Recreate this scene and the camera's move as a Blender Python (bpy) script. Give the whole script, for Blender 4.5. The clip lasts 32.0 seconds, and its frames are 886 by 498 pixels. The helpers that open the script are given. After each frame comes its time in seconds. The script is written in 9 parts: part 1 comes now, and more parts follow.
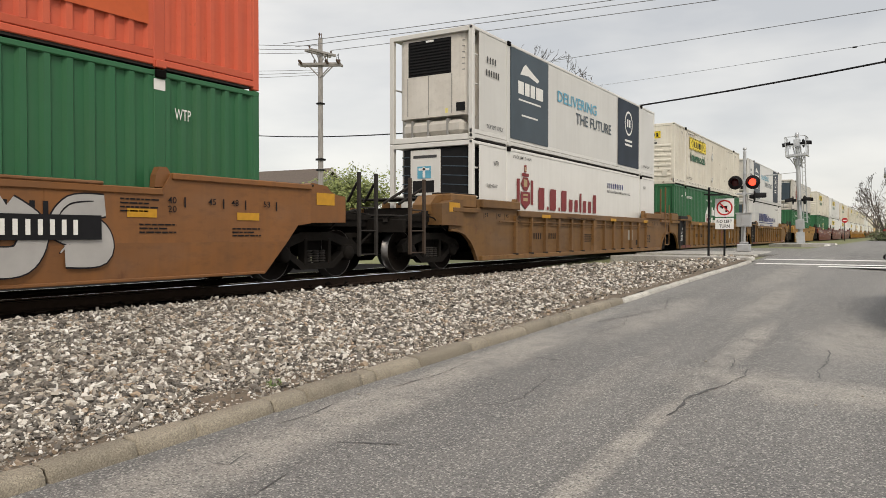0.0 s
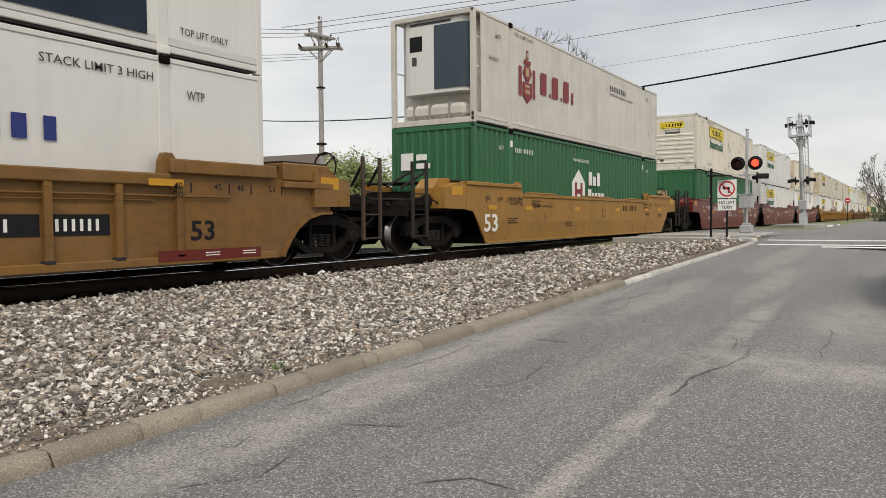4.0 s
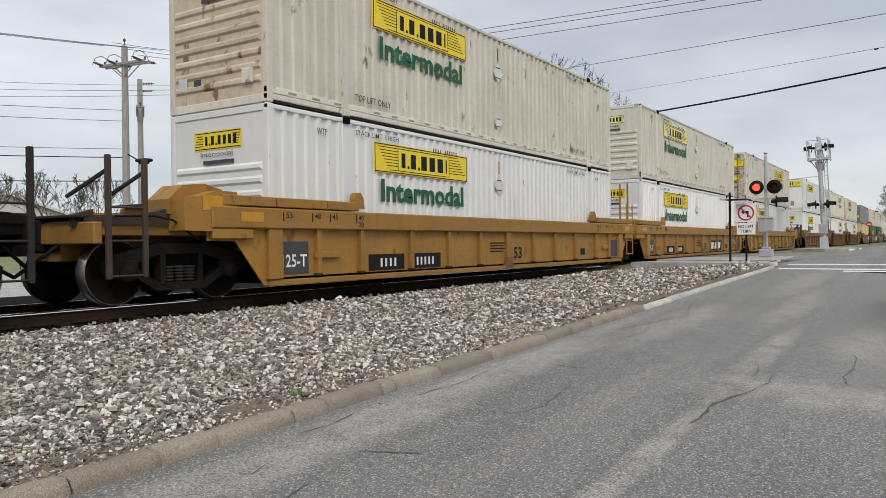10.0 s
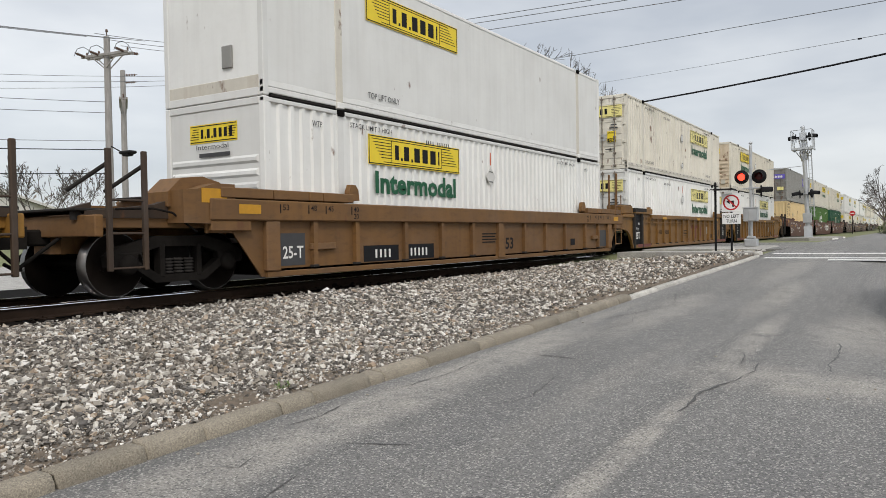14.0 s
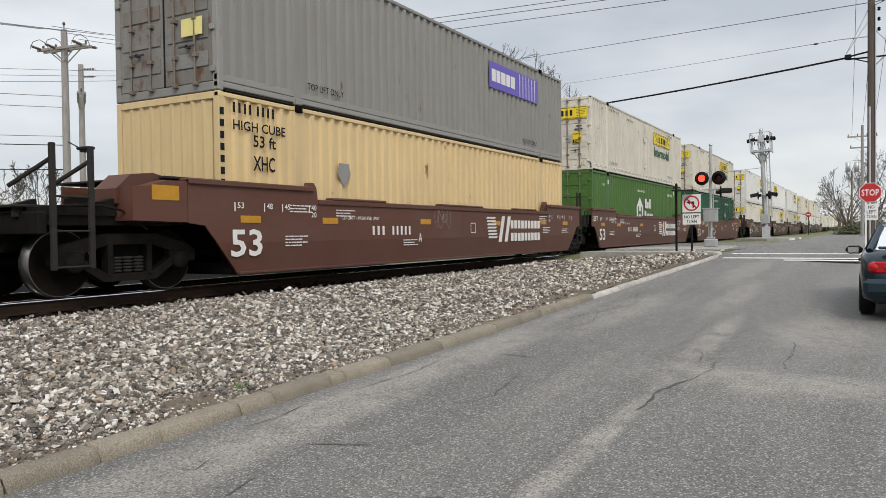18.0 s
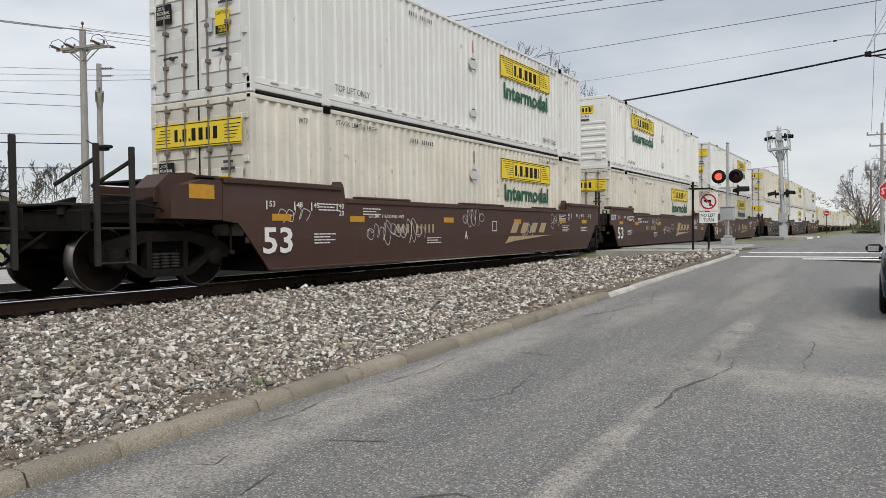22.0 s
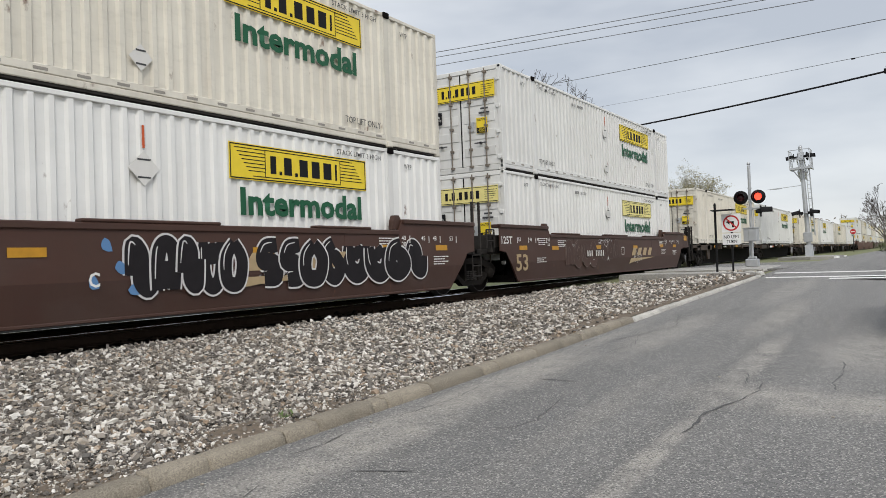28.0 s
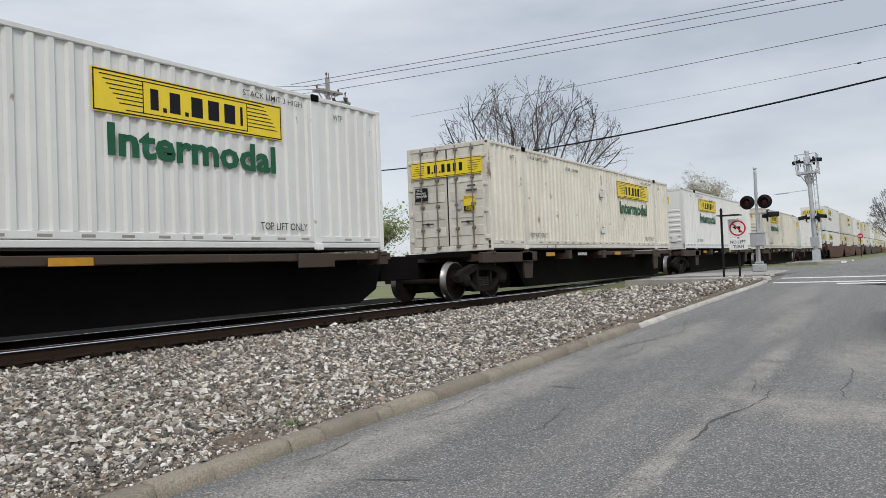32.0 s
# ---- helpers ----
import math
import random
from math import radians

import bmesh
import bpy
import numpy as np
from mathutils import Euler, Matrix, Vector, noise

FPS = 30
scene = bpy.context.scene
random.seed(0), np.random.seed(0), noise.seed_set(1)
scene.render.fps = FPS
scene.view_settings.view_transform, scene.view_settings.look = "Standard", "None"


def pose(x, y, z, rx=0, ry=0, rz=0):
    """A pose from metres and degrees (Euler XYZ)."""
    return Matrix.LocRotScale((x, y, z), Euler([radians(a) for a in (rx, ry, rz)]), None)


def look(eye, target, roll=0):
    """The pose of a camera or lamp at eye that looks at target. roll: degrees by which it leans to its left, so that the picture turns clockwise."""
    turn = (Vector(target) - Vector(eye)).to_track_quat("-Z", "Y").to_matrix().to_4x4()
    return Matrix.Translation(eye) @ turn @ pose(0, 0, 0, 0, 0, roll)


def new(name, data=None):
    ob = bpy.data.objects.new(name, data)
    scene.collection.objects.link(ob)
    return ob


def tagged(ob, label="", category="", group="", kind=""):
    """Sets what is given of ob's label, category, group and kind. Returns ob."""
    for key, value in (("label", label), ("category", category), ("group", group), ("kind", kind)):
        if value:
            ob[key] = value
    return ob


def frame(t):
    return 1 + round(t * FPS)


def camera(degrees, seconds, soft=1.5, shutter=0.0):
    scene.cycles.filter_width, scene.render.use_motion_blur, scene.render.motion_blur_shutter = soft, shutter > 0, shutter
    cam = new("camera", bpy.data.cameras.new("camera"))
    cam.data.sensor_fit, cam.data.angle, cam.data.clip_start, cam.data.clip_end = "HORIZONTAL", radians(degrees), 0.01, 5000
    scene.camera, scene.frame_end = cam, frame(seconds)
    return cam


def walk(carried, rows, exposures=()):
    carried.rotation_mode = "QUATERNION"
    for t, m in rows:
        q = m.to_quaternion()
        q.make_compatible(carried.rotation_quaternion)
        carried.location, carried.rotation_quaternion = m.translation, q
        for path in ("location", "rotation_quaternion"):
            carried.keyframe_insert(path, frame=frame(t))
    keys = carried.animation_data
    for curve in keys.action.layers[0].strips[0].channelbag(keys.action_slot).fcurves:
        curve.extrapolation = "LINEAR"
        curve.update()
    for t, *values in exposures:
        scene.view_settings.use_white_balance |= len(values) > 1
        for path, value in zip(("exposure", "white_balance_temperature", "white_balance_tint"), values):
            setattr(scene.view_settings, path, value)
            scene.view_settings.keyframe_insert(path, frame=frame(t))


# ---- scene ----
cam = camera(61.0, 32.0, soft=0.8)
PATH = [
    (0.0, pose(-0.009, -0.002, 1.508, 88.91, -0.03, -58.33)),
    (0.5, pose(-0.006, -0.002, 1.505, 88.91, -0.0, -58.49)),
    (1.0, pose(-0.004, -0.002, 1.507, 88.89, 0.12, -58.57)),
    (1.5, pose(0.001, 0.001, 1.504, 88.77, 0.22, -58.63)),
    (2.0, pose(0.001, -0.007, 1.505, 88.59, 0.27, -58.61)),
    (2.5, pose(-0.000, -0.003, 1.504, 88.39, 0.37, -58.54)),
    (3.0, pose(-0.005, -0.003, 1.502, 88.2, 0.4, -58.38)),
    (3.5, pose(0.000, -0.000, 1.502, 87.91, 0.4, -58.24)),
    (4.0, pose(-0.003, -0.003, 1.498, 87.68, 0.44, -58.18)),
    (4.5, pose(-0.005, -0.004, 1.498, 87.56, 0.4, -58.23)),
    (6.5, pose(-0.009, -0.004, 1.501, 88.94, 0.56, -57.79)),
    (7.0, pose(-0.008, -0.004, 1.498, 89.25, 0.58, -57.44)),
    (7.5, pose(-0.014, -0.006, 1.502, 89.41, 0.53, -57.11)),
    (8.0, pose(-0.019, -0.006, 1.505, 89.43, 0.45, -56.88)),
    (8.5, pose(-0.024, -0.005, 1.505, 89.45, 0.47, -56.73)),
    (9.0, pose(-0.020, -0.003, 1.500, 89.44, 0.5, -56.61)),
    (9.5, pose(-0.015, 0.001, 1.496, 89.51, 0.55, -56.65)),
    (10.0, pose(-0.007, 0.000, 1.502, 89.6, 0.64, -56.89)),
    (10.5, pose(-0.005, 0.008, 1.503, 89.76, 0.86, -57.37)),
    (11.0, pose(-0.003, 0.008, 1.501, 89.88, 1.14, -57.87)),
    (11.5, pose(0.000, 0.006, 1.501, 89.83, 1.38, -58.22)),
    (12.0, pose(0.009, 0.007, 1.501, 89.67, 1.51, -58.34)),
    (12.5, pose(0.007, 0.011, 1.502, 89.43, 1.37, -58.29)),
    (13.0, pose(0.004, 0.007, 1.499, 89.2, 1.19, -58.16)),
    (13.5, pose(0.009, 0.008, 1.498, 89.01, 1.03, -58.02)),
    (15.5, pose(0.016, 0.026, 1.501, 88.83, 0.92, -57.68)),
    (16.0, pose(0.015, 0.016, 1.497, 88.93, 0.93, -58.02)),
    (16.5, pose(0.019, 0.010, 1.500, 88.99, 0.91, -58.62)),
    (17.0, pose(0.026, 0.015, 1.497, 88.97, 0.86, -59.43)),
    (17.5, pose(0.030, 0.009, 1.499, 88.93, 0.83, -60.18)),
    (18.0, pose(0.036, -0.004, 1.500, 88.81, 0.7, -60.52)),
    (18.5, pose(0.030, 0.009, 1.497, 88.62, 0.54, -60.42)),
    (19.0, pose(0.034, 0.015, 1.500, 88.42, 0.5, -60.1)),
    (19.5, pose(0.033, 0.015, 1.494, 88.18, 0.6, -59.88)),
    (20.0, pose(0.035, 0.011, 1.492, 88.01, 0.67, -59.84)),
    (20.5, pose(0.030, 0.014, 1.497, 87.99, 0.71, -59.88)),
    (21.0, pose(0.026, 0.011, 1.496, 88.19, 0.74, -59.83)),
    (21.5, pose(0.023, 0.016, 1.497, 88.48, 0.66, -59.67)),
    (22.0, pose(0.025, 0.014, 1.491, 88.71, 0.63, -59.42)),
    (22.5, pose(0.023, 0.016, 1.493, 88.81, 0.74, -59.28)),
    (23.0, pose(0.018, 0.014, 1.498, 88.79, 0.79, -59.26)),
    (23.5, pose(0.014, 0.001, 1.499, 88.82, 0.94, -59.31)),
    (24.0, pose(0.009, -0.002, 1.496, 89.06, 1.06, -59.36)),
    (24.5, pose(0.007, -0.005, 1.495, 89.48, 1.18, -59.3)),
    (26.5, pose(-0.009, -0.015, 1.490, 90.58, 2.0, -57.86)),
    (27.0, pose(-0.004, -0.007, 1.493, 90.6, 1.99, -57.64)),
    (27.5, pose(-0.006, -0.011, 1.492, 90.69, 1.98, -57.67)),
    (28.0, pose(-0.009, -0.008, 1.489, 90.94, 2.09, -57.77)),
    (28.5, pose(-0.013, -0.016, 1.498, 91.0, 2.1, -57.88)),
    (29.0, pose(-0.008, -0.019, 1.498, 91.05, 2.09, -57.87)),
    (29.5, pose(-0.006, -0.011, 1.495, 91.03, 2.02, -57.77)),
    (30.0, pose(-0.024, -0.012, 1.498, 91.03, 2.01, -57.61)),
    (30.5, pose(-0.018, -0.015, 1.501, 91.05, 2.04, -57.5)),
    (31.0, pose(-0.014, -0.007, 1.500, 91.13, 2.09, -57.52)),
    (31.5, pose(-0.010, -0.006, 1.501, 91.26, 2.23, -57.49)),
    (32.0, pose(-0.003, -0.008, 1.505, 91.38, 2.25, -57.33)),
]

# ---- settings ----
# time, stops, white balance and tint of the film
BALANCE = [(0.0, 0.18, 7350, 11), (2.0, 0.18, 7150, 11), (3.0, 0.19, 7350, 11), (4.0, 0.1, 7150, 11), (7.0, 0.18, 7100, 10), (8.0, 0.12, 6850, 10), (9.0, 0.12, 6850, 10), (10.0, 0.02, 6650, 10), (11.0, 0.01, 6700, 10), (13.0, 0.06, 6650, 10), (16.0, 0.12, 6980, 10), (18.0, 0.1, 6780, 10), (19.0, 0.16, 7250, 10), (20.0, 0.19, 7350, 10), (21.0, 0.22, 7350, 10), (22.0, 0.02, 6700, 10), (24.0, 0.14, 6850, 10), (27.0, 0.1, 6700, 10), (30.0, 0.02, 6530, 10), (32.0, -0.02, 6500, 10)]
SKY = 0.90
SUN = 1.5
# plan of the cracks in the road: points and half width
CRACKS = [([(7.36, 3.59), (7.33, 3.2), (7.29, 2.89)], 0.008), ([(5.26, 3.14), (5.31, 2.82), (5.65, 2.71), (6.45, 2.84)], 0.007),
          ([(5.61, 1.57), (5.75, 1.50), (6.41, 1.52), (6.89, 1.38)], 0.013), ([(3.93, 3.26), (4.11, 2.84)], 0.008), ([(3.14, 3.78), (3.25, 3.55), (3.45, 3.63)], 0.007),
          ([(7.64, 1.43), (8.42, 1.55)], 0.007), ([(9.5, 2.9), (9.4, 2.2)], 0.007), ([(3.2, 2.3), (3.5, 2.0), (3.45, 1.7)], 0.007),
          ([(9.8, 0.75), (9.3, 0.72), (8.7, 0.70), (8.2, 0.74), (7.8, 0.66)], 0.009), ([(11.2, 3.6), (10.1, 3.3), (9.2, 3.42)], 0.008), ([(13.8, 3.7), (12.2, 3.3), (11.0, 3.55), (10.2, 3.75)], 0.009),
          ([(4.05, 3.95), (4.4, 3.9), (4.75, 3.98)], 0.006), ([(6.9, 1.38), (7.5, 1.28), (7.9, 1.32)], 0.007), ([(2.6, 3.3), (2.95, 3.05), (3.3, 3.12)], 0.006), ([(5.4, 3.9), (6.2, 3.82), (6.9, 3.9)], 0.006)]
PEBBLES = [(8.0, 1.75), (3.3, 4.0), (6.6, 0.6), (5.1, 4.0), (7.2, 0.3), (9.8, 3.9)]
# places of the farther spine cars and of the first far well
SP = (533.4, 554.1, 572.8, 594.3)
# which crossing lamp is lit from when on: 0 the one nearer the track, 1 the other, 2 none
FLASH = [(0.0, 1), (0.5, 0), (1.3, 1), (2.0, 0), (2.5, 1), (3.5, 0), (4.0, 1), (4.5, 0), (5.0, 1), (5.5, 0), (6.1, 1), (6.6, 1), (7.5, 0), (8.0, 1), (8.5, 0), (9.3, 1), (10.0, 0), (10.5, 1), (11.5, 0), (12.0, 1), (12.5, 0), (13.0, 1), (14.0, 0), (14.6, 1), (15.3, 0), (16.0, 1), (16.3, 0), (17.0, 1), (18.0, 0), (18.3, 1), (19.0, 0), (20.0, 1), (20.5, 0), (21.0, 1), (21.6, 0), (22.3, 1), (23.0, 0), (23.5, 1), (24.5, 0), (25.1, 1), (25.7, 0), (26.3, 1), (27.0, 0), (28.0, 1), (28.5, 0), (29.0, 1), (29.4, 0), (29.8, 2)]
# dried sandy stains (k > 0) and dark damp ones (k < 0) on the asphalt: place, half sizes, strength
STAINS = [(4.6, 3.66, 1.9, 0.46, 1.0), (7.4, 3.72, 2.4, 0.42, 0.9), (3.0, 3.62, 1.1, 0.42, 0.8), (4.6, 1.56, 2.6, 0.13, 1.0), (7.2, 0.75, 0.8, 1.5, 0.9), (11.5, 3.2, 3.0, 0.5, 0.7), (6.3, 2.35, 3.4, 0.22, 0.45),
          (14.0, 2.0, 3.6, 0.35, 0.7), (10.8, 0.5, 2.0, 0.8, 0.7), (9.4, 1.6, 2.6, 0.2, 0.8), (4.6, 2.6, 2.2, 0.6, -0.6), (9.0, 2.6, 3.0, 0.5, -0.6), (4.2, 0.8, 1.6, 0.6, -0.6), (18.0, 1.2, 6.0, 0.7, -0.5), (20.0, 2.6, 5.0, 0.5, 0.6), (8.6, 3.9, 5.0, 0.16, 0.7)]
walk(cam, PATH, exposures=BALANCE)

# ---- world and light: an overcast spring day ----
world = bpy.data.worlds.new("overcast_sky")
scene.world = world
world.use_nodes = True
wn, wl = world.node_tree.nodes, world.node_tree.links
wn.clear()
w_out = wn.new("ShaderNodeOutputWorld")
w_bg = wn.new("ShaderNodeBackground")
w_sky = wn.new("ShaderNodeTexSky")
w_sky.sky_type = 'NISHITA'
w_sky.sun_disc = False
w_sky.sun_elevation = radians(43)
w_sky.sun_rotation = radians(200)
w_co = wn.new("ShaderNodeTexCoord")
w_map = wn.new("ShaderNodeMapping")
w_map.inputs["Scale"].default_value = (1.0, 1.0, 3.4)
w_map.inputs["Rotation"].default_value = (0.1, 0.15, 0.6)
w_noise = wn.new("ShaderNodeTexNoise")
w_noise.inputs["Scale"].default_value = 2.3
w_noise.inputs["Detail"].default_value = 5
w_noise.inputs["Roughness"].default_value = 0.5
w_ramp = wn.new("ShaderNodeValToRGB")
w_ramp.color_ramp.elements[0].position = 0.32
w_ramp.color_ramp.elements[0].color = (0.50, 0.545, 0.615, 1)
w_ramp.color_ramp.elements[1].position = 0.66
w_ramp.color_ramp.elements[1].color = (0.80, 0.835, 0.875, 1)
w_mix = wn.new("ShaderNodeMix")
w_mix.data_type = 'RGBA'
w_mix.blend_type = 'ADD'
w_mix.inputs["Factor"].default_value = 0.02
wl.new(w_co.outputs["Generated"], w_map.inputs["Vector"])
wl.new(w_map.outputs["Vector"], w_noise.inputs["Vector"])
wl.new(w_noise.outputs["Fac"], w_ramp.inputs["Fac"])
wl.new(w_ramp.outputs["Color"], w_mix.inputs["A"])
wl.new(w_sky.outputs["Color"], w_mix.inputs["B"])
# an overcast sky grows brighter towards the zenith
w_sep = wn.new("ShaderNodeSeparateXYZ")
w_up = wn.new("ShaderNodeMapRange")
w_up.interpolation_type = 'SMOOTHSTEP'
for key, value in (("From Min", 0.42), ("From Max", 1.0), ("To Min", 1.0), ("To Max", 1.75)):
    w_up.inputs[key].default_value = value
w_grow = wn.new("ShaderNodeVectorMath")
w_grow.operation = 'SCALE'
wl.new(w_co.outputs["Generated"], w_sep.inputs[0])
wl.new(w_sep.outputs["Z"], w_up.inputs["Value"])
wl.new(w_mix.outputs["Result"], w_grow.inputs[0])
wl.new(w_up.outputs["Result"], w_grow.inputs["Scale"])
wl.new(w_grow.outputs[0], w_bg.inputs["Color"])
w_bg.inputs["Strength"].default_value = SKY
wl.new(w_bg.outputs["Background"], w_out.inputs["Surface"])

sun = new("sun", bpy.data.lights.new("sun", 'SUN'))
sun.data.energy = SUN
sun.data.angle = radians(16)
sun.data.color = (1.0, 0.95, 0.88)
sun.matrix_world = look((-22, -18, 42), (12, 12, 0))

# ---- main sizes of the plan ----
YT = 10.72          # middle of the track
ZR = 0.655          # top of the rails
RIDE = 0.035        # how far the car bodies ride above their drawn height
SLOPE = 0.026       # the road climbs towards the crossing
CL, CW, CH = 16.154, 2.59, 2.896   # a 53-foot container


def road_z(x):
    """Height of the road: level behind the eye, a long ramp, level at the crossing."""
    x = max(-40.0, x)
    a = SLOPE * x
    if x > 27:
        d = x - 27
        a = SLOPE * 27 + (SLOPE * d - SLOPE * d * d / 16 if d < 8 else SLOPE * 4)
    return a


def surface_z(x, y):
    """The road with its fall towards the parking side."""
    return road_z(x) - 0.19 * ramp01(x, 5.0, 12.0) * (1 - ramp01(x, 20.0, 26.0)) * (1 - ramp01(y, -0.2, 2.2))


def ramp01(v, a, b):
    u = min(1.0, max(0.0, (v - a) / (b - a)))
    return u * u * (3 - 2 * u)


def kerb_y(x):
    """Road edge of the kerb."""
    return 4.19 - 0.06 * ramp01(x, 4.5, 9.0) - 0.06 * ramp01(x, 14.0, 25.0)


# ---- materials ----
def rgb(c):
    return (*c, 1.0)


def base_material(name):
    m = bpy.data.materials.new(name)
    m.use_nodes = True
    nt = m.node_tree
    return m, nt, nt.nodes["Principled BSDF"]


def mixed(nt, fac, a, b, blend='MIX'):
    n = nt.nodes.new("ShaderNodeMix")
    n.data_type, n.blend_type = 'RGBA', blend
    for sock, v in ((n.inputs["Factor"], fac), (n.inputs["A"], a), (n.inputs["B"], b)):
        if isinstance(v, (tuple, float, int)):
            sock.default_value = v
        else:
            nt.links.new(v, sock)
    return n.outputs["Result"]


def noise_of(nt, vec, scale, detail=4, stretch=None, rough=0.55):
    if stretch:
        mp = nt.nodes.new("ShaderNodeMapping")
        mp.inputs["Scale"].default_value = stretch
        nt.links.new(vec, mp.inputs["Vector"])
        vec = mp.outputs["Vector"]
    n = nt.nodes.new("ShaderNodeTexNoise")
    n.inputs["Scale"].default_value, n.inputs["Detail"].default_value = scale, detail
    n.inputs["Roughness"].default_value = rough
    nt.links.new(vec, n.inputs["Vector"])
    return n.outputs["Fac"]


def ramp_of(nt, fac, lo, hi):
    n = nt.nodes.new("ShaderNodeMapRange")
    n.inputs["From Min"].default_value, n.inputs["From Max"].default_value = lo, hi
    nt.links.new(fac, n.inputs["Value"])
    return n.outputs["Result"]


def scaled(nt, fac, k):
    n = nt.nodes.new("ShaderNodeMath")
    n.operation = 'MULTIPLY'
    n.use_clamp = True
    n.inputs[1].default_value = k
    nt.links.new(fac, n.inputs[0])
    return n.outputs[0]


def bump_of(nt, bsdf, height, strength, distance):
    b = nt.nodes.new("ShaderNodeBump")
    b.inputs["Strength"].default_value, b.inputs["Distance"].default_value = strength, distance
    nt.links.new(height, b.inputs["Height"])
    nt.links.new(b.outputs["Normal"], bsdf.inputs["Normal"])


def moved_coords(nt):
    """Object coordinates, shifted by each object's random number so that no two wear alike."""
    co = nt.nodes.new("ShaderNodeTexCoord")
    info = nt.nodes.new("ShaderNodeObjectInfo")
    v = nt.nodes.new("ShaderNodeVectorMath")
    v.operation = 'MULTIPLY_ADD'
    comb = nt.nodes.new("ShaderNodeCombineXYZ")
    for i in range(2):
        nt.links.new(info.outputs["Random"], comb.inputs[i])
    v.inputs[1].default_value = (37.0, 19.0, 0.0)
    nt.links.new(comb.outputs[0], v.inputs[0])
    nt.links.new(co.outputs["Object"], v.inputs[2])
    return v.outputs[0], info.outputs["Random"]


def paint(name, color, dirt=0.35, rust=0.0, rough=0.5, grime=(0.16, 0.13, 0.10), metal=0.0):
    """Weathered paint on sheet steel: run-down streaks, blotches, chips of rust."""
    m, nt, b = base_material(name)
    vec, rnd = moved_coords(nt)
    streak = ramp_of(nt, noise_of(nt, vec, 1.0, 5, (5.5, 5.5, 0.35)), 0.45, 0.75)
    blotch = ramp_of(nt, noise_of(nt, vec, 0.9, 6), 0.38, 0.8)
    light = tuple(min(1, c * 1.10) for c in color)
    dark = tuple(c * 0.88 for c in color)
    col = mixed(nt, rnd, rgb(light), rgb(dark))
    col = mixed(nt, scaled(nt, blotch, 0.62 * dirt), col, rgb(grime))
    col = mixed(nt, scaled(nt, streak, 0.55 * dirt), col, rgb(tuple(0.5 * g + 0.35 * c for g, c in zip(grime, color))))
    scuff = ramp_of(nt, noise_of(nt, vec, 7.0, 7, (0.5, 1, 1.4), 0.66), 0.50, 0.72)
    col = mixed(nt, scaled(nt, scuff, 0.9 * dirt * dirt), col, rgb(tuple(0.45 * g + 0.25 * c for g, c in zip(grime, color))))
    dust = ramp_of(nt, noise_of(nt, vec, 1.7, 6, (0.35, 1, 0.8)), 0.52, 0.78)
    col = mixed(nt, scaled(nt, dust, 0.35 * dirt), col, rgb(tuple(min(1, 0.6 * c + 0.10) for c in color)))
    if rust > 0:
        spots = ramp_of(nt, noise_of(nt, vec, 3.2, 7, (1, 1, 0.5)), 0.70 - 0.12 * rust, 0.76 - 0.1 * rust)
        col = mixed(nt, scaled(nt, spots, 0.85), col, rgb((0.13, 0.055, 0.025)))
        tint = ramp_of(nt, noise_of(nt, vec, 1.1, 4, (2.5, 2.5, 0.25)), 0.55, 0.8)
        col = mixed(nt, scaled(nt, tint, 0.35 * rust), col, rgb((0.33, 0.17, 0.07)))
    nt.links.new(col, b.inputs["Base Color"])
    b.inputs["Roughness"].default_value = rough
    b.inputs["Metallic"].default_value = metal
    b.inputs["Specular IOR Level"].default_value = 0.35
    bump_of(nt, b, noise_of(nt, vec, 14.0, 4), 0.12, 0.01)
    return m


def plain(name, color, rough=0.6, metal=0.0, var=0.18, scale=6.0, bump=0.15):
    m, nt, b = base_material(name)
    vec, rnd = moved_coords(nt)
    n = noise_of(nt, vec, scale, 5)
    col = mixed(nt, n, rgb(tuple(c * (1 - var) for c in color)), rgb(tuple(min(1, c * (1 + var)) for c in color)))
    nt.links.new(col, b.inputs["Base Color"])
    b.inputs["Roughness"].default_value, b.inputs["Metallic"].default_value = rough, metal
    b.inputs["Specular IOR Level"].default_value = 0.35 if max(color) > 0.05 or rough < 0.3 else 0.05
    if bump:
        bump_of(nt, b, noise_of(nt, vec, scale * 4, 4), bump, 0.01)
    return m


def glow(name, color, strength):
    m, nt, b = base_material(name)
    b.inputs["Base Color"].default_value = rgb(tuple(c * 0.5 for c in color))
    b.inputs["Emission Color"].default_value = rgb(color)
    b.inputs["Emission Strength"].default_value = strength
    return m


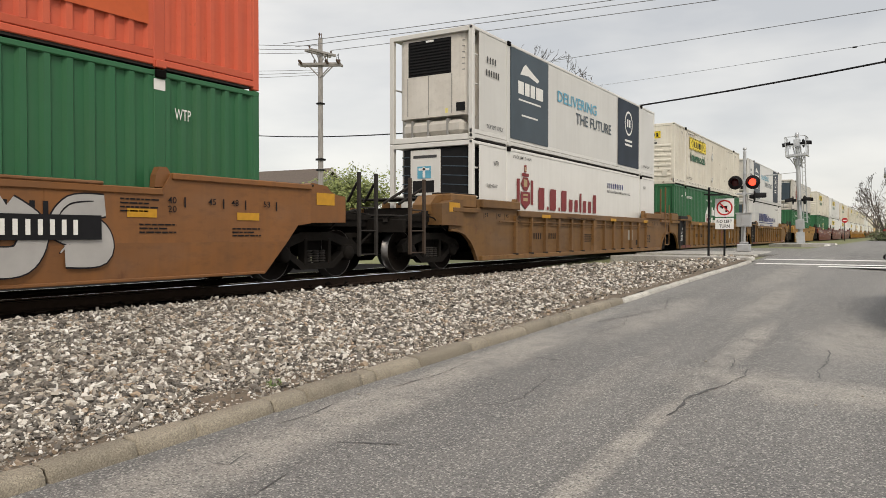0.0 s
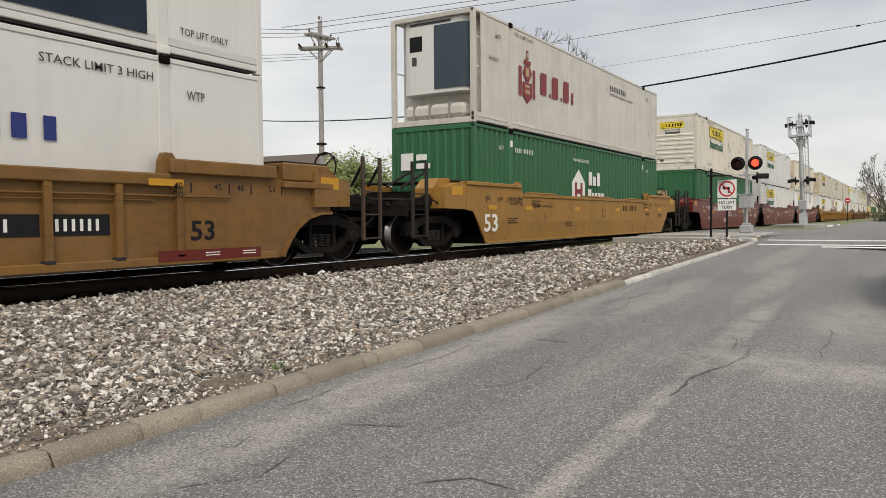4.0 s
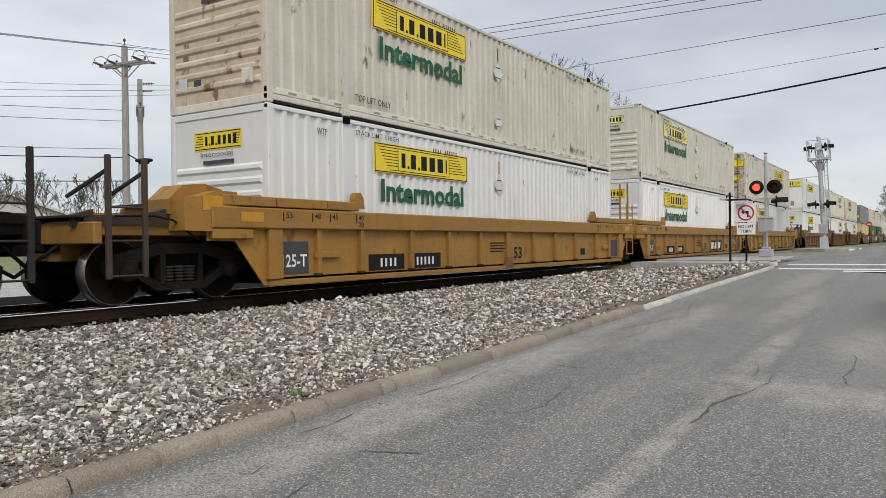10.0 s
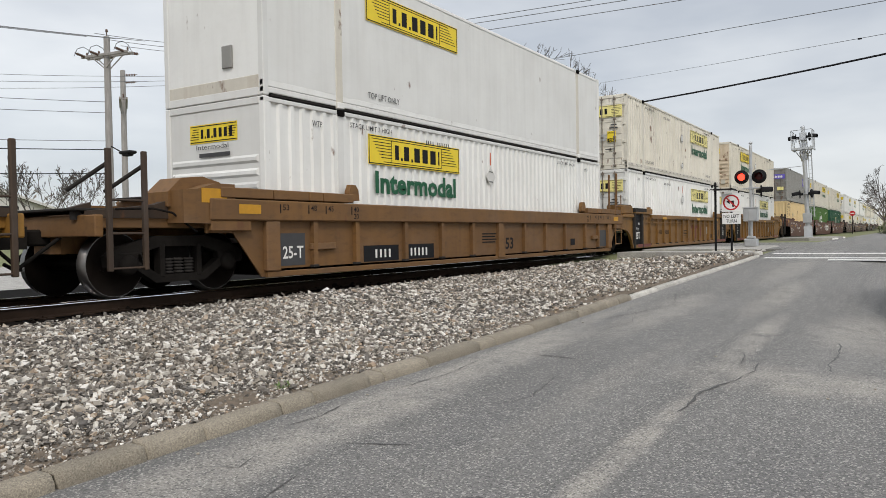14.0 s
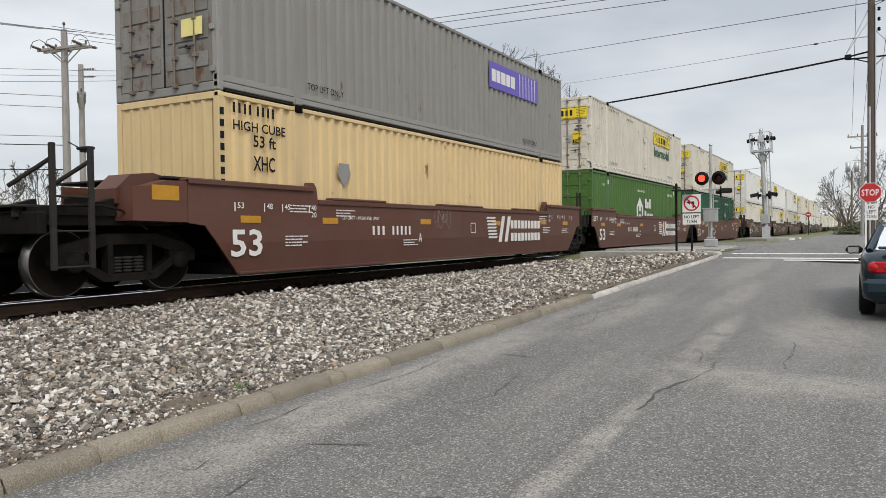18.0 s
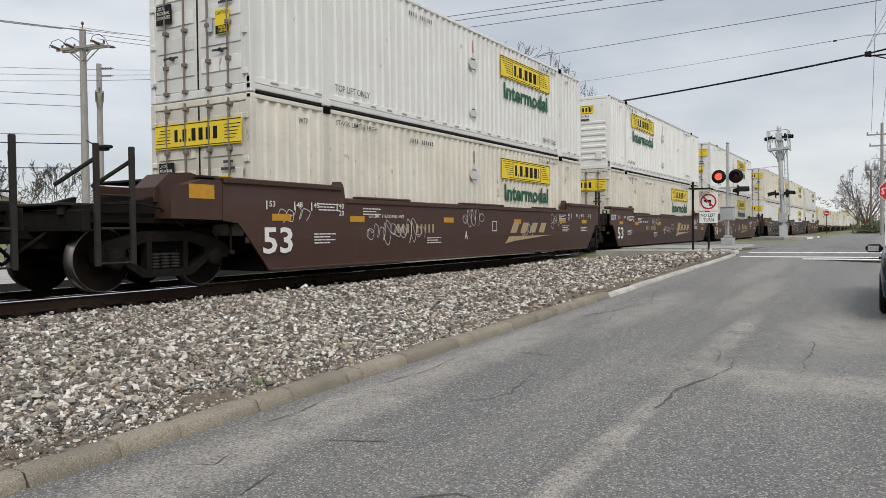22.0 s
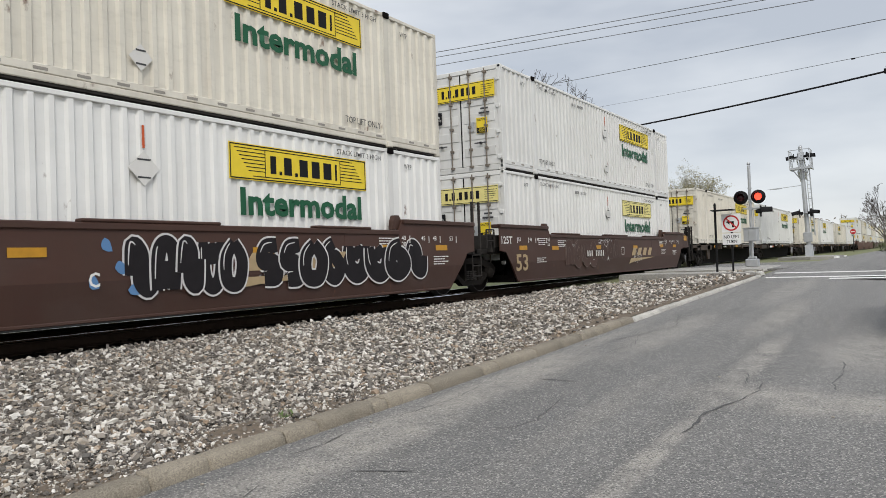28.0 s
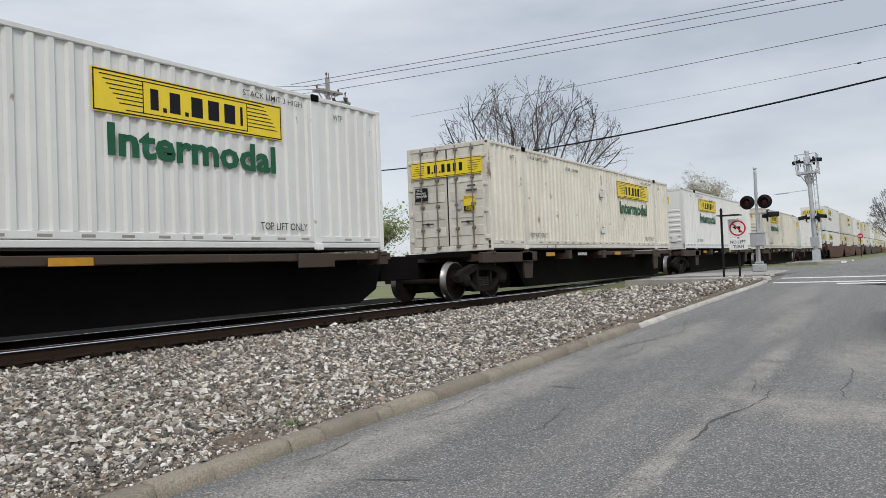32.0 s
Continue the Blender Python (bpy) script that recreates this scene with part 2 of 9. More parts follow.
def asphalt():
    m, nt, b = base_material("worn_asphalt")
    co = nt.nodes.new("ShaderNodeTexCoord").outputs["Object"]
    grit = noise_of(nt, co, 170.0, 3)
    vor = nt.nodes.new("ShaderNodeTexVoronoi")
    vor.inputs["Scale"].default_value = 105.0
    nt.links.new(co, vor.inputs["Vector"])
    big = ramp_of(nt, noise_of(nt, co, 0.35, 6, (0.55, 1.6, 1)), 0.35, 0.72)
    tracks = ramp_of(nt, noise_of(nt, co, 0.8, 5, (0.07, 1.7, 1)), 0.42, 0.66)
    pale = ramp_of(nt, noise_of(nt, co, 1.1, 7, (0.35, 1.2, 1), 0.62), 0.56, 0.78)
    col = mixed(nt, big, rgb((0.078, 0.075, 0.073)), rgb((0.165, 0.158, 0.150)))
    col = mixed(nt, scaled(nt, tracks, 0.55), col, rgb((0.25, 0.24, 0.228)))
    col = mixed(nt, scaled(nt, pale, 0.45), col, rgb((0.34, 0.315, 0.28)))
    ragged = noise_of(nt, co, 2.4, 7, None, 0.65)
    for x, y, rx, ry, k in STAINS:
        mp = nt.nodes.new("ShaderNodeMapping")
        mp.inputs["Location"].default_value = (-x / rx, -y / ry, 0)
        mp.inputs["Scale"].default_value = (1 / rx, 1 / ry, 0)
        nt.links.new(co, mp.inputs["Vector"])
        gr = nt.nodes.new("ShaderNodeTexGradient")
        gr.gradient_type = 'SPHERICAL'
        nt.links.new(mp.outputs["Vector"], gr.inputs["Vector"])
        mu = nt.nodes.new("ShaderNodeMath")
        mu.operation = 'MULTIPLY'
        nt.links.new(ramp_of(nt, gr.outputs["Fac"], 0.0, 0.55), mu.inputs[0])
        nt.links.new(ramp_of(nt, ragged, 0.30, 0.58), mu.inputs[1])
        col = mixed(nt, scaled(nt, mu.outputs[0], 1.0 * abs(k)), col, rgb((0.44, 0.40, 0.345)) if k > 0 else rgb((0.085, 0.085, 0.088)))
    fleck = ramp_of(nt, vor.outputs["Color"], 0.2, 0.95)
    col = mixed(nt, 0.36, col, mixed(nt, fleck, rgb((0.04, 0.04, 0.04)), rgb((0.33, 0.32, 0.305))))
    chips = nt.nodes.new("ShaderNodeTexVoronoi")
    chips.inputs["Scale"].default_value = 95.0
    nt.links.new(co, chips.inputs["Vector"])
    sep = nt.nodes.new("ShaderNodeSeparateColor")
    nt.links.new(chips.outputs["Color"], sep.inputs["Color"])
    col = mixed(nt, scaled(nt, ramp_of(nt, sep.outputs["Red"], 0.82, 0.86), 0.62), col, rgb((0.56, 0.53, 0.48)))
    col = mixed(nt, scaled(nt, ramp_of(nt, sep.outputs["Green"], 0.80, 0.85), 0.7), col, rgb((0.035, 0.035, 0.034)))
    coarse = ramp_of(nt, noise_of(nt, co, 45.0, 5, None, 0.8), 0.38, 0.62)
    col = mixed(nt, 0.20, col, mixed(nt, coarse, rgb((0.06, 0.06, 0.06)), rgb((0.44, 0.43, 0.41))))
    dark = ramp_of(nt, noise_of(nt, co, 2.6, 6, (0.5, 1, 1)), 0.60, 0.74)
    col = mixed(nt, scaled(nt, dark, 0.22), col, rgb((0.08, 0.08, 0.082)))
    nt.links.new(col, b.inputs["Base Color"])
    b.inputs["Roughness"].default_value = 0.82
    bump_of(nt, b, grit, 0.7, 0.01)
    return m


def concrete(name, color, scale=1.0):
    m, nt, b = base_material(name)
    vec, rnd = moved_coords(nt)
    grain = noise_of(nt, vec, 60 * scale, 4)
    stain = ramp_of(nt, noise_of(nt, vec, 2.2 * scale, 6), 0.38, 0.75)
    vor = nt.nodes.new("ShaderNodeTexVoronoi")
    vor.inputs["Scale"].default_value = 150 * scale
    nt.links.new(vec, vor.inputs["Vector"])
    col = mixed(nt, rnd, rgb(tuple(c * 0.85 for c in color)), rgb(tuple(c * 1.12 for c in color)))
    col = mixed(nt, scaled(nt, stain, 0.6), col, rgb(tuple(c * 0.45 for c in color)))
    bw = nt.nodes.new("ShaderNodeRGBToBW")
    nt.links.new(vor.outputs["Color"], bw.inputs["Color"])
    col = mixed(nt, 0.45, col, bw.outputs["Val"], 'OVERLAY')
    col = mixed(nt, scaled(nt, ramp_of(nt, grain, 0.5, 0.75), 0.35), col, rgb(tuple(c * 0.4 for c in color)))
    nt.links.new(col, b.inputs["Base Color"])
    b.inputs["Roughness"].default_value = 0.9
    bump_of(nt, b, grain, 0.5, 0.012)
    return m


def stone(name, per_island=True):
    m, nt, b = base_material(name)
    co = nt.nodes.new("ShaderNodeTexCoord").outputs["Object"]
    geo = nt.nodes.new("ShaderNodeNewGeometry")
    r = nt.nodes.new("ShaderNodeValToRGB")
    e = r.color_ramp.elements
    e[0].position, e[0].color = 0.0, (0.035, 0.030, 0.027, 1)
    e[1].position, e[1].color = 1.0, (0.90, 0.87, 0.82, 1)
    for pos, c in ((0.22, (0.07, 0.060, 0.052)), (0.42, (0.20, 0.175, 0.15)), (0.60, (0.40, 0.36, 0.305)), (0.67, (0.36, 0.25, 0.155)), (0.76, (0.64, 0.60, 0.535))):
        x = e.new(pos)
        x.color = rgb(c)
    nt.links.new(geo.outputs["Random Per Island"], r.inputs["Fac"])
    n = noise_of(nt, co, 38.0, 5)
    dust = ramp_of(nt, noise_of(nt, co, 0.7, 5), 0.35, 0.7)
    col = mixed(nt, 0.18, r.outputs["Color"], mixed(nt, n, rgb((0.10, 0.09, 0.08)), rgb((0.66, 0.63, 0.58))))
    col = mixed(nt, scaled(nt, dust, 0.30), col, rgb((0.20, 0.165, 0.125)))
    nt.links.new(col, b.inputs["Base Color"])
    b.inputs["Roughness"].default_value = 0.88
    bump_of(nt, b, n, 0.4, 0.01)
    return m


def gravel_bed():
    m, nt, b = base_material("gravel_bed")
    co = nt.nodes.new("ShaderNodeTexCoord").outputs["Object"]
    vor = nt.nodes.new("ShaderNodeTexVoronoi")
    vor.inputs["Scale"].default_value = 17.0
    nt.links.new(co, vor.inputs["Vector"])
    bw = nt.nodes.new("ShaderNodeRGBToBW")
    nt.links.new(vor.outputs["Color"], bw.inputs["Color"])
    r = nt.nodes.new("ShaderNodeValToRGB")
    e = r.color_ramp.elements
    # low tones stand for the shade in the gaps between loose stones
    e[0].position, e[0].color = 0.2, (0.018, 0.015, 0.012, 1)
    e[1].position, e[1].color = 0.85, (0.20, 0.175, 0.145, 1)
    nt.links.new(bw.outputs["Val"], r.inputs["Fac"])
    soil = ramp_of(nt, noise_of(nt, co, 0.9, 5), 0.4, 0.65)
    fine = noise_of(nt, co, 80.0, 3)
    col = mixed(nt, scaled(nt, soil, 0.55), r.outputs["Color"], mixed(nt, fine, rgb((0.05, 0.04, 0.032)), rgb((0.15, 0.122, 0.095))))
    nt.links.new(col, b.inputs["Base Color"])
    b.inputs["Roughness"].default_value = 0.95
    bump_of(nt, b, vor.outputs["Distance"], 0.9, -0.05)
    return m


def bark(name, color):
    m, nt, b = base_material(name)
    co = nt.nodes.new("ShaderNodeTexCoord").outputs["Object"]
    n = noise_of(nt, co, 3.0, 6, (4, 4, 0.6))
    nt.links.new(mixed(nt, n, rgb(tuple(c * 0.6 for c in color)), rgb(tuple(c * 1.4 for c in color))), b.inputs["Base Color"])
    b.inputs["Roughness"].default_value = 0.95
    bump_of(nt, b, n, 0.6, 0.03)
    return m


def leaf_material(name, a, c):
    m, nt, b = base_material(name)
    geo = nt.nodes.new("ShaderNodeNewGeometry")
    nt.links.new(mixed(nt, geo.outputs["Random Per Island"], rgb(a), rgb(c)), b.inputs["Base Color"])
    b.inputs["Roughness"].default_value = 0.7
    return m


def car_glass():
    m, nt, b = base_material("tinted_glass")
    b.inputs["Base Color"].default_value = (0.25, 0.3, 0.31, 1)
    b.inputs["Roughness"].default_value = 0.04
    b.inputs["Transmission Weight"].default_value = 0.75
    b.inputs["IOR"].default_value = 1.45
    return m


M = {}
M["asphalt"] = asphalt()
M["road_paint"] = plain("worn_white_road_paint", (0.74, 0.73, 0.70), 0.8, 0, 0.35, 9.0)
M["crack"] = plain("tar_filled_crack", (0.085, 0.083, 0.082), 0.8, 0, 0.3)
M["kerb"] = concrete("kerb_concrete", (0.255, 0.222, 0.172))
M["white_kerb"] = concrete("white_painted_kerb", (0.52, 0.50, 0.455))
M["walk"] = concrete("pale_pavement_concrete", (0.37, 0.355, 0.33))
M["stone"] = stone("ballast_stone")
M["bed"] = gravel_bed()
M["soil"] = plain("dry_brown_soil", (0.15, 0.118, 0.088), 0.95, 0, 0.65, 22.0, 0.9)
# oily dirt, with the shade under the train put into its colour
M["dirt"] = plain("shade_dark_oily_dirt", (0.007, 0.006, 0.0055), 0.95, 0, 0.5, 5.0, 0.5)
# creosoted timber, its colour darkened further for the shade under the train
M["tie"] = plain("shade_dark_creosote_oil", (0.014, 0.011, 0.009), 0.9, 0, 0.4, 7.0, 0.5)
M["rail"] = plain("rusty_rail_steel", (0.04, 0.027, 0.02), 0.8, 0.3, 0.3, 8.0)
M["dark_steel"] = plain("soot_black_steel", (0.036, 0.033, 0.031), 0.7, 0.0, 0.4, 5.0, 0.3)
M["railtop"] = plain("polished_rail_head", (0.88, 0.88, 0.88), 0.10, 1.0, 0.06, 4.0, 0.0)
M["grass"] = leaf_material("weed_green", (0.05, 0.09, 0.02), (0.12, 0.17, 0.05))
M["field"] = plain("dry_spring_grass", (0.17, 0.18, 0.085), 0.95, 0, 0.45, 0.6, 0.6)
M["galv"] = plain("galvanised_steel", (0.52, 0.53, 0.54), 0.45, 0.75, 0.18, 5.0, 0.1)
M["alu"] = plain("bare_aluminium", (0.62, 0.63, 0.64), 0.38, 0.85, 0.12, 5.0, 0.08)
M["black"] = plain("flat_black_paint", (0.018, 0.018, 0.019), 0.55, 0, 0.3, 8.0)
M["truck"] = plain("grimy_cast_steel", (0.017, 0.015, 0.0135), 0.8, 0.0, 0.45, 6.0, 0.4)
M["rod_steel"] = plain("weathered_lock_rod_steel", (0.20, 0.17, 0.14), 0.6, 0.2, 0.5, 9.0, 0.2)
# near black: the shade beneath the cars is put into this colour
M["under"] = plain("shade_black_steel", (0.006, 0.0052, 0.0048), 0.85, 0, 0.4, 3.0, 0.3)
M["wheel"] = plain("brown_wheel_steel", (0.013, 0.010, 0.0085), 0.65, 0.0, 0.35, 6.0)
M["tread"] = plain("bright_wheel_tread", (0.22, 0.21, 0.205), 0.35, 1.0, 0.15, 6.0, 0.05)
# flat grey; on the rail slots it stands for the shade inside them
M["grime"] = plain("flat_grey_mark", (0.30, 0.28, 0.25), 0.7, 0, 0.3, 5.0, 0)
M["white_mark"] = plain("white_stencil_paint", (0.74, 0.73, 0.70), 0.6, 0, 0.12, 9.0, 0)
M["grey_mark"] = plain("dark_grey_stencil_paint", (0.055, 0.055, 0.058), 0.6, 0, 0.2, 9.0, 0)
M["black_mark"] = plain("black_stencil_paint", (0.018, 0.018, 0.02), 0.55, 0, 0.2, 9.0, 0)
M["yellow_mark"] = plain("yellow_reflective_tape", (0.50, 0.25, 0.02), 0.5, 0, 0.25, 9.0, 0)
M["logo_yellow"] = plain("bright_yellow_sheet", (0.80, 0.60, 0.035), 0.5, 0, 0.10, 5.0, 0)
M["logo_pale"] = plain("faded_yellow_sheet", (0.78, 0.69, 0.27), 0.55, 0, 0.12, 5.0, 0)
M["logo_green"] = plain("dark_green_lettering", (0.009, 0.095, 0.042), 0.55, 0, 0.15, 7.0, 0)
M["logo_dark"] = plain("slate_grey_sheet", (0.040, 0.060, 0.078), 0.45, 0, 0.45, 0.9, 0)
M["logo_night"] = plain("night_blue_printed_sheet", (0.024, 0.034, 0.050), 0.4, 0, 0.6, 0.8, 0)
M["logo_navy"] = plain("navy_blue_lettering", (0.02, 0.03, 0.16), 0.5, 0, 0.15, 7.0, 0)
M["logo_blue"] = plain("light_blue_lettering", (0.10, 0.36, 0.50), 0.5, 0, 0.15, 7.0, 0)
M["logo_crimson"] = plain("dark_crimson_lettering", (0.20, 0.02, 0.022), 0.5, 0, 0.2, 7.0, 0)
M["logo_gold"] = plain("pale_gold_lettering", (0.40, 0.30, 0.17), 0.55, 0, 0.2, 7.0, 0)
M["logo_red"] = plain("brick_red_lettering", (0.14, 0.035, 0.026), 0.6, 0, 0.25, 5.0, 0)
M["logo_purple"] = plain("violet_blue_sheet", (0.13, 0.10, 0.46), 0.5, 0, 0.12, 6.0, 0)
M["orange_mark"] = plain("orange_stripe", (0.55, 0.10, 0.03), 0.55, 0, 0.15, 6.0, 0)
M["spray_white"] = plain("white_spray_paint", (0.60, 0.59, 0.585), 0.6, 0, 0.2, 3.0, 0)
M["spray_black"] = plain("black_spray_paint", (0.022, 0.02, 0.022), 0.55, 0, 0.3, 3.0, 0)
M["spray_silver"] = plain("dull_silver_spray_paint", (0.40, 0.385, 0.37), 0.5, 0.1, 0.3, 2.0, 0)
M["spray_blue"] = plain("blue_spray_paint", (0.10, 0.22, 0.42), 0.6, 0, 0.2, 3.0, 0)
M["spray_dim"] = plain("faded_brown_grey_spray_paint", (0.15, 0.115, 0.10), 0.65, 0, 0.4, 3.0, 0)
M["spray_grey"] = plain("thin_grey_spray_paint", (0.30, 0.24, 0.215), 0.65, 0, 0.35, 3.0, 0)
M["sign_white"] = plain("white_sign_sheet", (0.78, 0.78, 0.77), 0.45, 0, 0.05, 4.0, 0)
M["sign_red"] = plain("red_sign_sheet", (0.50, 0.025, 0.03), 0.45, 0, 0.08, 4.0, 0)
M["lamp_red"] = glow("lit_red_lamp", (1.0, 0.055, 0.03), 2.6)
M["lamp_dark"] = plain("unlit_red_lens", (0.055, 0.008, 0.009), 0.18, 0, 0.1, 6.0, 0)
M["tail_red"] = plain("tail_lamp_red", (0.42, 0.012, 0.015), 0.12, 0, 0.1, 6.0, 0)
M["car_paint"] = plain("dark_teal_car_paint", (0.018, 0.035, 0.05), 0.18, 0.25, 0.1, 3.0, 0)
M["car_black"] = plain("black_car_plastic", (0.015, 0.015, 0.016), 0.5, 0, 0.2, 6.0, 0.1)
M["chrome"] = plain("bright_rim_metal", (0.6, 0.61, 0.62), 0.25, 1.0, 0.08, 4.0, 0)
M["glass"] = car_glass()
M["pole"] = bark("weathered_pole_timber", (0.17, 0.135, 0.105))
M["pole_dark"] = bark("dark_brown_pole_timber", (0.105, 0.082, 0.068))
M["pole_grey"] = bark("grey_pole_timber", (0.30, 0.285, 0.27))
M["bark_dark"] = bark("dark_grey_bark", (0.075, 0.063, 0.055))
M["bark"] = bark("grey_brown_bark", (0.155, 0.13, 0.11))
M["wire"] = plain("black_cable", (0.02, 0.02, 0.022), 0.6, 0, 0.1, 4.0, 0)
M["wire_grey"] = plain("grey_line_wire", (0.16, 0.165, 0.175), 0.6, 0, 0.1, 4.0, 0)
M["ceramic"] = plain("brown_insulator", (0.10, 0.06, 0.045), 0.25, 0, 0.1, 4.0, 0)
M["leaf"] = leaf_material("fresh_spring_leaf", (0.11, 0.15, 0.035), (0.26, 0.29, 0.10))
M["bud"] = leaf_material("pale_spring_bud", (0.22, 0.20, 0.11), (0.34, 0.31, 0.18))
M["shrub"] = leaf_material("dark_shrub_leaf", (0.035, 0.05, 0.018), (0.09, 0.10, 0.04))
M["far_wood"] = leaf_material("far_twiggy_wood", (0.12, 0.105, 0.09), (0.20, 0.18, 0.15))
M["siding"] = plain("white_house_siding", (0.62, 0.61, 0.58), 0.7, 0, 0.08, 3.0, 0.1)
M["brick_wall"] = plain("far_red_brick", (0.26, 0.13, 0.095), 0.85, 0, 0.25, 5.0, 0.2)
M["roof"] = plain("brown_roof_shingle", (0.12, 0.095, 0.08), 0.85, 0, 0.3, 6.0, 0.4)
M["window"] = plain("dark_window_pane", (0.03, 0.036, 0.042), 0.12, 0, 0.2, 1.0, 0)
# container paints
M["white"] = paint("white_container_paint", (0.75, 0.75, 0.73), 0.2, 0.12)
M["cream"] = paint("cream_container_paint", (0.70, 0.665, 0.58), 0.38, 0.42)
M["ivory"] = paint("yellowed_container_paint", (0.70, 0.66, 0.565), 0.42, 0.5)
M["rusty"] = paint("rust_stained_container_paint", (0.67, 0.63, 0.55), 0.38, 0.6)
M["reefer"] = paint("glossy_white_reefer_paint", (0.66, 0.65, 0.62), 0.16, 0.0, 0.35)
M["dusty"] = paint("dusty_white_reefer_paint", (0.60, 0.57, 0.52), 0.45, 0.1, 0.45)
M["green"] = paint("deep_green_container_paint", (0.022, 0.125, 0.052), 0.25, 0.05, 0.5, (0.07, 0.09, 0.06))
M["lime"] = paint("faded_leaf_green_container_paint", (0.065, 0.155, 0.032), 0.3, 0.1, 0.55, (0.07, 0.08, 0.05))
M["bottle"] = paint("dark_bottle_green_container_paint", (0.012, 0.085, 0.042), 0.25, 0.05, 0.5, (0.06, 0.07, 0.05))
M["orange"] = paint("faded_orange_container_paint", (0.56, 0.105, 0.052), 0.35, 0.1, 0.55, (0.35, 0.03, 0.03))
M["grey"] = paint("mid_grey_container_paint", (0.27, 0.268, 0.255), 0.3, 0.1)
M["buff"] = paint("buff_yellow_container_paint", (0.70, 0.53, 0.285), 0.25, 0.12)
M["rusted_door"] = paint("heavily_rusted_door_paint", (0.60, 0.52, 0.42), 0.75, 1.25, 0.65, (0.16, 0.08, 0.04))
M["stained_nose"] = paint("rust_stained_cream_end_paint", (0.62, 0.52, 0.39), 0.6, 0.85, 0.6, (0.24, 0.14, 0.07))
M["stained_door"] = paint("rust_stained_grey_door_paint", (0.24, 0.235, 0.22), 0.7, 0.9, 0.65, (0.10, 0.07, 0.05))
# car paints
M["ochre"] = paint("ochre_car_paint", (0.205, 0.100, 0.022), 0.75, 0.45, 0.6, (0.06, 0.04, 0.025))
M["tan"] = paint("sunlit_yellow_car_paint", (0.34, 0.172, 0.032), 0.6, 0.45, 0.6, (0.08, 0.05, 0.03))
M["brown_tan"] = paint("dusty_brown_car_paint", (0.195, 0.098, 0.033), 0.75, 0.5, 0.65, (0.06, 0.04, 0.03))
M["umber"] = paint("orange_brown_car_paint", (0.22, 0.09, 0.028), 0.7, 0.3, 0.6, (0.10, 0.06, 0.04))
M["maroon"] = paint("fresh_maroon_car_paint", (0.128, 0.0145, 0.0095), 0.18, 0.0, 0.4, (0.08, 0.03, 0.02))
M["russet"] = paint("russet_car_paint", (0.112, 0.043, 0.028), 0.6, 0.1, 0.6, (0.10, 0.06, 0.045))
M["chocolate"] = paint("dark_chocolate_car_paint", (0.062, 0.028, 0.020), 0.45, 0.1, 0.6, (0.06, 0.045, 0.035))
M["spine"] = paint("dirty_brown_spine_paint", (0.052, 0.034, 0.024), 0.55, 0.4, 0.7, (0.05, 0.04, 0.03))


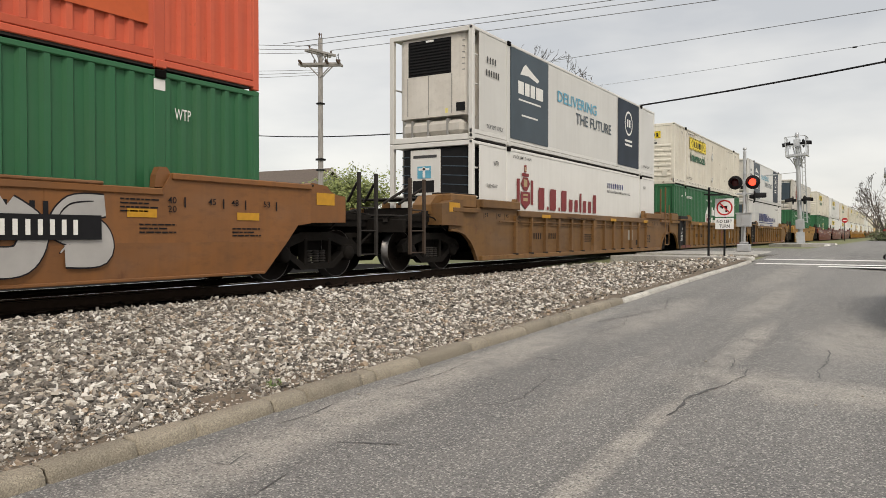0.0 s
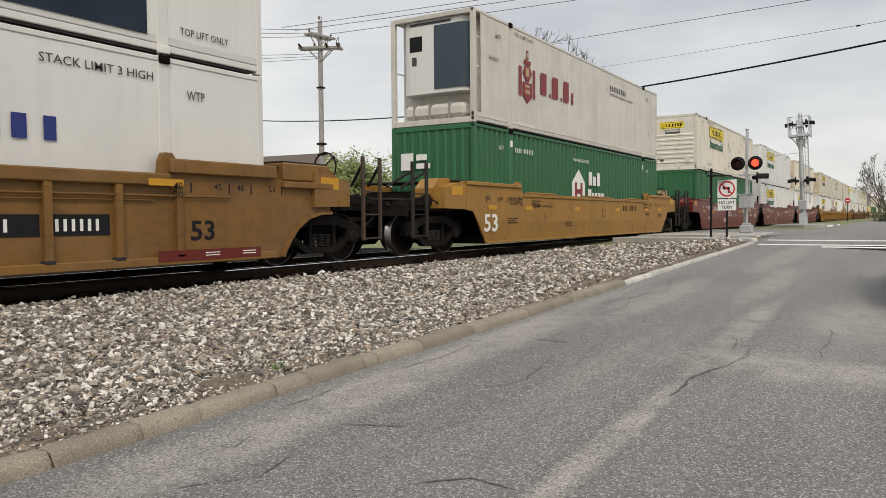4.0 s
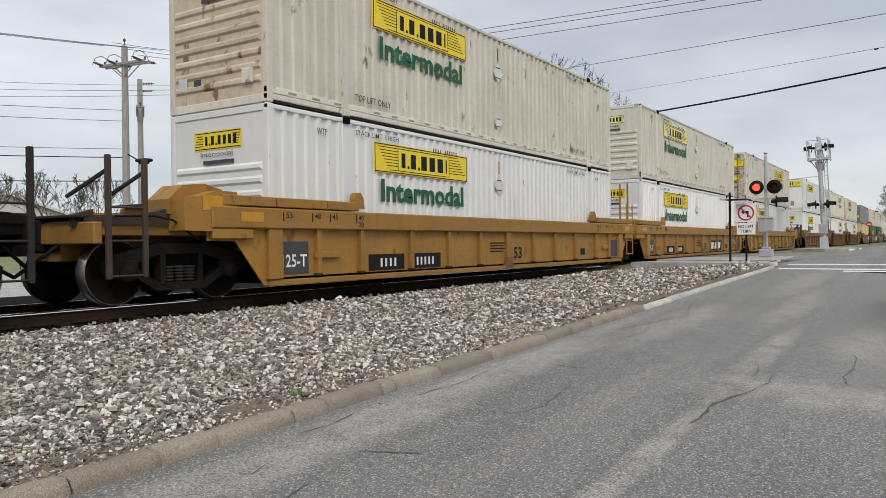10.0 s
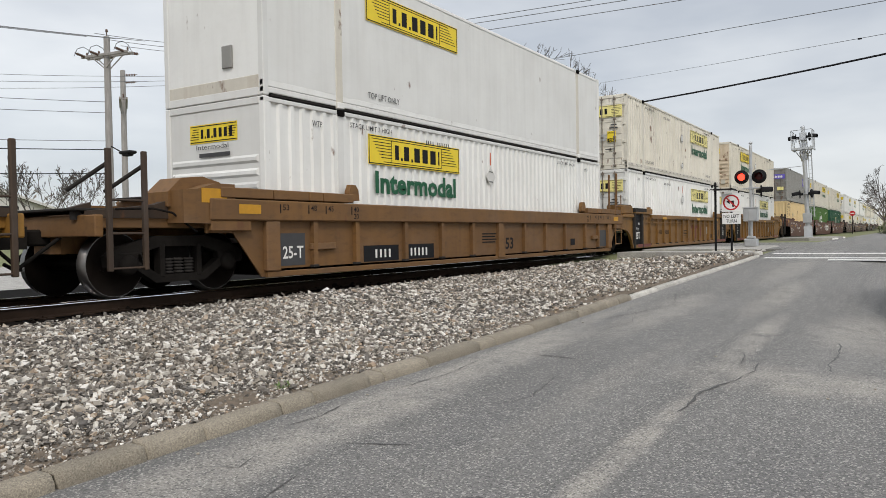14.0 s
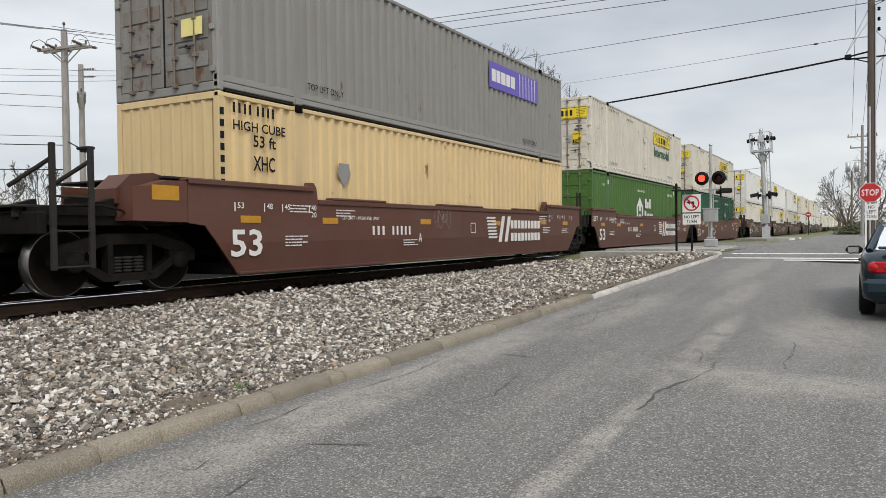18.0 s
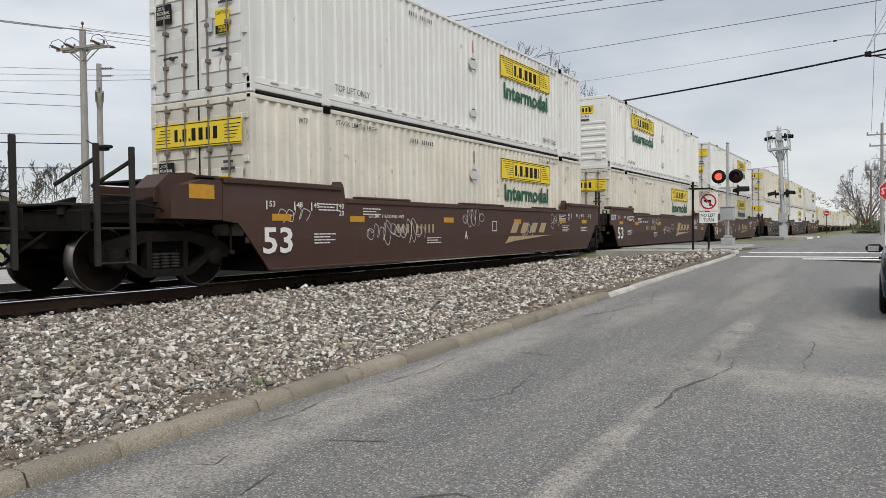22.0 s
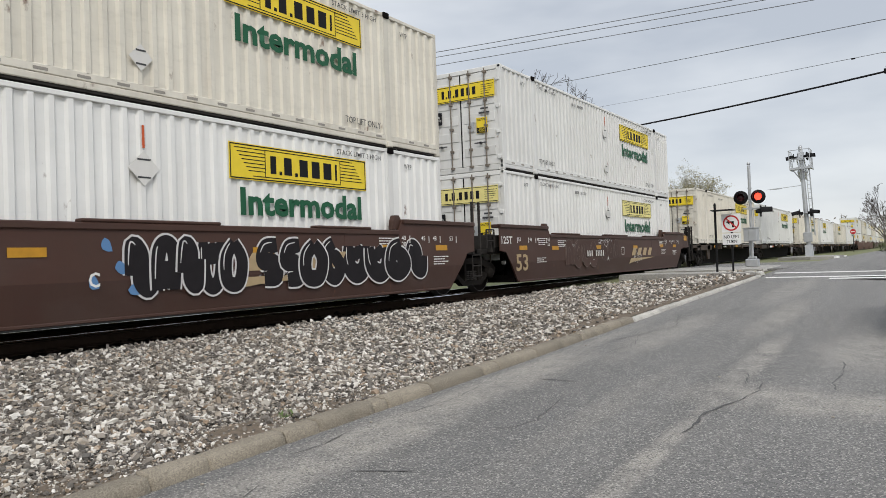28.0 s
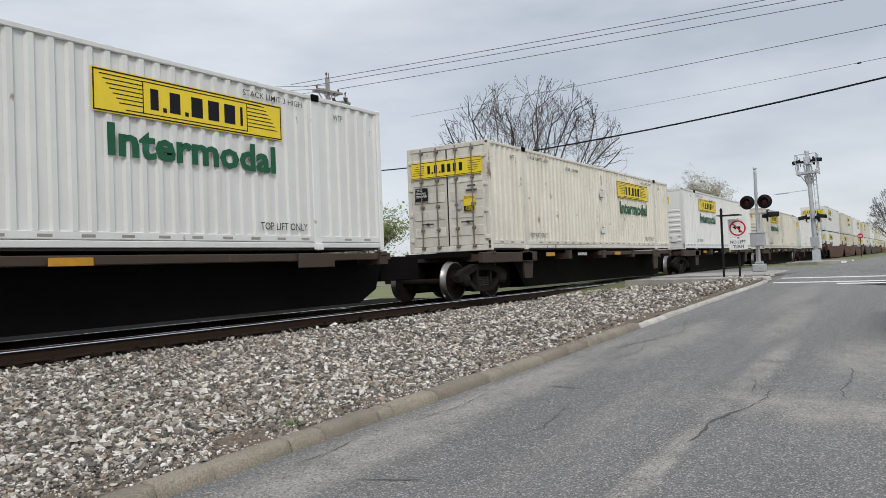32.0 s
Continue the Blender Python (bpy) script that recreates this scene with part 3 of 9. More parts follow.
# ---- mesh helpers ----
class Shape:
    """Collects solids into one mesh."""

    def __init__(self):
        self.v, self.f, self.s = [], [], []

    def add(self, verts, faces, smooth=False):
        n = len(self.v)
        self.v += [tuple(p) for p in verts]
        self.f += [tuple(i + n for i in f) for f in faces]
        self.s += [smooth] * len(faces)
        return self

    def box(self, x0, x1, y0, y1, z0, z1, c=0.0):
        x0, x1, y0, y1, z0, z1 = min(x0, x1), max(x0, x1), min(y0, y1), max(y0, y1), min(z0, z1), max(z0, z1)
        if c <= 0:
            v = [(x, y, z) for z in (z0, z1) for y in (y0, y1) for x in (x0, x1)]
            return self.add(v, [(0, 2, 3, 1), (4, 5, 7, 6), (0, 1, 5, 4), (2, 6, 7, 3), (0, 4, 6, 2), (1, 3, 7, 5)])
        c = min(c, 0.45 * min(x1 - x0, y1 - y0, z1 - z0))
        a, b, d = (x0 + c, x1 - c), (y0 + c, y1 - c), (z0 + c, z1 - c)
        v, idx = [], {}
        for i in (0, 1):
            for j in (0, 1):
                for k in (0, 1):
                    for ax, p in (("x", ((x0, x1)[i], b[j], d[k])), ("y", (a[i], (y0, y1)[j], d[k])), ("z", (a[i], b[j], (z0, z1)[k]))):
                        idx[ax, i, j, k] = len(v)
                        v.append(p)
        f = []
        for i in (0, 1):
            f.append([idx["x", i, *q] for q in ((0, 0), (1, 0), (1, 1), (0, 1))][::1 if i else -1])
            f.append([idx["y", q[0], i, q[1]] for q in ((0, 0), (1, 0), (1, 1), (0, 1))][::-1 if i else 1])
            f.append([idx["z", *q, i] for q in ((0, 0), (1, 0), (1, 1), (0, 1))][::1 if i else -1])
        for p in (0, 1):
            for q in (0, 1):
                f.append([idx["x", p, q, 0], idx["y", p, q, 0], idx["y", p, q, 1], idx["x", p, q, 1]][::1 if p == q else -1])
                f.append([idx["x", p, 0, q], idx["z", p, 0, q], idx["z", p, 1, q], idx["x", p, 1, q]][::-1 if p == q else 1])
                f.append([idx["y", 0, p, q], idx["z", 0, p, q], idx["z", 1, p, q], idx["y", 1, p, q]][::1 if p == q else -1])
        for i in (0, 1):
            for j in (0, 1):
                for k in (0, 1):
                    t = [idx["x", i, j, k], idx["y", i, j, k], idx["z", i, j, k]]
                    f.append(t if (i + j + k) % 2 == 1 else t[::-1])
        return self.add(v, f)

    def prism(self, outline, y0, y1):
        """A polygon in x and z, counter-clockwise seen from -y, given a thickness from y0 to y1."""
        n = len(outline)
        v = [(x, y0, z) for x, z in outline] + [(x, y1, z) for x, z in outline]
        f = [tuple(range(n)), tuple(range(2 * n - 1, n - 1, -1))]
        f += [(i, i + n, (i + 1) % n + n, (i + 1) % n) for i in range(n)]
        return self.add(v, f)

    def prism_z(self, outline, z0, z1):
        """A polygon in x and y, counter-clockwise from above, from z0 to z1."""
        n = len(outline)
        v = [(x, y, z0) for x, y in outline] + [(x, y, z1) for x, y in outline]
        f = [tuple(range(n - 1, -1, -1)), tuple(range(n, 2 * n))]
        f += [(i, (i + 1) % n, (i + 1) % n + n, i + n) for i in range(n)]
        return self.add(v, f)

    def rod(self, p, q, r, r2=None, n=8, caps=True):
        p, q = Vector(p), Vector(q)
        r2 = r if r2 is None else r2
        d = (q - p).normalized()
        a = d.orthogonal().normalized()
        b = d.cross(a)
        ring = [(a * math.cos(2 * math.pi * i / n) + b * math.sin(2 * math.pi * i / n)) for i in range(n)]
        v = [p + u * r for u in ring] + [q + u * r2 for u in ring]
        self.add(v, [(i, (i + 1) % n, (i + 1) % n + n, i + n) for i in range(n)], True)
        if caps:
            self.add(v, [tuple(range(n - 1, -1, -1)), tuple(range(n, 2 * n))])
        return self

    def lathe(self, profile, n=20, axis='y', at=(0, 0, 0)):
        """Turns (along, radius) points round an axis."""
        v = []
        for s, r in profile:
            for i in range(n):
                a = 2 * math.pi * i / n
                p = {'y': (r * math.cos(a), s, r * math.sin(a)), 'x': (s, r * math.cos(a), r * math.sin(a)), 'z': (r * math.cos(a), r * math.sin(a), s)}[axis]
                v.append((p[0] + at[0], p[1] + at[1], p[2] + at[2]))
        f = []
        for k in range(len(profile) - 1):
            for i in range(n):
                j = (i + 1) % n
                q = (k * n + i, k * n + j, (k + 1) * n + j, (k + 1) * n + i)
                f.append(q if axis != 'y' else q[::-1])
        return self.add(v, f, True)

    def quad(self, x0, x1, z0, z1, y):
        """A thin sheet facing -y."""
        return self.box(x0, x1, y, y + 0.003, z0, z1)

    def mesh(self, name):
        me = bpy.data.meshes.new(name)
        me.from_pydata(self.v, [], self.f)
        me.polygons.foreach_set("use_smooth", self.s)
        me.update()
        return me


def part(name, shape, material, parent=None, label="", m=None):
    """Links a shape or a mesh as one object under a thing or a part."""
    me = shape.mesh(name) if isinstance(shape, Shape) else shape
    if not me.materials:
        me.materials.append(None)
    ob = new(name, me)
    ob.material_slots[0].link = 'OBJECT'
    ob.material_slots[0].material = M[material] if isinstance(material, str) else material
    if parent is not None:
        ob.parent = parent
    if m is not None:
        ob.matrix_basis = m
    if label:
        ob["label"] = label
    if name in ("number_mark", "logo_mark", "end_mark", "graffiti_highlight", "graffiti_speckle", "rail_slot_row"):
        ob["kind"] = "stuff"
    return ob


STORE = {}


def stored(key, make):
    if key not in STORE:
        STORE[key] = make().mesh(key if isinstance(key, str) else str(key[0]))
    return STORE[key]


def text_mesh(words, height, width=0.0, bold=0.0):
    """Flat letters of the built-in font facing -y, lower left at the origin, as a mesh."""
    key = ("text", words, height, width, bold)
    if key in STORE:
        return STORE[key]
    cu = bpy.data.curves.new("letters", 'FONT')
    cu.body, cu.size, cu.offset, cu.resolution_u = words, 1.0, bold, 2
    tmp = new("letters", cu)
    dg = bpy.context.evaluated_depsgraph_get()
    me = bpy.data.meshes.new_from_object(tmp.evaluated_get(dg))
    bpy.data.objects.remove(tmp)
    co = np.empty(len(me.vertices) * 3)
    me.vertices.foreach_get("co", co)
    co = co.reshape(-1, 3)
    lo, hi = co.min(0), co.max(0)
    k = height / (hi[1] - lo[1])
    kx = width / (hi[0] - lo[0]) if width else k
    out = np.stack([(co[:, 0] - lo[0]) * kx, np.zeros(len(co)), (co[:, 1] - lo[1]) * k], -1)
    me.vertices.foreach_set("co", out.ravel())
    me.update()
    STORE[key] = me
    return me


def letters(words, x, z, y, height, material, parent, width=0.0, bold=0.0, face='side'):
    """Lettering on the near side (face 'side', reading along +x) or on the leading end (face 'end', at x = y)."""
    me = text_mesh(words, height, width, bold)
    m = pose(x, y, z) if face == 'side' else pose(y, x, z, 0, 0, -90)
    return tagged(part("lettering", me, material, parent, m=m), kind="stuff")


def bars(widths, x, z, y, height, gap=0.35):
    """Plain bars in the place of writing: one for each sign, as wide as it."""
    s = Shape()
    for w in widths:
        if w > 0:
            s.quad(x + 0.22 * w * height, x + 0.72 * w * height, z + 0.06 * height, z + 0.94 * height, y)
        x += (abs(w) + gap * 0.5) * height
    return s


def block_row(spans, z, y, height, material, parent, label=""):
    """Plain blocks in the place of a name, each a part of its own."""
    for k, (x0, x1) in enumerate(spans):
        part("letter_block", Shape().box(x0, x1, y, y + 0.003, z, z + (height[k] if isinstance(height, tuple) else height)), material, parent, label)


def even_row(x, n, w, gap):
    return [(x + i * (w + gap), x + i * (w + gap) + w) for i in range(n)]


# ---- ground, road, kerb, track ----
def land_z(x, y):
    """The bare ground: under the road, up the ballast shoulder, level beyond the track."""
    r = road_z(x) - 0.06 - (0.25 if y < 3.8 else 0.0)
    shoulder = max(0.34, r - 0.02) if x > 20 else 0.34
    z = r + (shoulder - r) * ramp01(y, 4.2, 9.0)
    z = z + (0.30 - z) * ramp01(y, 12.5, 15.0) if x < 26 else z
    return z


def grid_sheet(name, xs, ys, height, material, label, category):
    s = Shape()
    v = [(x, y, height(x, y)) for x in xs for y in ys]
    n = len(ys)
    s.add(v, [(i * n + j, (i + 1) * n + j, (i + 1) * n + j + 1, i * n + j + 1) for i in range(len(xs) - 1) for j in range(n - 1)], True)
    return tagged(part(name, s, material), label, category, kind="structure")


def steps(a, b, n):
    return [a + (b - a) * i / n for i in range(n + 1)]


grid_sheet("ground", [-900, -300, -100] + steps(-40, 60, 50) + [80, 120, 250, 600, 1500],
           [-900, -200, -60] + steps(-30, 30, 60) + [45, 80, 200, 900], land_z, "field",
           "flat ground of thin dry spring grass", "ground")
grid_sheet("road", steps(-40, 40, 80) + [50, 70, 100, 160], steps(-26, -4, 5) + steps(-3.5, 4.24, 16), surface_z, "asphalt",
           "worn grey asphalt road with tar cracks and pale sandy film", "road")
grid_sheet("ballast_shoulder", steps(-12, 27.5, 120), steps(4.24, 9.12, 18),
           lambda x, y: road_z(x) + 0.05 + (0.47 - road_z(x) - 0.05) * ramp01(y, 4.2, 9.1) + 0.025 * noise.noise((x * 1.3, y * 1.3, 0)), "bed",
           "bed of crushed limestone ballast with earthy patches, darkened for the shade between stones", "ballast")
grid_sheet("soil_verge", steps(-8, 25, 220), [4.24, 4.40, 4.55, 4.75, 5.0, 5.25],
           lambda x, y: road_z(x) + 0.05 + (0.47 - road_z(x) - 0.05) * ramp01(y, 4.2, 9.1) + 0.025 * noise.noise((x * 1.3, y * 1.3, 0)) + (0.022 if y < 4.8 else 0.022 - 0.14 * (y - 4.75)) + 0.010 * noise.noise((x * 6, y * 6, 3)), "soil",
           "strip of dry brown soil and grit behind the kerb", "soil")
# bed and far shoulder take the colour that holds the train's shade
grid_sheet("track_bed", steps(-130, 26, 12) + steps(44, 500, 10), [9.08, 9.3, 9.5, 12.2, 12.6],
           lambda x, y: 0.445 if x < 30 else 0.46, "dirt", "oily ballast bed under the track, coloured near black for the train's shade", "ballast")
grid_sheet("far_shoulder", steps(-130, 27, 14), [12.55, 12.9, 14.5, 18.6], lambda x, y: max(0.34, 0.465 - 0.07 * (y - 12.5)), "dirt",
           "ballast shoulder beyond the track, coloured near black for the train's shade", "ballast")

crossing_panel = part("crossing_road", Shape().box(29.5, 43.5, 4.1, 9.2, 0.5, 0.79).box(29.5, 43.5, 9.25, 9.86, 0.4, 0.665).box(29.5, 43.5, 10.14, 11.3, 0.4, 0.65)
                      .box(29.5, 43.5, 11.58, 12.3, 0.4, 0.665).box(29.5, 43.5, 12.35, 40, 0.3, 0.70), "asphalt")
tagged(crossing_panel, "asphalt street with rubber panels crossing the rails", "road", kind="structure")
walk_slab = part("pavement", Shape().prism_z([(25.0, 4.3), (25.9, 4.33), (26.6, 4.62), (27.0, 5.2), (27.1, 8.6), (25.4, 8.8)], 0.55, 0.79)
                 .prism_z([(28.7, 4.80), (33.0, 4.90), (34.6, 5.03), (35.4, 5.3), (35.9, 5.7), (35.6, 6.2), (34.0, 6.9), (33.5, 8.9), (28.7, 8.9)], 0.6, 0.80), "walk")
tagged(walk_slab, "pale concrete pavement corner beside the crossing", "pavement", kind="structure")

# kerb stones, each its own piece
kerb_line = tagged(new("kerb"), "worn concrete kerb, painted white near the crossing", "kerb", kind="structure")


def kerb_piece(length, worn, slim=1.0):
    """One kerb stone with a sloping, worn face and chipped ends."""
    rnd = random.Random(worn)
    n_x = max(4, int(length / 0.07))
    xs = [0.004, 0.016] + [length * i / n_x for i in range(1, n_x)] + [length - 0.016, length - 0.004]
    prof = [(0.0, -0.05), (0.005, 0.010), (0.016, 0.052), (0.036, 0.082), (0.065, 0.094), (0.18, 0.098), (0.212, 0.084), (0.216, -0.03)]
    s = Shape()
    v = []
    for i, x in enumerate(xs):
        end = i in (0, len(xs) - 1)
        inset = 0.012 if end else 0.0
        chip = rnd.uniform(0.0, 0.02) if rnd.random() < 0.12 else 0.0
        for k, (y, z) in enumerate(prof):
            y, z = y * slim, z * slim
            v.append((x + (rnd.uniform(-0.006, 0.006) if end else 0.0), y + (inset if k < 4 else -inset) + rnd.uniform(-0.004, 0.004) + (chip if k in (2, 3) else 0.0), z - (inset if z > 0 else 0) + rnd.uniform(-0.004, 0.004) - (chip if k in (3, 4) else 0.0)))
    n = len(prof)
    s.add(v, [(i * n + j, (i + 1) * n + j, (i + 1) * n + j + 1, i * n + j + 1) for i in range(len(xs) - 1) for j in range(n - 1)], True)
    s.add(v[:n], [tuple(range(n))])
    s.add(v[-n:], [tuple(range(n - 1, -1, -1))])
    return s


# joints of the old stretch, then longer white-painted stones
JOINTS = [-6.0, -5.1, -4.2, -3.4, -2.5, -1.6, -0.7, 0.2, 1.05, 1.85, 2.47, 3.07, 3.55, 4.30, 4.68, 5.41, 5.62, 6.34, 7.38, 7.75, 8.75, 9.6, 10.3, 11.4, 12.0, 12.66]
JOINTS += [12.66 + 1.52 * (i + 1) for i in range(8)]
for k_n, (xa, xb) in enumerate(zip(JOINTS, JOINTS[1:])):
    rise = math.degrees(math.atan2(road_z(xb) - road_z(xa), xb - xa))
    yaw = math.degrees(math.atan2(kerb_y(xb) - kerb_y(xa), xb - xa)) + (0.5, -0.4, 0.2)[k_n % 3]
    part("kerb_stone", kerb_piece(xb - xa, k_n, 0.68 if xa > 12.5 else 1.0), "white_kerb" if xa > 12.5 else "kerb", kerb_line, m=pose(xa, kerb_y(xa), road_z(xa) + 0.004 * (k_n % 3) - 0.004, 0, -rise, yaw))


def kerb_run(points):
    """White kerb stones from point to point of the plan."""
    for k, ((xa, ya), (xb, yb)) in enumerate(zip(points, points[1:])):
        part("kerb_stone", kerb_piece(math.hypot(xb - xa, yb - ya), 40 + k, 0.75), "white_kerb", kerb_line, m=pose(xa, ya, 0.725, 0, 0, math.degrees(math.atan2(yb - ya, xb - xa))))


kerb_run([(24.9, 4.09), (25.9, 4.15), (26.7, 4.5), (27.1, 5.1), (27.2, 6.0)])
kerb_run([(28.6, 4.62), (30.0, 4.62), (31.6, 4.68), (33.2, 4.74), (34.6, 4.86), (35.6, 5.15), (36.1, 5.6), (36.0, 6.1), (35.3, 6.6), (34.0, 7.0)])

# painted lines at the stop
lines = tagged(new("road_marking"), "worn white stop lines painted across the road", "road marking", kind="structure")
for x0, x1, y0, y1 in ((24.25, 24.7, 3.9, -3.0), (26.6, 27.1, 4.0, -3.0), (23.35, 23.8, 2.1, -3.0)):
    part("painted_line", Shape().add([(x, y, road_z(x) + 0.006) for x, y in ((x0, y0), (x0, y1), (x1, y1), (x1, y0))], [(0, 1, 2, 3)]), "road_paint", lines)


def ribbon(points, width, seed):
    """A ragged thin strip lying on the road along a few points of the plan."""
    rnd = random.Random(seed)
    fine = []
    for (xa, ya), (xb, yb) in zip(points, points[1:]):
        k = max(2, int(math.hypot(xb - xa, yb - ya) / 0.09))
        for i in range(k):
            u = i / k
            fine.append((xa + (xb - xa) * u + rnd.uniform(-0.015, 0.015), ya + (yb - ya) * u + rnd.uniform(-0.015, 0.015)))
    fine.append(points[-1])
    v = []
    for i, (x, y) in enumerate(fine):
        xn, yn = fine[min(i + 1, len(fine) - 1)]
        xp, yp = fine[max(i - 1, 0)]
        d = math.hypot(xn - xp, yn - yp) or 1
        w = width * rnd.uniform(0.25, 1.2) * (0.2 if i in (0, len(fine) - 1) else 1)
        for sgn in (-1, 1):
            px, py = x - sgn * (yn - yp) / d * w, y + sgn * (xn - xp) / d * w
            v.append((px, py, surface_z(px, py) + 0.005))
    f = [(2 * i, 2 * i + 2, 2 * i + 3, 2 * i + 1) for i in range(len(fine) - 1)]
    return Shape().add(v, f)


cracks = tagged(new("road_crack"), "dark meandering tar-filled cracks in the asphalt", "road crack", kind="structure")
for n_c, (pts, w) in enumerate(CRACKS):
    part("crack_line", ribbon(pts, w, n_c), "crack", cracks)

# rails, ties
track = tagged(new("railway_track"), "straight railway track of rusty rails with polished heads on dark timber ties", "railway track", kind="structure")
RAIL = [(-0.07, -0.185), (0.07, -0.185), (0.07, -0.172), (0.012, -0.15), (0.010, -0.05), (0.036, -0.035), (0.036, -0.006), (0.028, 0.0), (-0.028, 0.0), (-0.036, -0.006), (-0.036, -0.035), (-0.010, -0.05), (-0.012, -0.15), (-0.07, -0.172)]
HEAD = [(0.039, -0.026), (0.032, -0.003), (0.024, 0.003), (-0.024, 0.003), (-0.032, -0.003), (-0.039, -0.026)]
for y in (YT - 0.753, YT + 0.753):
    s = Shape()
    n = len(RAIL)
    v = [(-200, y + a, ZR + b) for a, b in RAIL] + [(900, y + a, ZR + b) for a, b in RAIL]
    s.add(v, [(i, i + n, (i + 1) % n + n, (i + 1) % n) for i in range(n)])
    part("rail", s, "rail", track)
    s = Shape()
    n = len(HEAD)
    v = [(-200, y + a, ZR + b) for a, b in HEAD] + [(900, y + a, ZR + b) for a, b in HEAD]
    s.add(v, [(i, i + n, (i + 1) % n + n, (i + 1) % n) for i in range(n)])
    part("rail_head", s, "railtop", track, "polished running surface of the rail with worn round edges")
tie = stored("tie", lambda: Shape().box(-0.115, 0.115, -1.3, 1.3, -0.18, 0.0, 0.012))
plate = stored("tie_plate", lambda: Shape().box(-0.09, 0.09, -0.16, 0.16, 0.0, 0.012).rod((-0.05, -0.1, 0), (-0.05, -0.1, 0.05), 0.014, n=6).rod((0.05, 0.1, 0), (0.05, 0.1, 0.05), 0.014, n=6))
rt = random.Random(5)
for i in range(54):
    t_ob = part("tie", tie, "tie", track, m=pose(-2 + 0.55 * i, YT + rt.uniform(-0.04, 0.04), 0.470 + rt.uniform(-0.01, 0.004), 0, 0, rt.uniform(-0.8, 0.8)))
    for y in (-0.753, 0.753):
        part("tie_plate", plate, "rail", t_ob, m=pose(0, y, 0))
rest = Shape()
for i in range(120):
    x = 44.5 + 0.55 * i
    rest.box(x, x + 0.23, YT - 1.3, YT + 1.3, 0.30, 0.470)
for i in range(60):
    x = -3 - 0.55 * i
    rest.box(x, x + 0.23, YT - 1.3, YT + 1.3, 0.30, 0.470)
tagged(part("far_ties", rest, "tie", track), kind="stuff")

# loose stones of the ballast
BLOCK = [(-1, -1, -1), (1, -1, -1), (1, 1, -1), (-1, 1, -1), (-1, -1, 1), (1, -1, 1), (1, 1, 1), (-1, 1, 1)]
BLOCK_F = [(4, 5, 6), (4, 6, 7), (0, 1, 5), (0, 5, 4), (1, 2, 6), (1, 6, 5), (2, 3, 7), (2, 7, 6), (3, 0, 4), (3, 4, 7)]


def stones(name, n, x_span, y_span, size, seed, keep, label, sheet):
    """Scattered angular stones as one mesh; keep(x, y) gives the chance that a place holds one."""
    g = np.random.default_rng(seed)
    x, y = g.uniform(*x_span, n), g.uniform(*y_span, n)
    ok = g.uniform(0, 1, n) < keep(x, y)
    x, y = x[ok], y[ok]
    n = len(x)
    base = np.array(BLOCK, float)
    r = g.uniform(size[0], size[1], n) * g.choice([0.55, 0.8, 1.0, 1.0, 1.4], n)
    dims = np.stack([g.uniform(0.75, 1.3, n), g.uniform(0.55, 0.95, n), g.uniform(0.38, 0.75, n)], -1) * r[:, None]
    p = base[None] * g.uniform(0.22, 1.1, (n, 8, 3)) * dims[:, None, :]
    a, b = g.uniform(0, 6.283, n), g.normal(0, 0.45, n)
    ca, sa, cb, sb = np.cos(a)[:, None], np.sin(a)[:, None], np.cos(b)[:, None], np.sin(b)[:, None]
    px, py, pz = p[..., 0], p[..., 1], p[..., 2]
    px, pz = px * cb + pz * sb, -px * sb + pz * cb
    px, py = px * ca - py * sa, px * sa + py * ca
    z = np.array([sheet(u, w) for u, w in zip(x, y)])
    out = np.stack([px + x[:, None], py + y[:, None], pz + (z + g.uniform(-0.5, 1.5, n) * r)[:, None]], -1).reshape(-1, 3)
    faces = (np.array(BLOCK_F)[None] + 8 * np.arange(n)[:, None, None]).reshape(-1, 3)
    me = bpy.data.meshes.new(name)
    me.vertices.add(len(out))
    me.vertices.foreach_set("co", out.ravel())
    me.loops.add(faces.size)
    me.loops.foreach_set("vertex_index", faces.ravel())
    me.polygons.add(len(faces))
    me.polygons.foreach_set("loop_start", np.arange(0, faces.size, 3))
    me.update()
    me.validate()
    me.shade_flat()
    return tagged(part(name, me, "stone"), label, "gravel", kind="stuff")


def shoulder_z(x, y):
    r = road_z(x) + 0.05
    return r + (0.47 - r) * ramp01(y, 4.2, 9.1)


def cover(x, y):
    edge = np.clip((y - 4.62 - 0.28 * np.clip((5.5 - x) / 3, 0, 1) - 0.13 * np.sin(x * 1.7) - 0.08 * np.sin(x * 4.3 + 1)) / 0.45, 0.13, 1)
    return edge * np.clip((9.10 - y) / 0.28, 0.06, 1)


stones("ballast_stones", 150000, (1.6, 9.5), (4.42, 9.3), (0.012, 0.027), 11, cover, "loose angular grey and white limestone ballast", shoulder_z)
stones("ballast_stones", 92000, (9.5, 18.5), (4.38, 9.3), (0.016, 0.032), 12, cover, "loose angular grey limestone ballast along the kerb", shoulder_z)
stones("ballast_stones", 24000, (18.5, 27.0), (4.4, 9.3), (0.027, 0.050), 13, cover, "thinning grey ballast near the crossing", shoulder_z)
stones("soil_grit", 16000, (1.8, 10.0), (4.37, 5.3), (0.005, 0.016), 15, lambda x, y: 0.9 + 0 * x, "fine grit and chips lying on the soil behind the kerb", lambda x, y: shoulder_z(x, y) + 0.016)
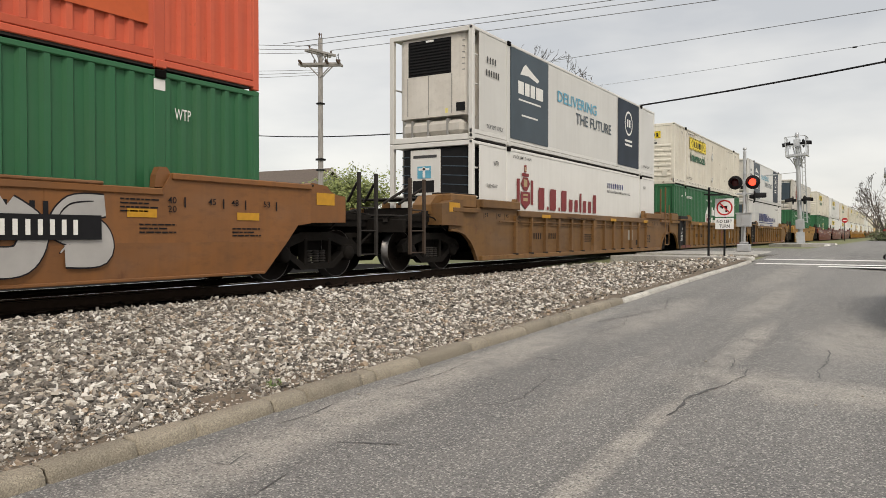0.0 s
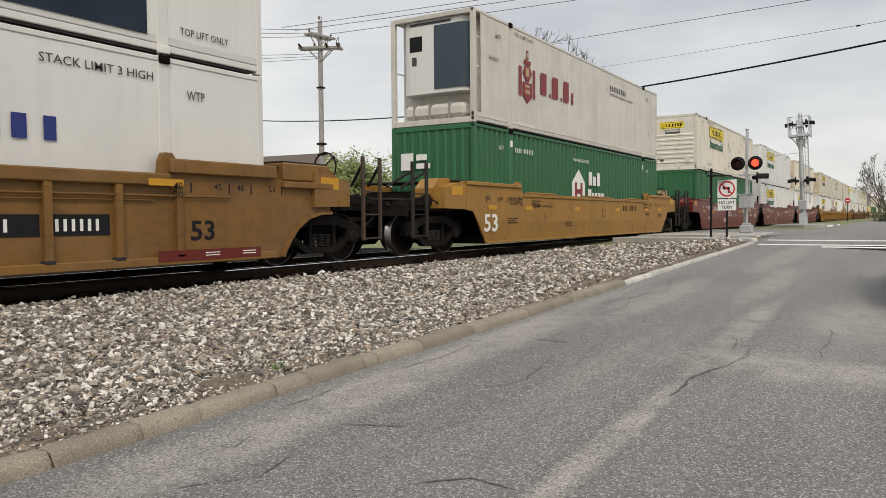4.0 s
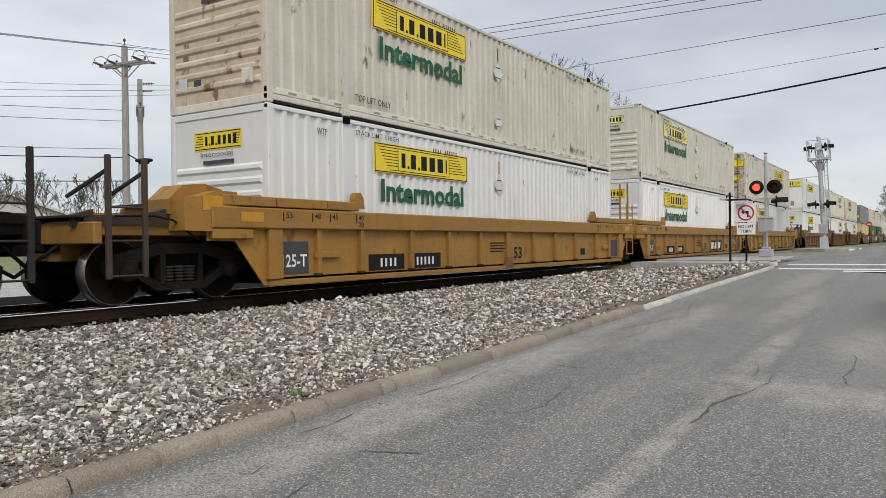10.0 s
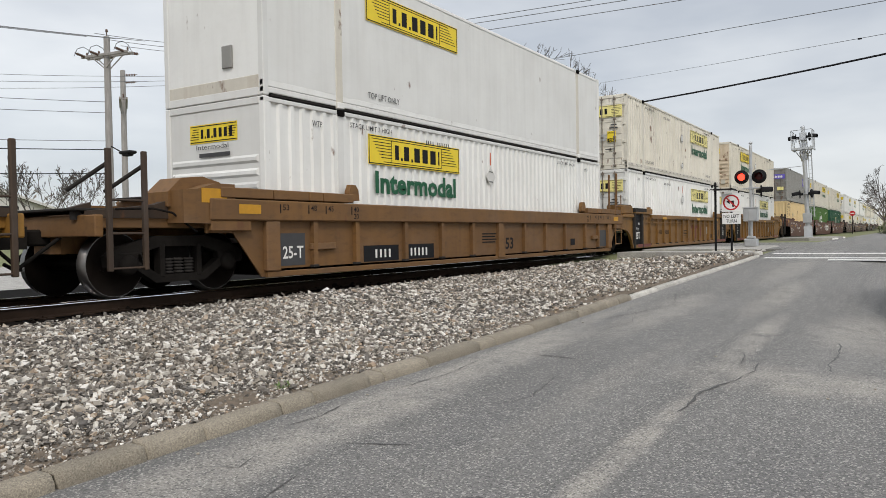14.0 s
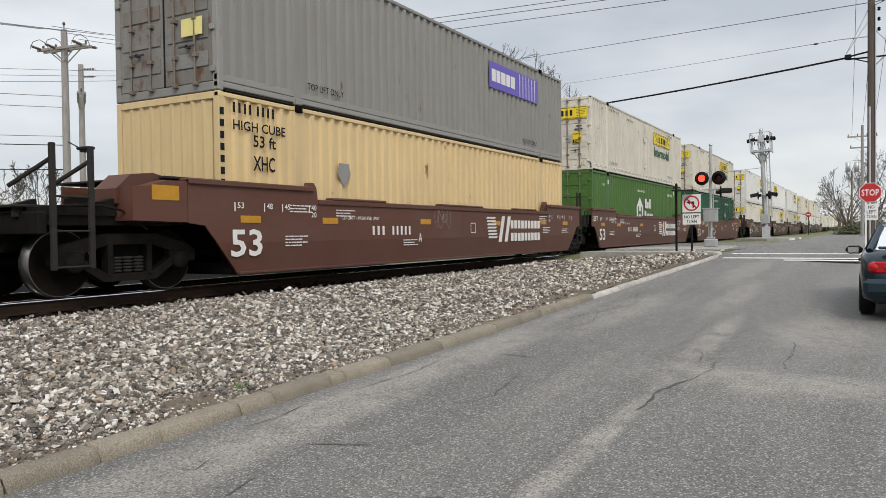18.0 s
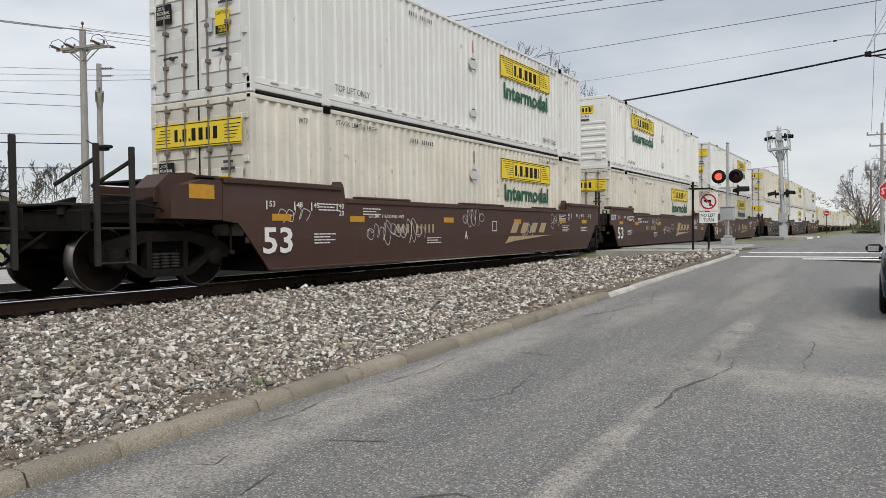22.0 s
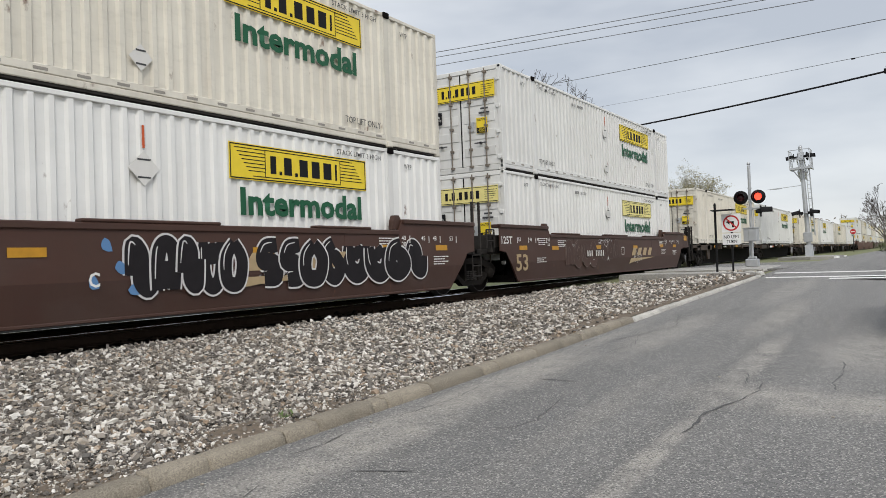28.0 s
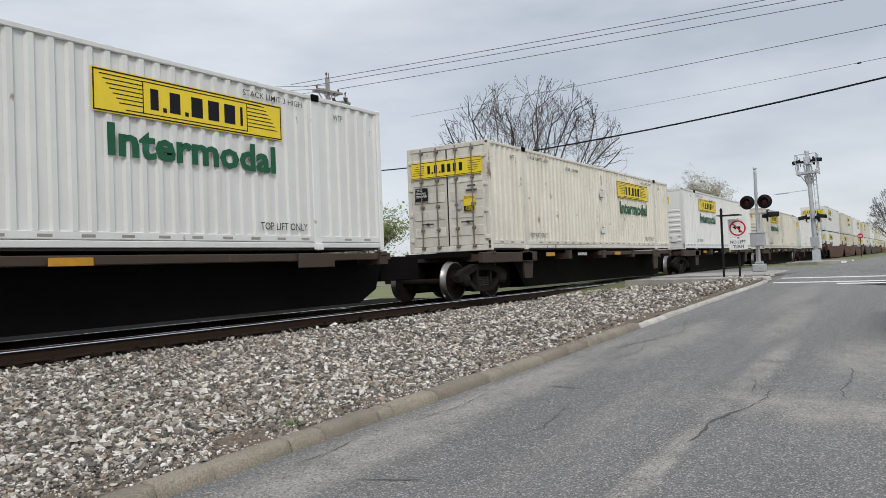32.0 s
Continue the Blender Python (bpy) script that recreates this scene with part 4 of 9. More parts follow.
stones("track_stones", 6000, (0, 29), (9.3, 12.4), (0.03, 0.05), 14, lambda x, y: 0.5 + 0 * x, "oily ballast between the ties, coloured darker for the train's shade", lambda x, y: 0.425)
# these stones share the ties' colour, train shade included
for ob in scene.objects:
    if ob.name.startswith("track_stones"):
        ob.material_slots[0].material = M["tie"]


# ---- containers ----
def corrugated(depth, pitch, bottom=0.27, top=2.80, start=0.0):
    """The near side of a container: folded sheet between flat lifting posts."""
    def make():
        flats = [(start, start + 0.13), (1.86, 2.16), (CL - 2.16, CL - 1.86), (CL - 0.13, CL)]
        pts = []
        for (a0, a1), (b0, b1) in zip(flats, flats[1:]):
            pts += [(a0, 0.0), (a1, 0.0)]
            n = max(1, round((b0 - a1) / pitch))
            p = (b0 - a1) / n
            for i in range(n):
                x = a1 + i * p
                pts += [(x + 0.14 * p, 0.0), (x + 0.27 * p, depth), (x + 0.73 * p, depth), (x + 0.86 * p, 0.0)]
        pts += [(flats[-1][0], 0.0), (flats[-1][1], 0.0)]
        y = -CW / 2 + 0.012
        v = []
        for x, d in pts:
            v += [(x, y + d, bottom), (x, y + d, top)]
        return Shape().add(v, [(2 * i, 2 * i + 2, 2 * i + 3, 2 * i + 1) for i in range(len(pts) - 1)])
    return make


W = CW / 2


def box_frame(root, paint_name, start=0.04, far=False):
    """Inner box, rails, corner posts, headers and sills of a container."""
    part("inner_box", stored(("inner_box", start), lambda: Shape().box(start, CL - 0.04, -W + 0.09, W - 0.01, 0.10, CH - 0.03)), paint_name, root)
    part("bottom_rail", stored("bottom_rail", lambda: Shape().box(0.0, CL, -W + 0.004, -W + 0.10, 0.05, 0.15, 0.012)), paint_name, root)
    part("side_skirt", stored("side_skirt", lambda: Shape().box(0.0, CL, -W + 0.010, -W + 0.10, 0.158, 0.275, 0.012)), paint_name, root)
    part("top_rail", stored("top_rail", lambda: Shape().box(0.0, CL, -W - 0.002, -W + 0.10, CH - 0.095, CH - 0.014, 0.012)), paint_name, root)
    # dark slab that paints the shade into the gap below a container
    part("underfloor", stored("underfloor", lambda: Shape().box(0.2, CL - 0.2, -W + 0.03, W - 0.05, 0.012, 0.10)), "dark_steel", root, "floor frame under the container, coloured dark for the shade of the gap")
    post = stored("corner_post", lambda: Shape().box(0.0, 0.13, 0.0, 0.13, 0.0, CH, 0.014))
    for x in (0.0, CL - 0.13):
        for y in (-W, W - 0.13):
            part("corner_post", post, paint_name, root, m=pose(x, y, 0))
    if not far:
        part("end_header", stored("end_header", lambda: Shape().box(0.0, 0.13, -W + 0.13, W - 0.13, CH - 0.13, CH - 0.002, 0.012)), paint_name, root)
        part("end_sill", stored("end_sill", lambda: Shape().box(0.0, 0.13, -W + 0.13, W - 0.13, 0.0, 0.15, 0.012)), paint_name, root)


def lift_post():
    w = CW / 2
    return Shape().box(-0.10, 0.10, -w - 0.004, -w + 0.08, 0.02, CH + 0.001, 0.012)


def casting():
    return Shape().box(-0.09, 0.09, -0.05, 0.08, -0.06, 0.06, 0.012)


def nose_panel():
    """Leading end wall with pressed horizontal ribs."""
    s = Shape()
    w = CW / 2
    s.box(0.02, 0.10, -w + 0.12, w - 0.12, 0.14, CH - 0.12)
    return s


def nose_rib():
    s = Shape()
    w = CW / 2
    for z in (0.0,):
        v = [(0.022, -w + 0.16, z - 0.075), (-0.012, -w + 0.20, z - 0.03), (-0.012, -w + 0.20, z + 0.03), (0.022, -w + 0.16, z + 0.075),
             (0.022, w - 0.16, z - 0.075), (-0.012, w - 0.20, z - 0.03), (-0.012, w - 0.20, z + 0.03), (0.022, w - 0.16, z + 0.075)]
        s.add(v, [(1, 2, 6, 5)[::-1], (0, 1, 5, 4)[::-1], (2, 3, 7, 6)[::-1], (0, 3, 2, 1)[::-1], (4, 5, 6, 7)[::-1]])
    return s


def corr_end():
    """Leading end wall with vertical folds."""
    s = Shape()
    w = CW / 2
    n = 9
    p = (2 * w - 0.26) / n
    pts = []
    for i in range(n):
        y = -w + 0.13 + i * p
        pts += [(y + 0.1 * p, 0.01), (y + 0.28 * p, 0.05), (y + 0.72 * p, 0.05), (y + 0.9 * p, 0.01)]
    v = []
    for y, d in pts:
        v += [(d, y, 0.12), (d, y, CH - 0.12)]
    s.add(v, [(2 * i, 2 * i + 1, 2 * i + 3, 2 * i + 2) for i in range(len(pts) - 1)])
    return s


def door_leaf():
    """One door, hung at y = 0 and reaching to y = 1.15, without its pressed fields."""
    s = Shape()
    s.box(0.015, 0.07, 0.0, 1.16, 0.16, CH - 0.14, 0.01)
    return s


def door_field():
    return Shape().box(-0.004, 0.017, 0.09, 1.07, 0.0, 0.26, 0.008)


def lock_rod():
    s = Shape()
    s.rod((-0.045, 0, 0.10), (-0.045, 0, CH - 0.06), 0.02, n=8)
    for z in (0.14, 0.62, 1.25, 1.95, CH - 0.16):
        s.box(-0.07, 0.02, -0.05, 0.05, z - 0.035, z + 0.035, 0.008)
    return s


def rod_handle():
    return Shape().box(-0.075, -0.055, -0.02, 0.36, -0.018, 0.018, 0.004).box(-0.075, 0.0, 0.14, 0.20, -0.03, 0.03, 0.004)


def hinge():
    return Shape().box(-0.03, 0.02, -0.06, 0.06, -0.05, 0.05, 0.01)


def side_logo(root, x, faded=False, words=True, dz=0.0):
    """The yellow board with scroll ends and plain letter blocks, and the green word below it."""
    y = -CW / 2 - 0.006
    field = Shape().quad(x, x + 3.6, 1.93 + dz, 2.54 + dz, y)
    part("logo_board", field, "logo_pale" if faded else "logo_yellow", root, "yellow sign board with a dark border")
    d = Shape()
    a, b, c, e = x + 0.02, x + 3.58, 1.945 + dz, 2.525 + dz
    for q in ((a, b, c, c + 0.02), (a, b, e - 0.02, e), (a, a + 0.02, c, e), (b - 0.02, b, c, e)):
        d.quad(*q, y - 0.003)
    for i in range(7):
        z = e - 0.07 - i * 0.062
        d.quad(a + 0.10 + i * 0.05, a + 0.78, z, z + 0.014, y - 0.003)
        d.quad(b - 0.78, b - 0.10 - (6 - i) * 0.05, z, z + 0.014, y - 0.003)
    d.quad(a + 0.78, a + 0.795, c + 0.06, e - 0.05, y - 0.003).quad(b - 0.795, b - 0.78, c + 0.05, e - 0.06, y - 0.003)
    d.quad(a + 0.78, b - 0.5, e - 0.065, e - 0.05, y - 0.003).quad(a + 0.5, b - 0.78, c + 0.05, c + 0.065, y - 0.003)
    u = x + 0.93
    for w in (0.16, -0.08, 0.22, -0.08, 0.25, 0.25, 0.26, 0.06):
        if w > 0:
            d.quad(u, u + w * 0.86, c + 0.13, e - 0.14, y - 0.003)
            u += w + 0.075
        else:
            d.quad(u - 0.02, u + 0.045, c + 0.12, c + 0.185, y - 0.003)
            u += 0.10
    part("logo_mark", d, "black_mark", root, "dark border, scroll lines and a row of plain blocks")
    if words:
        letters("Intermodal", x + 0.22, 1.33 + dz, y, 0.47, "logo_green", root, 3.2, 0.034)


def end_logo(root, z, faded=False, small=False):
    w = 0.62 if small else 1.12
    h = 0.17 if small else 0.23
    x = -0.05 if not small else 0.012
    s = Shape().box(x, x + 0.003, -w, w, z - h, z + h)
    part("end_board", s, "logo_pale" if faded else "logo_yellow", root, "yellow sign board on the end wall")
    d = Shape()
    for q in ((-w + 0.02, w - 0.02, z - h + 0.02, z - h + 0.035), (-w + 0.02, w - 0.02, z + h - 0.035, z + h - 0.02)):
        d.box(x - 0.004, x - 0.001, *q)
    for i in range(5):
        zz = z - h * 0.55 + i * h * 0.26
        d.box(x - 0.004, x - 0.001, w * (0.98 - 0.03 * i), w * 0.62, zz, zz + 0.012)
        d.box(x - 0.004, x - 0.001, -w * (0.98 - 0.03 * (4 - i)), -w * 0.62, zz, zz + 0.012)
    y0 = w * 0.52
    for k in (0.5, 0, 0.62, 0, 0.62, 0.62, 0.62, 0.62):
        if k:
            d.box(x - 0.004, x - 0.001, y0, y0 - k * h * 0.72, z - h * 0.48, z + h * 0.48)
            y0 -= k * h * 0.9 + h * 0.24
        else:
            d.box(x - 0.004, x - 0.001, y0 + h * 0.1, y0 - h * 0.1, z - h * 0.5, z - h * 0.28)
            y0 -= h * 0.24
    part("end_mark", d, "black_mark", root)


def decal(root, name, quads, material, y=None, label=""):
    y = -CW / 2 - 0.006 if y is None else y
    s = Shape()
    for q in quads:
        s.quad(*q, y)
    return part(name, s, material, root, label)


# Flat quads for the slot holes: their inner shade is only a grey colour.
def rail_slots():
    s = Shape()
    for i in range(26):
        x = 0.5 + i * 0.6
        if abs(x - 2.01) > 0.3 and abs(x - CL + 2.01) > 0.3:
            s.quad(x, x + 0.20, 0.192, 0.232, -CW / 2 + 0.006)
    return s


def tilted_square(root, x, z, r=0.26):
    y = -CW / 2 - 0.008
    s = Shape()
    s.prism([(x - r, z), (x, z - r), (x + r, z), (x, z + r)], y, y + 0.004)
    part("placard_holder", s, "reefer", root, "empty diamond placard holder")
    t = Shape()
    for k in (-0.55, 0.45):
        t.quad(x - r * 0.42, x + r * 0.42, z + r * k, z + r * k + 0.025, y - 0.004)
    part("placard_clip", t, "grey_mark", root)


def marks(root, dark=True, low="TOP LIFT ONLY", high="STACK LIMIT 3 HIGH", wtp=True):
    m = "grey_mark" if dark else "white_mark"
    y = -CW / 2 - 0.008
    for x in (2.3, CL - 3.45):
        letters(low, x, 0.36, y, 0.13, m, root, 1.15, 0.006)
    for x in (2.3, CL - 3.75):
        letters(high, x, 2.60, y, 0.10, m, root, 1.4, 0.004)
    if wtp:
        for x in (1.2, CL - 1.5):
            letters("WTP", x, 2.50, y, 0.11, m, root, 0.28, 0.004)
    s = bars((0.55, 0.6, 0.6, 0.6, -0.8, 0.55, 0.6, 0.6, 0.6, 0.6, 0.6), 5.0, 2.50, y, 0.11, 0.5)
    part("number_mark", s, m, root, "plain bars in place of the number")


def rounded_housing(x0, x1, y0, y1, z0, z1, r=0.16):
    """A housing with rounded upright front edges."""
    arc = [(x0 + r - r * math.cos(a), y0 + r - r * math.sin(a)) for a in (math.pi / 2, math.pi / 3, math.pi / 6, 0)]
    back = [(x0 + r - r * math.cos(a), y1 - r + r * math.sin(a)) for a in (0, math.pi / 6, math.pi / 3, math.pi / 2)]
    return Shape().prism_z(([(x1, y0)] + arc + back + [(x1, y1)])[::-1], z0, z1)


def reefer_end(root, style):
    """The machinery end of a refrigerated container, set back in its open frame."""
    part("end_recess", Shape().box(0.58, 0.64, -W + 0.03, W - 0.03, 0.12, CH - 0.05), "dusty", root)
    part("end_roof", Shape().box(0.10, 0.62, -W + 0.06, W - 0.06, CH - 0.10, CH - 0.04), "dusty", root)
    part("end_floor", Shape().box(0.10, 0.62, -W + 0.06, W - 0.06, 0.06, 0.14), "dusty", root)
    if style == 0:
        part("unit_housing", rounded_housing(0.10, 0.58, -1.08, 1.06, 0.66, 2.76, 0.2), "dusty", root, "dusty white cooling unit housing")
        part("grille_back", Shape().box(0.085, 0.12, -0.60, 0.74, 1.77, 2.70, 0.012), "black", root)
        for i in range(11):
            part("grille_slat", stored("slat", lambda: Shape().box(0.06, 0.09, -0.56, 0.70, -0.016, 0.016, 0.006)), "black", root, m=pose(0, 0, 1.84 + i * 0.078))
        part("top_badge", Shape().box(0.055, 0.085, -0.08, 0.16, 2.62, 2.68, 0.01), "sign_white", root)
        for y in (-0.62, 0.10, 0.76):
            part("panel_seam", stored("unit_seam", lambda: Shape().box(0.09, 0.105, -0.008, 0.008, 0.72, 1.75)), "grey", root, m=pose(0, y, 0))
        for i in range(6):
            part("side_louvre", stored("side_louvre", lambda: Shape().box(0.11, 0.125, -1.0, -0.66, -0.01, 0.01)), "grey", root, m=pose(0, 0, 1.82 + i * 0.15))
        part("control_box", Shape().box(0.07, 0.11, -1.02, -0.76, 0.76, 0.98, 0.01), "black", root, "small black control display")
        part("data_plate", Shape().box(0.09, 0.104, -0.50, -0.42, 0.74, 0.86), "logo_pale", root)
    elif style == 2:
        part("unit_base", Shape().box(0.10, 0.58, -1.06, 1.0, 0.58, 1.40, 0.03), "reefer", root)
        part("unit_housing", rounded_housing(0.09, 0.58, -1.16, 0.98, 1.40, 2.74, 0.2), "black", root, "black louvred cooling unit housing")
        part("front_panel", Shape().box(0.06, 0.10, -0.29, 0.66, 1.50, 2.72, 0.02), "reefer", root, "white centre panel of the cooling unit")
        part("unit_lettering_bar", Shape().box(0.05, 0.065, -0.18, 0.55, 2.50, 2.57), "grey_mark", root, "grey bar in place of the maker's name")
        part("unit_badge", Shape().box(0.05, 0.065, 0.0, 0.42, 1.96, 2.28), "logo_blue", root, "blue square badge")
        part("badge_mark", Shape().box(0.045, 0.052, 0.17, 0.25, 1.98, 2.26).box(0.045, 0.052, 0.04, 0.38, 2.17, 2.23), "sign_white", root)
        part("control_box", Shape().box(0.05, 0.07, -0.10, 0.58, 1.58, 1.90, 0.01), "black", root, "black control panel")
        for k in range(5):
            part("louvre", stored("unit_louvre", lambda: Shape().box(0.085, 0.16, -1.13, -0.34, -0.014, 0.014, 0.006)), "logo_dark", root, m=pose(0, 0, 1.58 + 0.24 * k, 4, 0, 0))
            part("louvre", stored("unit_louvre_far", lambda: Shape().box(0.085, 0.14, 0.70, 0.95, -0.014, 0.014, 0.006)), "logo_dark", root, m=pose(0, 0, 1.58 + 0.24 * k))
    else:
        part("unit_housing", rounded_housing(0.10, 0.58, -1.05, 0.98, 0.85, 2.76, 0.24), "reefer", root, "white cooling unit housing")
        part("dark_panel", rounded_housing(0.075, 0.36, -1.075, 0.10, 0.95, 2.60, 0.22), "logo_dark", root, "black smooth front panel of the cooling unit")
        part("vent", Shape().box(0.085, 0.13, 0.34, 0.74, 1.98, 2.38, 0.015), "black", root)
        part("unit_lettering_bar", Shape().box(0.085, 0.105, -0.55, 0.72, 2.655, 2.72), "grey_mark", root, "grey bar in place of the maker's name")
        part("unit_badge", Shape().box(0.085, 0.12, 0.52, 0.66, 1.62, 1.84), "grey_mark", root)
    part("fuel_tank", Shape().box(0.08, 0.55, -0.95, 0.95, 0.18, 0.56, 0.10), "dusty", root, "dusty white fuel tank")
    for y in (-0.5, 0.1, 0.6):
        part("tank_strap", stored("strap", lambda: Shape().box(0.06, 0.56, -0.03, 0.03, 0.15, 0.59, 0.01)), "grey", root, m=pose(0, y, 0))
    part("side_brace", Shape().rod((0.13, W - 0.08, 1.5), (0.55, W - 0.08, 1.5), 0.025).rod((0.13, -W + 0.08, 1.45), (0.38, -W + 0.08, 1.45), 0.025).rod((0.13, -W + 0.08, 2.2), (0.38, -W + 0.08, 2.2), 0.025), "white", root)


NOUN = {"white": "white", "cream": "cream-white", "ivory": "yellowed white", "rusty": "rust-stained white", "reefer": "clean white", "dusty": "dusty white", "green": "deep green",
        "lime": "faded leaf-green", "bottle": "dark bottle-green", "orange": "faded orange-red", "grey": "mid grey", "buff": "buff-yellow"}
TRAIN = []


def container(s_front, z_floor, paint_name, end="door", logo="yellow_rear", smooth=False, faded=False, upper=True, far=False):
    """A 53-foot container; s_front is the place of its leading end along the train."""
    deep = paint_name in ("buff", "grey", "lime", "green", "bottle", "orange")
    reefer = end.startswith("reefer")
    label = f"{NOUN[paint_name]} {'refrigerated' if reefer else 'corrugated steel' if not smooth else 'smooth-sided'} container " + \
        ("stacked on another container" if upper else "sitting low in a well car" if z_floor < 0.6 else "riding on a spine car")
    root = tagged(new("shipping_container"), label, "container", "containers of the train")
    box_frame(root, paint_name, 0.62 if reefer else 0.04, far)
    if reefer:
        part("side_wall", stored("reefer_side", corrugated(0.004, 1.22, start=0.36)), paint_name, root)
    elif smooth:
        part("side_wall", stored("flat_side", corrugated(0.004, 1.22)), paint_name, root)
    else:
        part("side_wall", stored(("side_wall", deep), corrugated(0.055 if deep else 0.042, 0.31 if deep else 0.27)), paint_name, root)
    for x in (2.01, CL - 2.01):
        part("lift_post", stored("lift_post", lift_post), "rusty" if (smooth and logo == "board_front") else paint_name, root, m=pose(x, 0, 0))
        for z in (0.07, CH - 0.06):
            part("lifting_casting", stored("casting", casting), "under" if z > 1 else paint_name, root, m=pose(x, -CW / 2, z))
    w = CW / 2
    if end == "door":
        door_paint = {"rusty": "rusted_door", "grey": "stained_door"}.get(paint_name, paint_name)
        for y, sgn in ((w - 0.13, 0), (-w + 0.13, 1)):
            leaf = part("door", stored("door_leaf", door_leaf), door_paint, root, m=pose(0, y, 0) @ (Matrix.Diagonal((1, -1, 1, 1)) if not sgn else Matrix.Identity(4)))
            for k in () if far else range(5):
                part("pressed_field", stored("door_field", door_field), door_paint, leaf, m=pose(0, 0, 0.42 + 0.47 * k))
            for k in () if far else (0.36, 0.86):
                rod = part("lock_rod", stored("lock_rod", lock_rod), "rod_steel", leaf, m=pose(0, k, 0))
            part("door_handle", stored("rod_handle", rod_handle), "grey_mark", leaf, m=pose(0, 0.36, 0.78))
            for z in () if far else (0.35, 1.05, 1.75, 2.5):
                part("hinge", stored("hinge", hinge), paint_name, leaf, m=pose(0, -0.02, z))
        part("door_gasket", Shape().box(0.005, 0.03, -0.016, 0.016, 0.16, CH - 0.14), "black", root)
    elif end == "nose":
        nose_paint = "stained_nose" if paint_name == "ivory" else paint_name
        part("nose_wall", stored("nose", nose_panel), nose_paint, root)
        for i in range(7):
            part("pressed_rib", stored("nose_rib", nose_rib), nose_paint, root, m=pose(0, 0, 0.42 + i * 0.235))
        part("document_box", Shape().box(-0.05, 0.02, -0.95, -0.70, 0.36, 0.62, 0.012), paint_name, root)
        part("end_placard", Shape().box(0.0, 0.012, 0.42, 0.60, 0.40, 0.58), "grey_mark", root)
        part("end_placard_holder", Shape().box(-0.018, 0.01, 0.78, 1.02, 0.40, 0.64, 0.01), "alu", root)
    elif end == "corr":
        part("nose_wall", stored("corr_end", corr_end), paint_name, root)
    elif end == "plate":
        part("nose_wall", stored("plate_end", lambda: Shape().box(0.015, 0.10, -w + 0.12, w - 0.12, 0.14, CH - 0.12)), paint_name, root)
        part("document_box", Shape().box(-0.03, 0.02, -0.55, -0.30, 0.55, 0.95, 0.012), "grey", root)
        part("rusty_sill", Shape().box(0.005, 0.03, -w + 0.13, w - 0.13, 0.13, 0.36, 0.008), "rusty", root, "rust-streaked bottom of the end wall")
    else:
        reefer_end(root, int(end[-1]))
    if logo.startswith("yellow") and not smooth and not far:
        part("rail_slot_row", stored("rail_slot_row", rail_slots), "grime", root)
    y = -CW / 2 - 0.006
    if logo.startswith("yellow"):
        side_logo(root, 2.87 if logo.endswith("front") else CL - 6.47, faded)
        if not far:
            marks(root, high="STACKING THREE HIGH ONLY" if abs(s_front - 453.95) < 0.1 and not upper else "STACK LIMIT 3 HIGH")
        if end == "door":
            end_logo(root, 2.26, faded)
            part("warning_label", Shape().box(-0.05, -0.045, -0.86, -0.52, 1.05, 1.48), "logo_yellow", root, "yellow warning label")
            part("warning_band", Shape().box(-0.055, -0.051, -0.85, -0.53, 1.06, 1.20), "black_mark", root)
            if not far:
                letters("CAUTION", -0.54, 1.39, -0.056, 0.06, "black_mark", root, 0.30, 0.006, 'end')
                letters("WIDE", -0.60, 1.135, -0.060, 0.05, "logo_yellow", root, 0.18, 0.006, 'end')
                letters("TURNS", -0.58, 1.075, -0.060, 0.05, "logo_yellow", root, 0.22, 0.006, 'end')
                part("hiring_board", Shape().box(-0.055, -0.050, 0.60, 1.02, 1.42, 1.78), "black_mark", root, "black notice board on the door")
                for k, (wd, wl_) in enumerate((("LOCAL", 0.22), ("REGIONAL", 0.34), ("DEDICATED", 0.36))):
                    letters(wd, 0.99, 1.69 - k * 0.085, -0.060, 0.06, "white_mark", root, wl_, 0.004, 'end')
            part("door_label", Shape().box(-0.05, -0.045, -0.44, -0.26, 1.12, 1.38), "galv", root, "small grey metal data plate")
            part("number_mark", Shape().box(-0.05, -0.046, -0.90, -0.66, 1.70, 1.75).box(-0.05, -0.046, -0.94, -0.60, 1.58, 1.63), "grey_mark", root)
        elif end == "nose":
            end_logo(root, 2.36, faded, True)
            letters("Intermodal", 0.42, 2.07, -0.016, 0.09, "grey_mark", root, 0.84, 0.004, 'end')
            part("number_mark", Shape().box(-0.016, -0.012, -0.45, 0.35, 1.93, 2.0), "grey_mark", root)
        x = 8.07 if logo.endswith("front") else CL - 8.07
        tilted_square(root, x, 1.95)
        part("hanging_strip", Shape().quad(x - 0.02, x + 0.02, 2.25, 2.58, y - 0.002), "orange_mark" if paint_name == "white" else "grey_mark", root)
        tilted_square(root, x, 0.66, 0.2)
    elif logo == "board_front":
        side_logo(root, 2.87, faded, words=False)
        end_logo(root, 2.44)
        letters("TOP LIFT ONLY", 2.9, 0.36, y, 0.12, "grey_mark", root, 1.1, 0.004)
    elif logo.startswith("house"):
        # a white gabled house mark with two bar figures, and rounded white word blocks
        rear = logo.endswith("rear")
        x = 6.48
        s = Shape().prism([(x, 0.55), (x + 1.15, 0.55), (x + 1.15, 1.62), (x + 0.575, 2.06), (x, 1.62)], y, y + 0.003)
        part("logo_house", s, "white_mark", root, "white gabled house emblem")
        d = Shape()
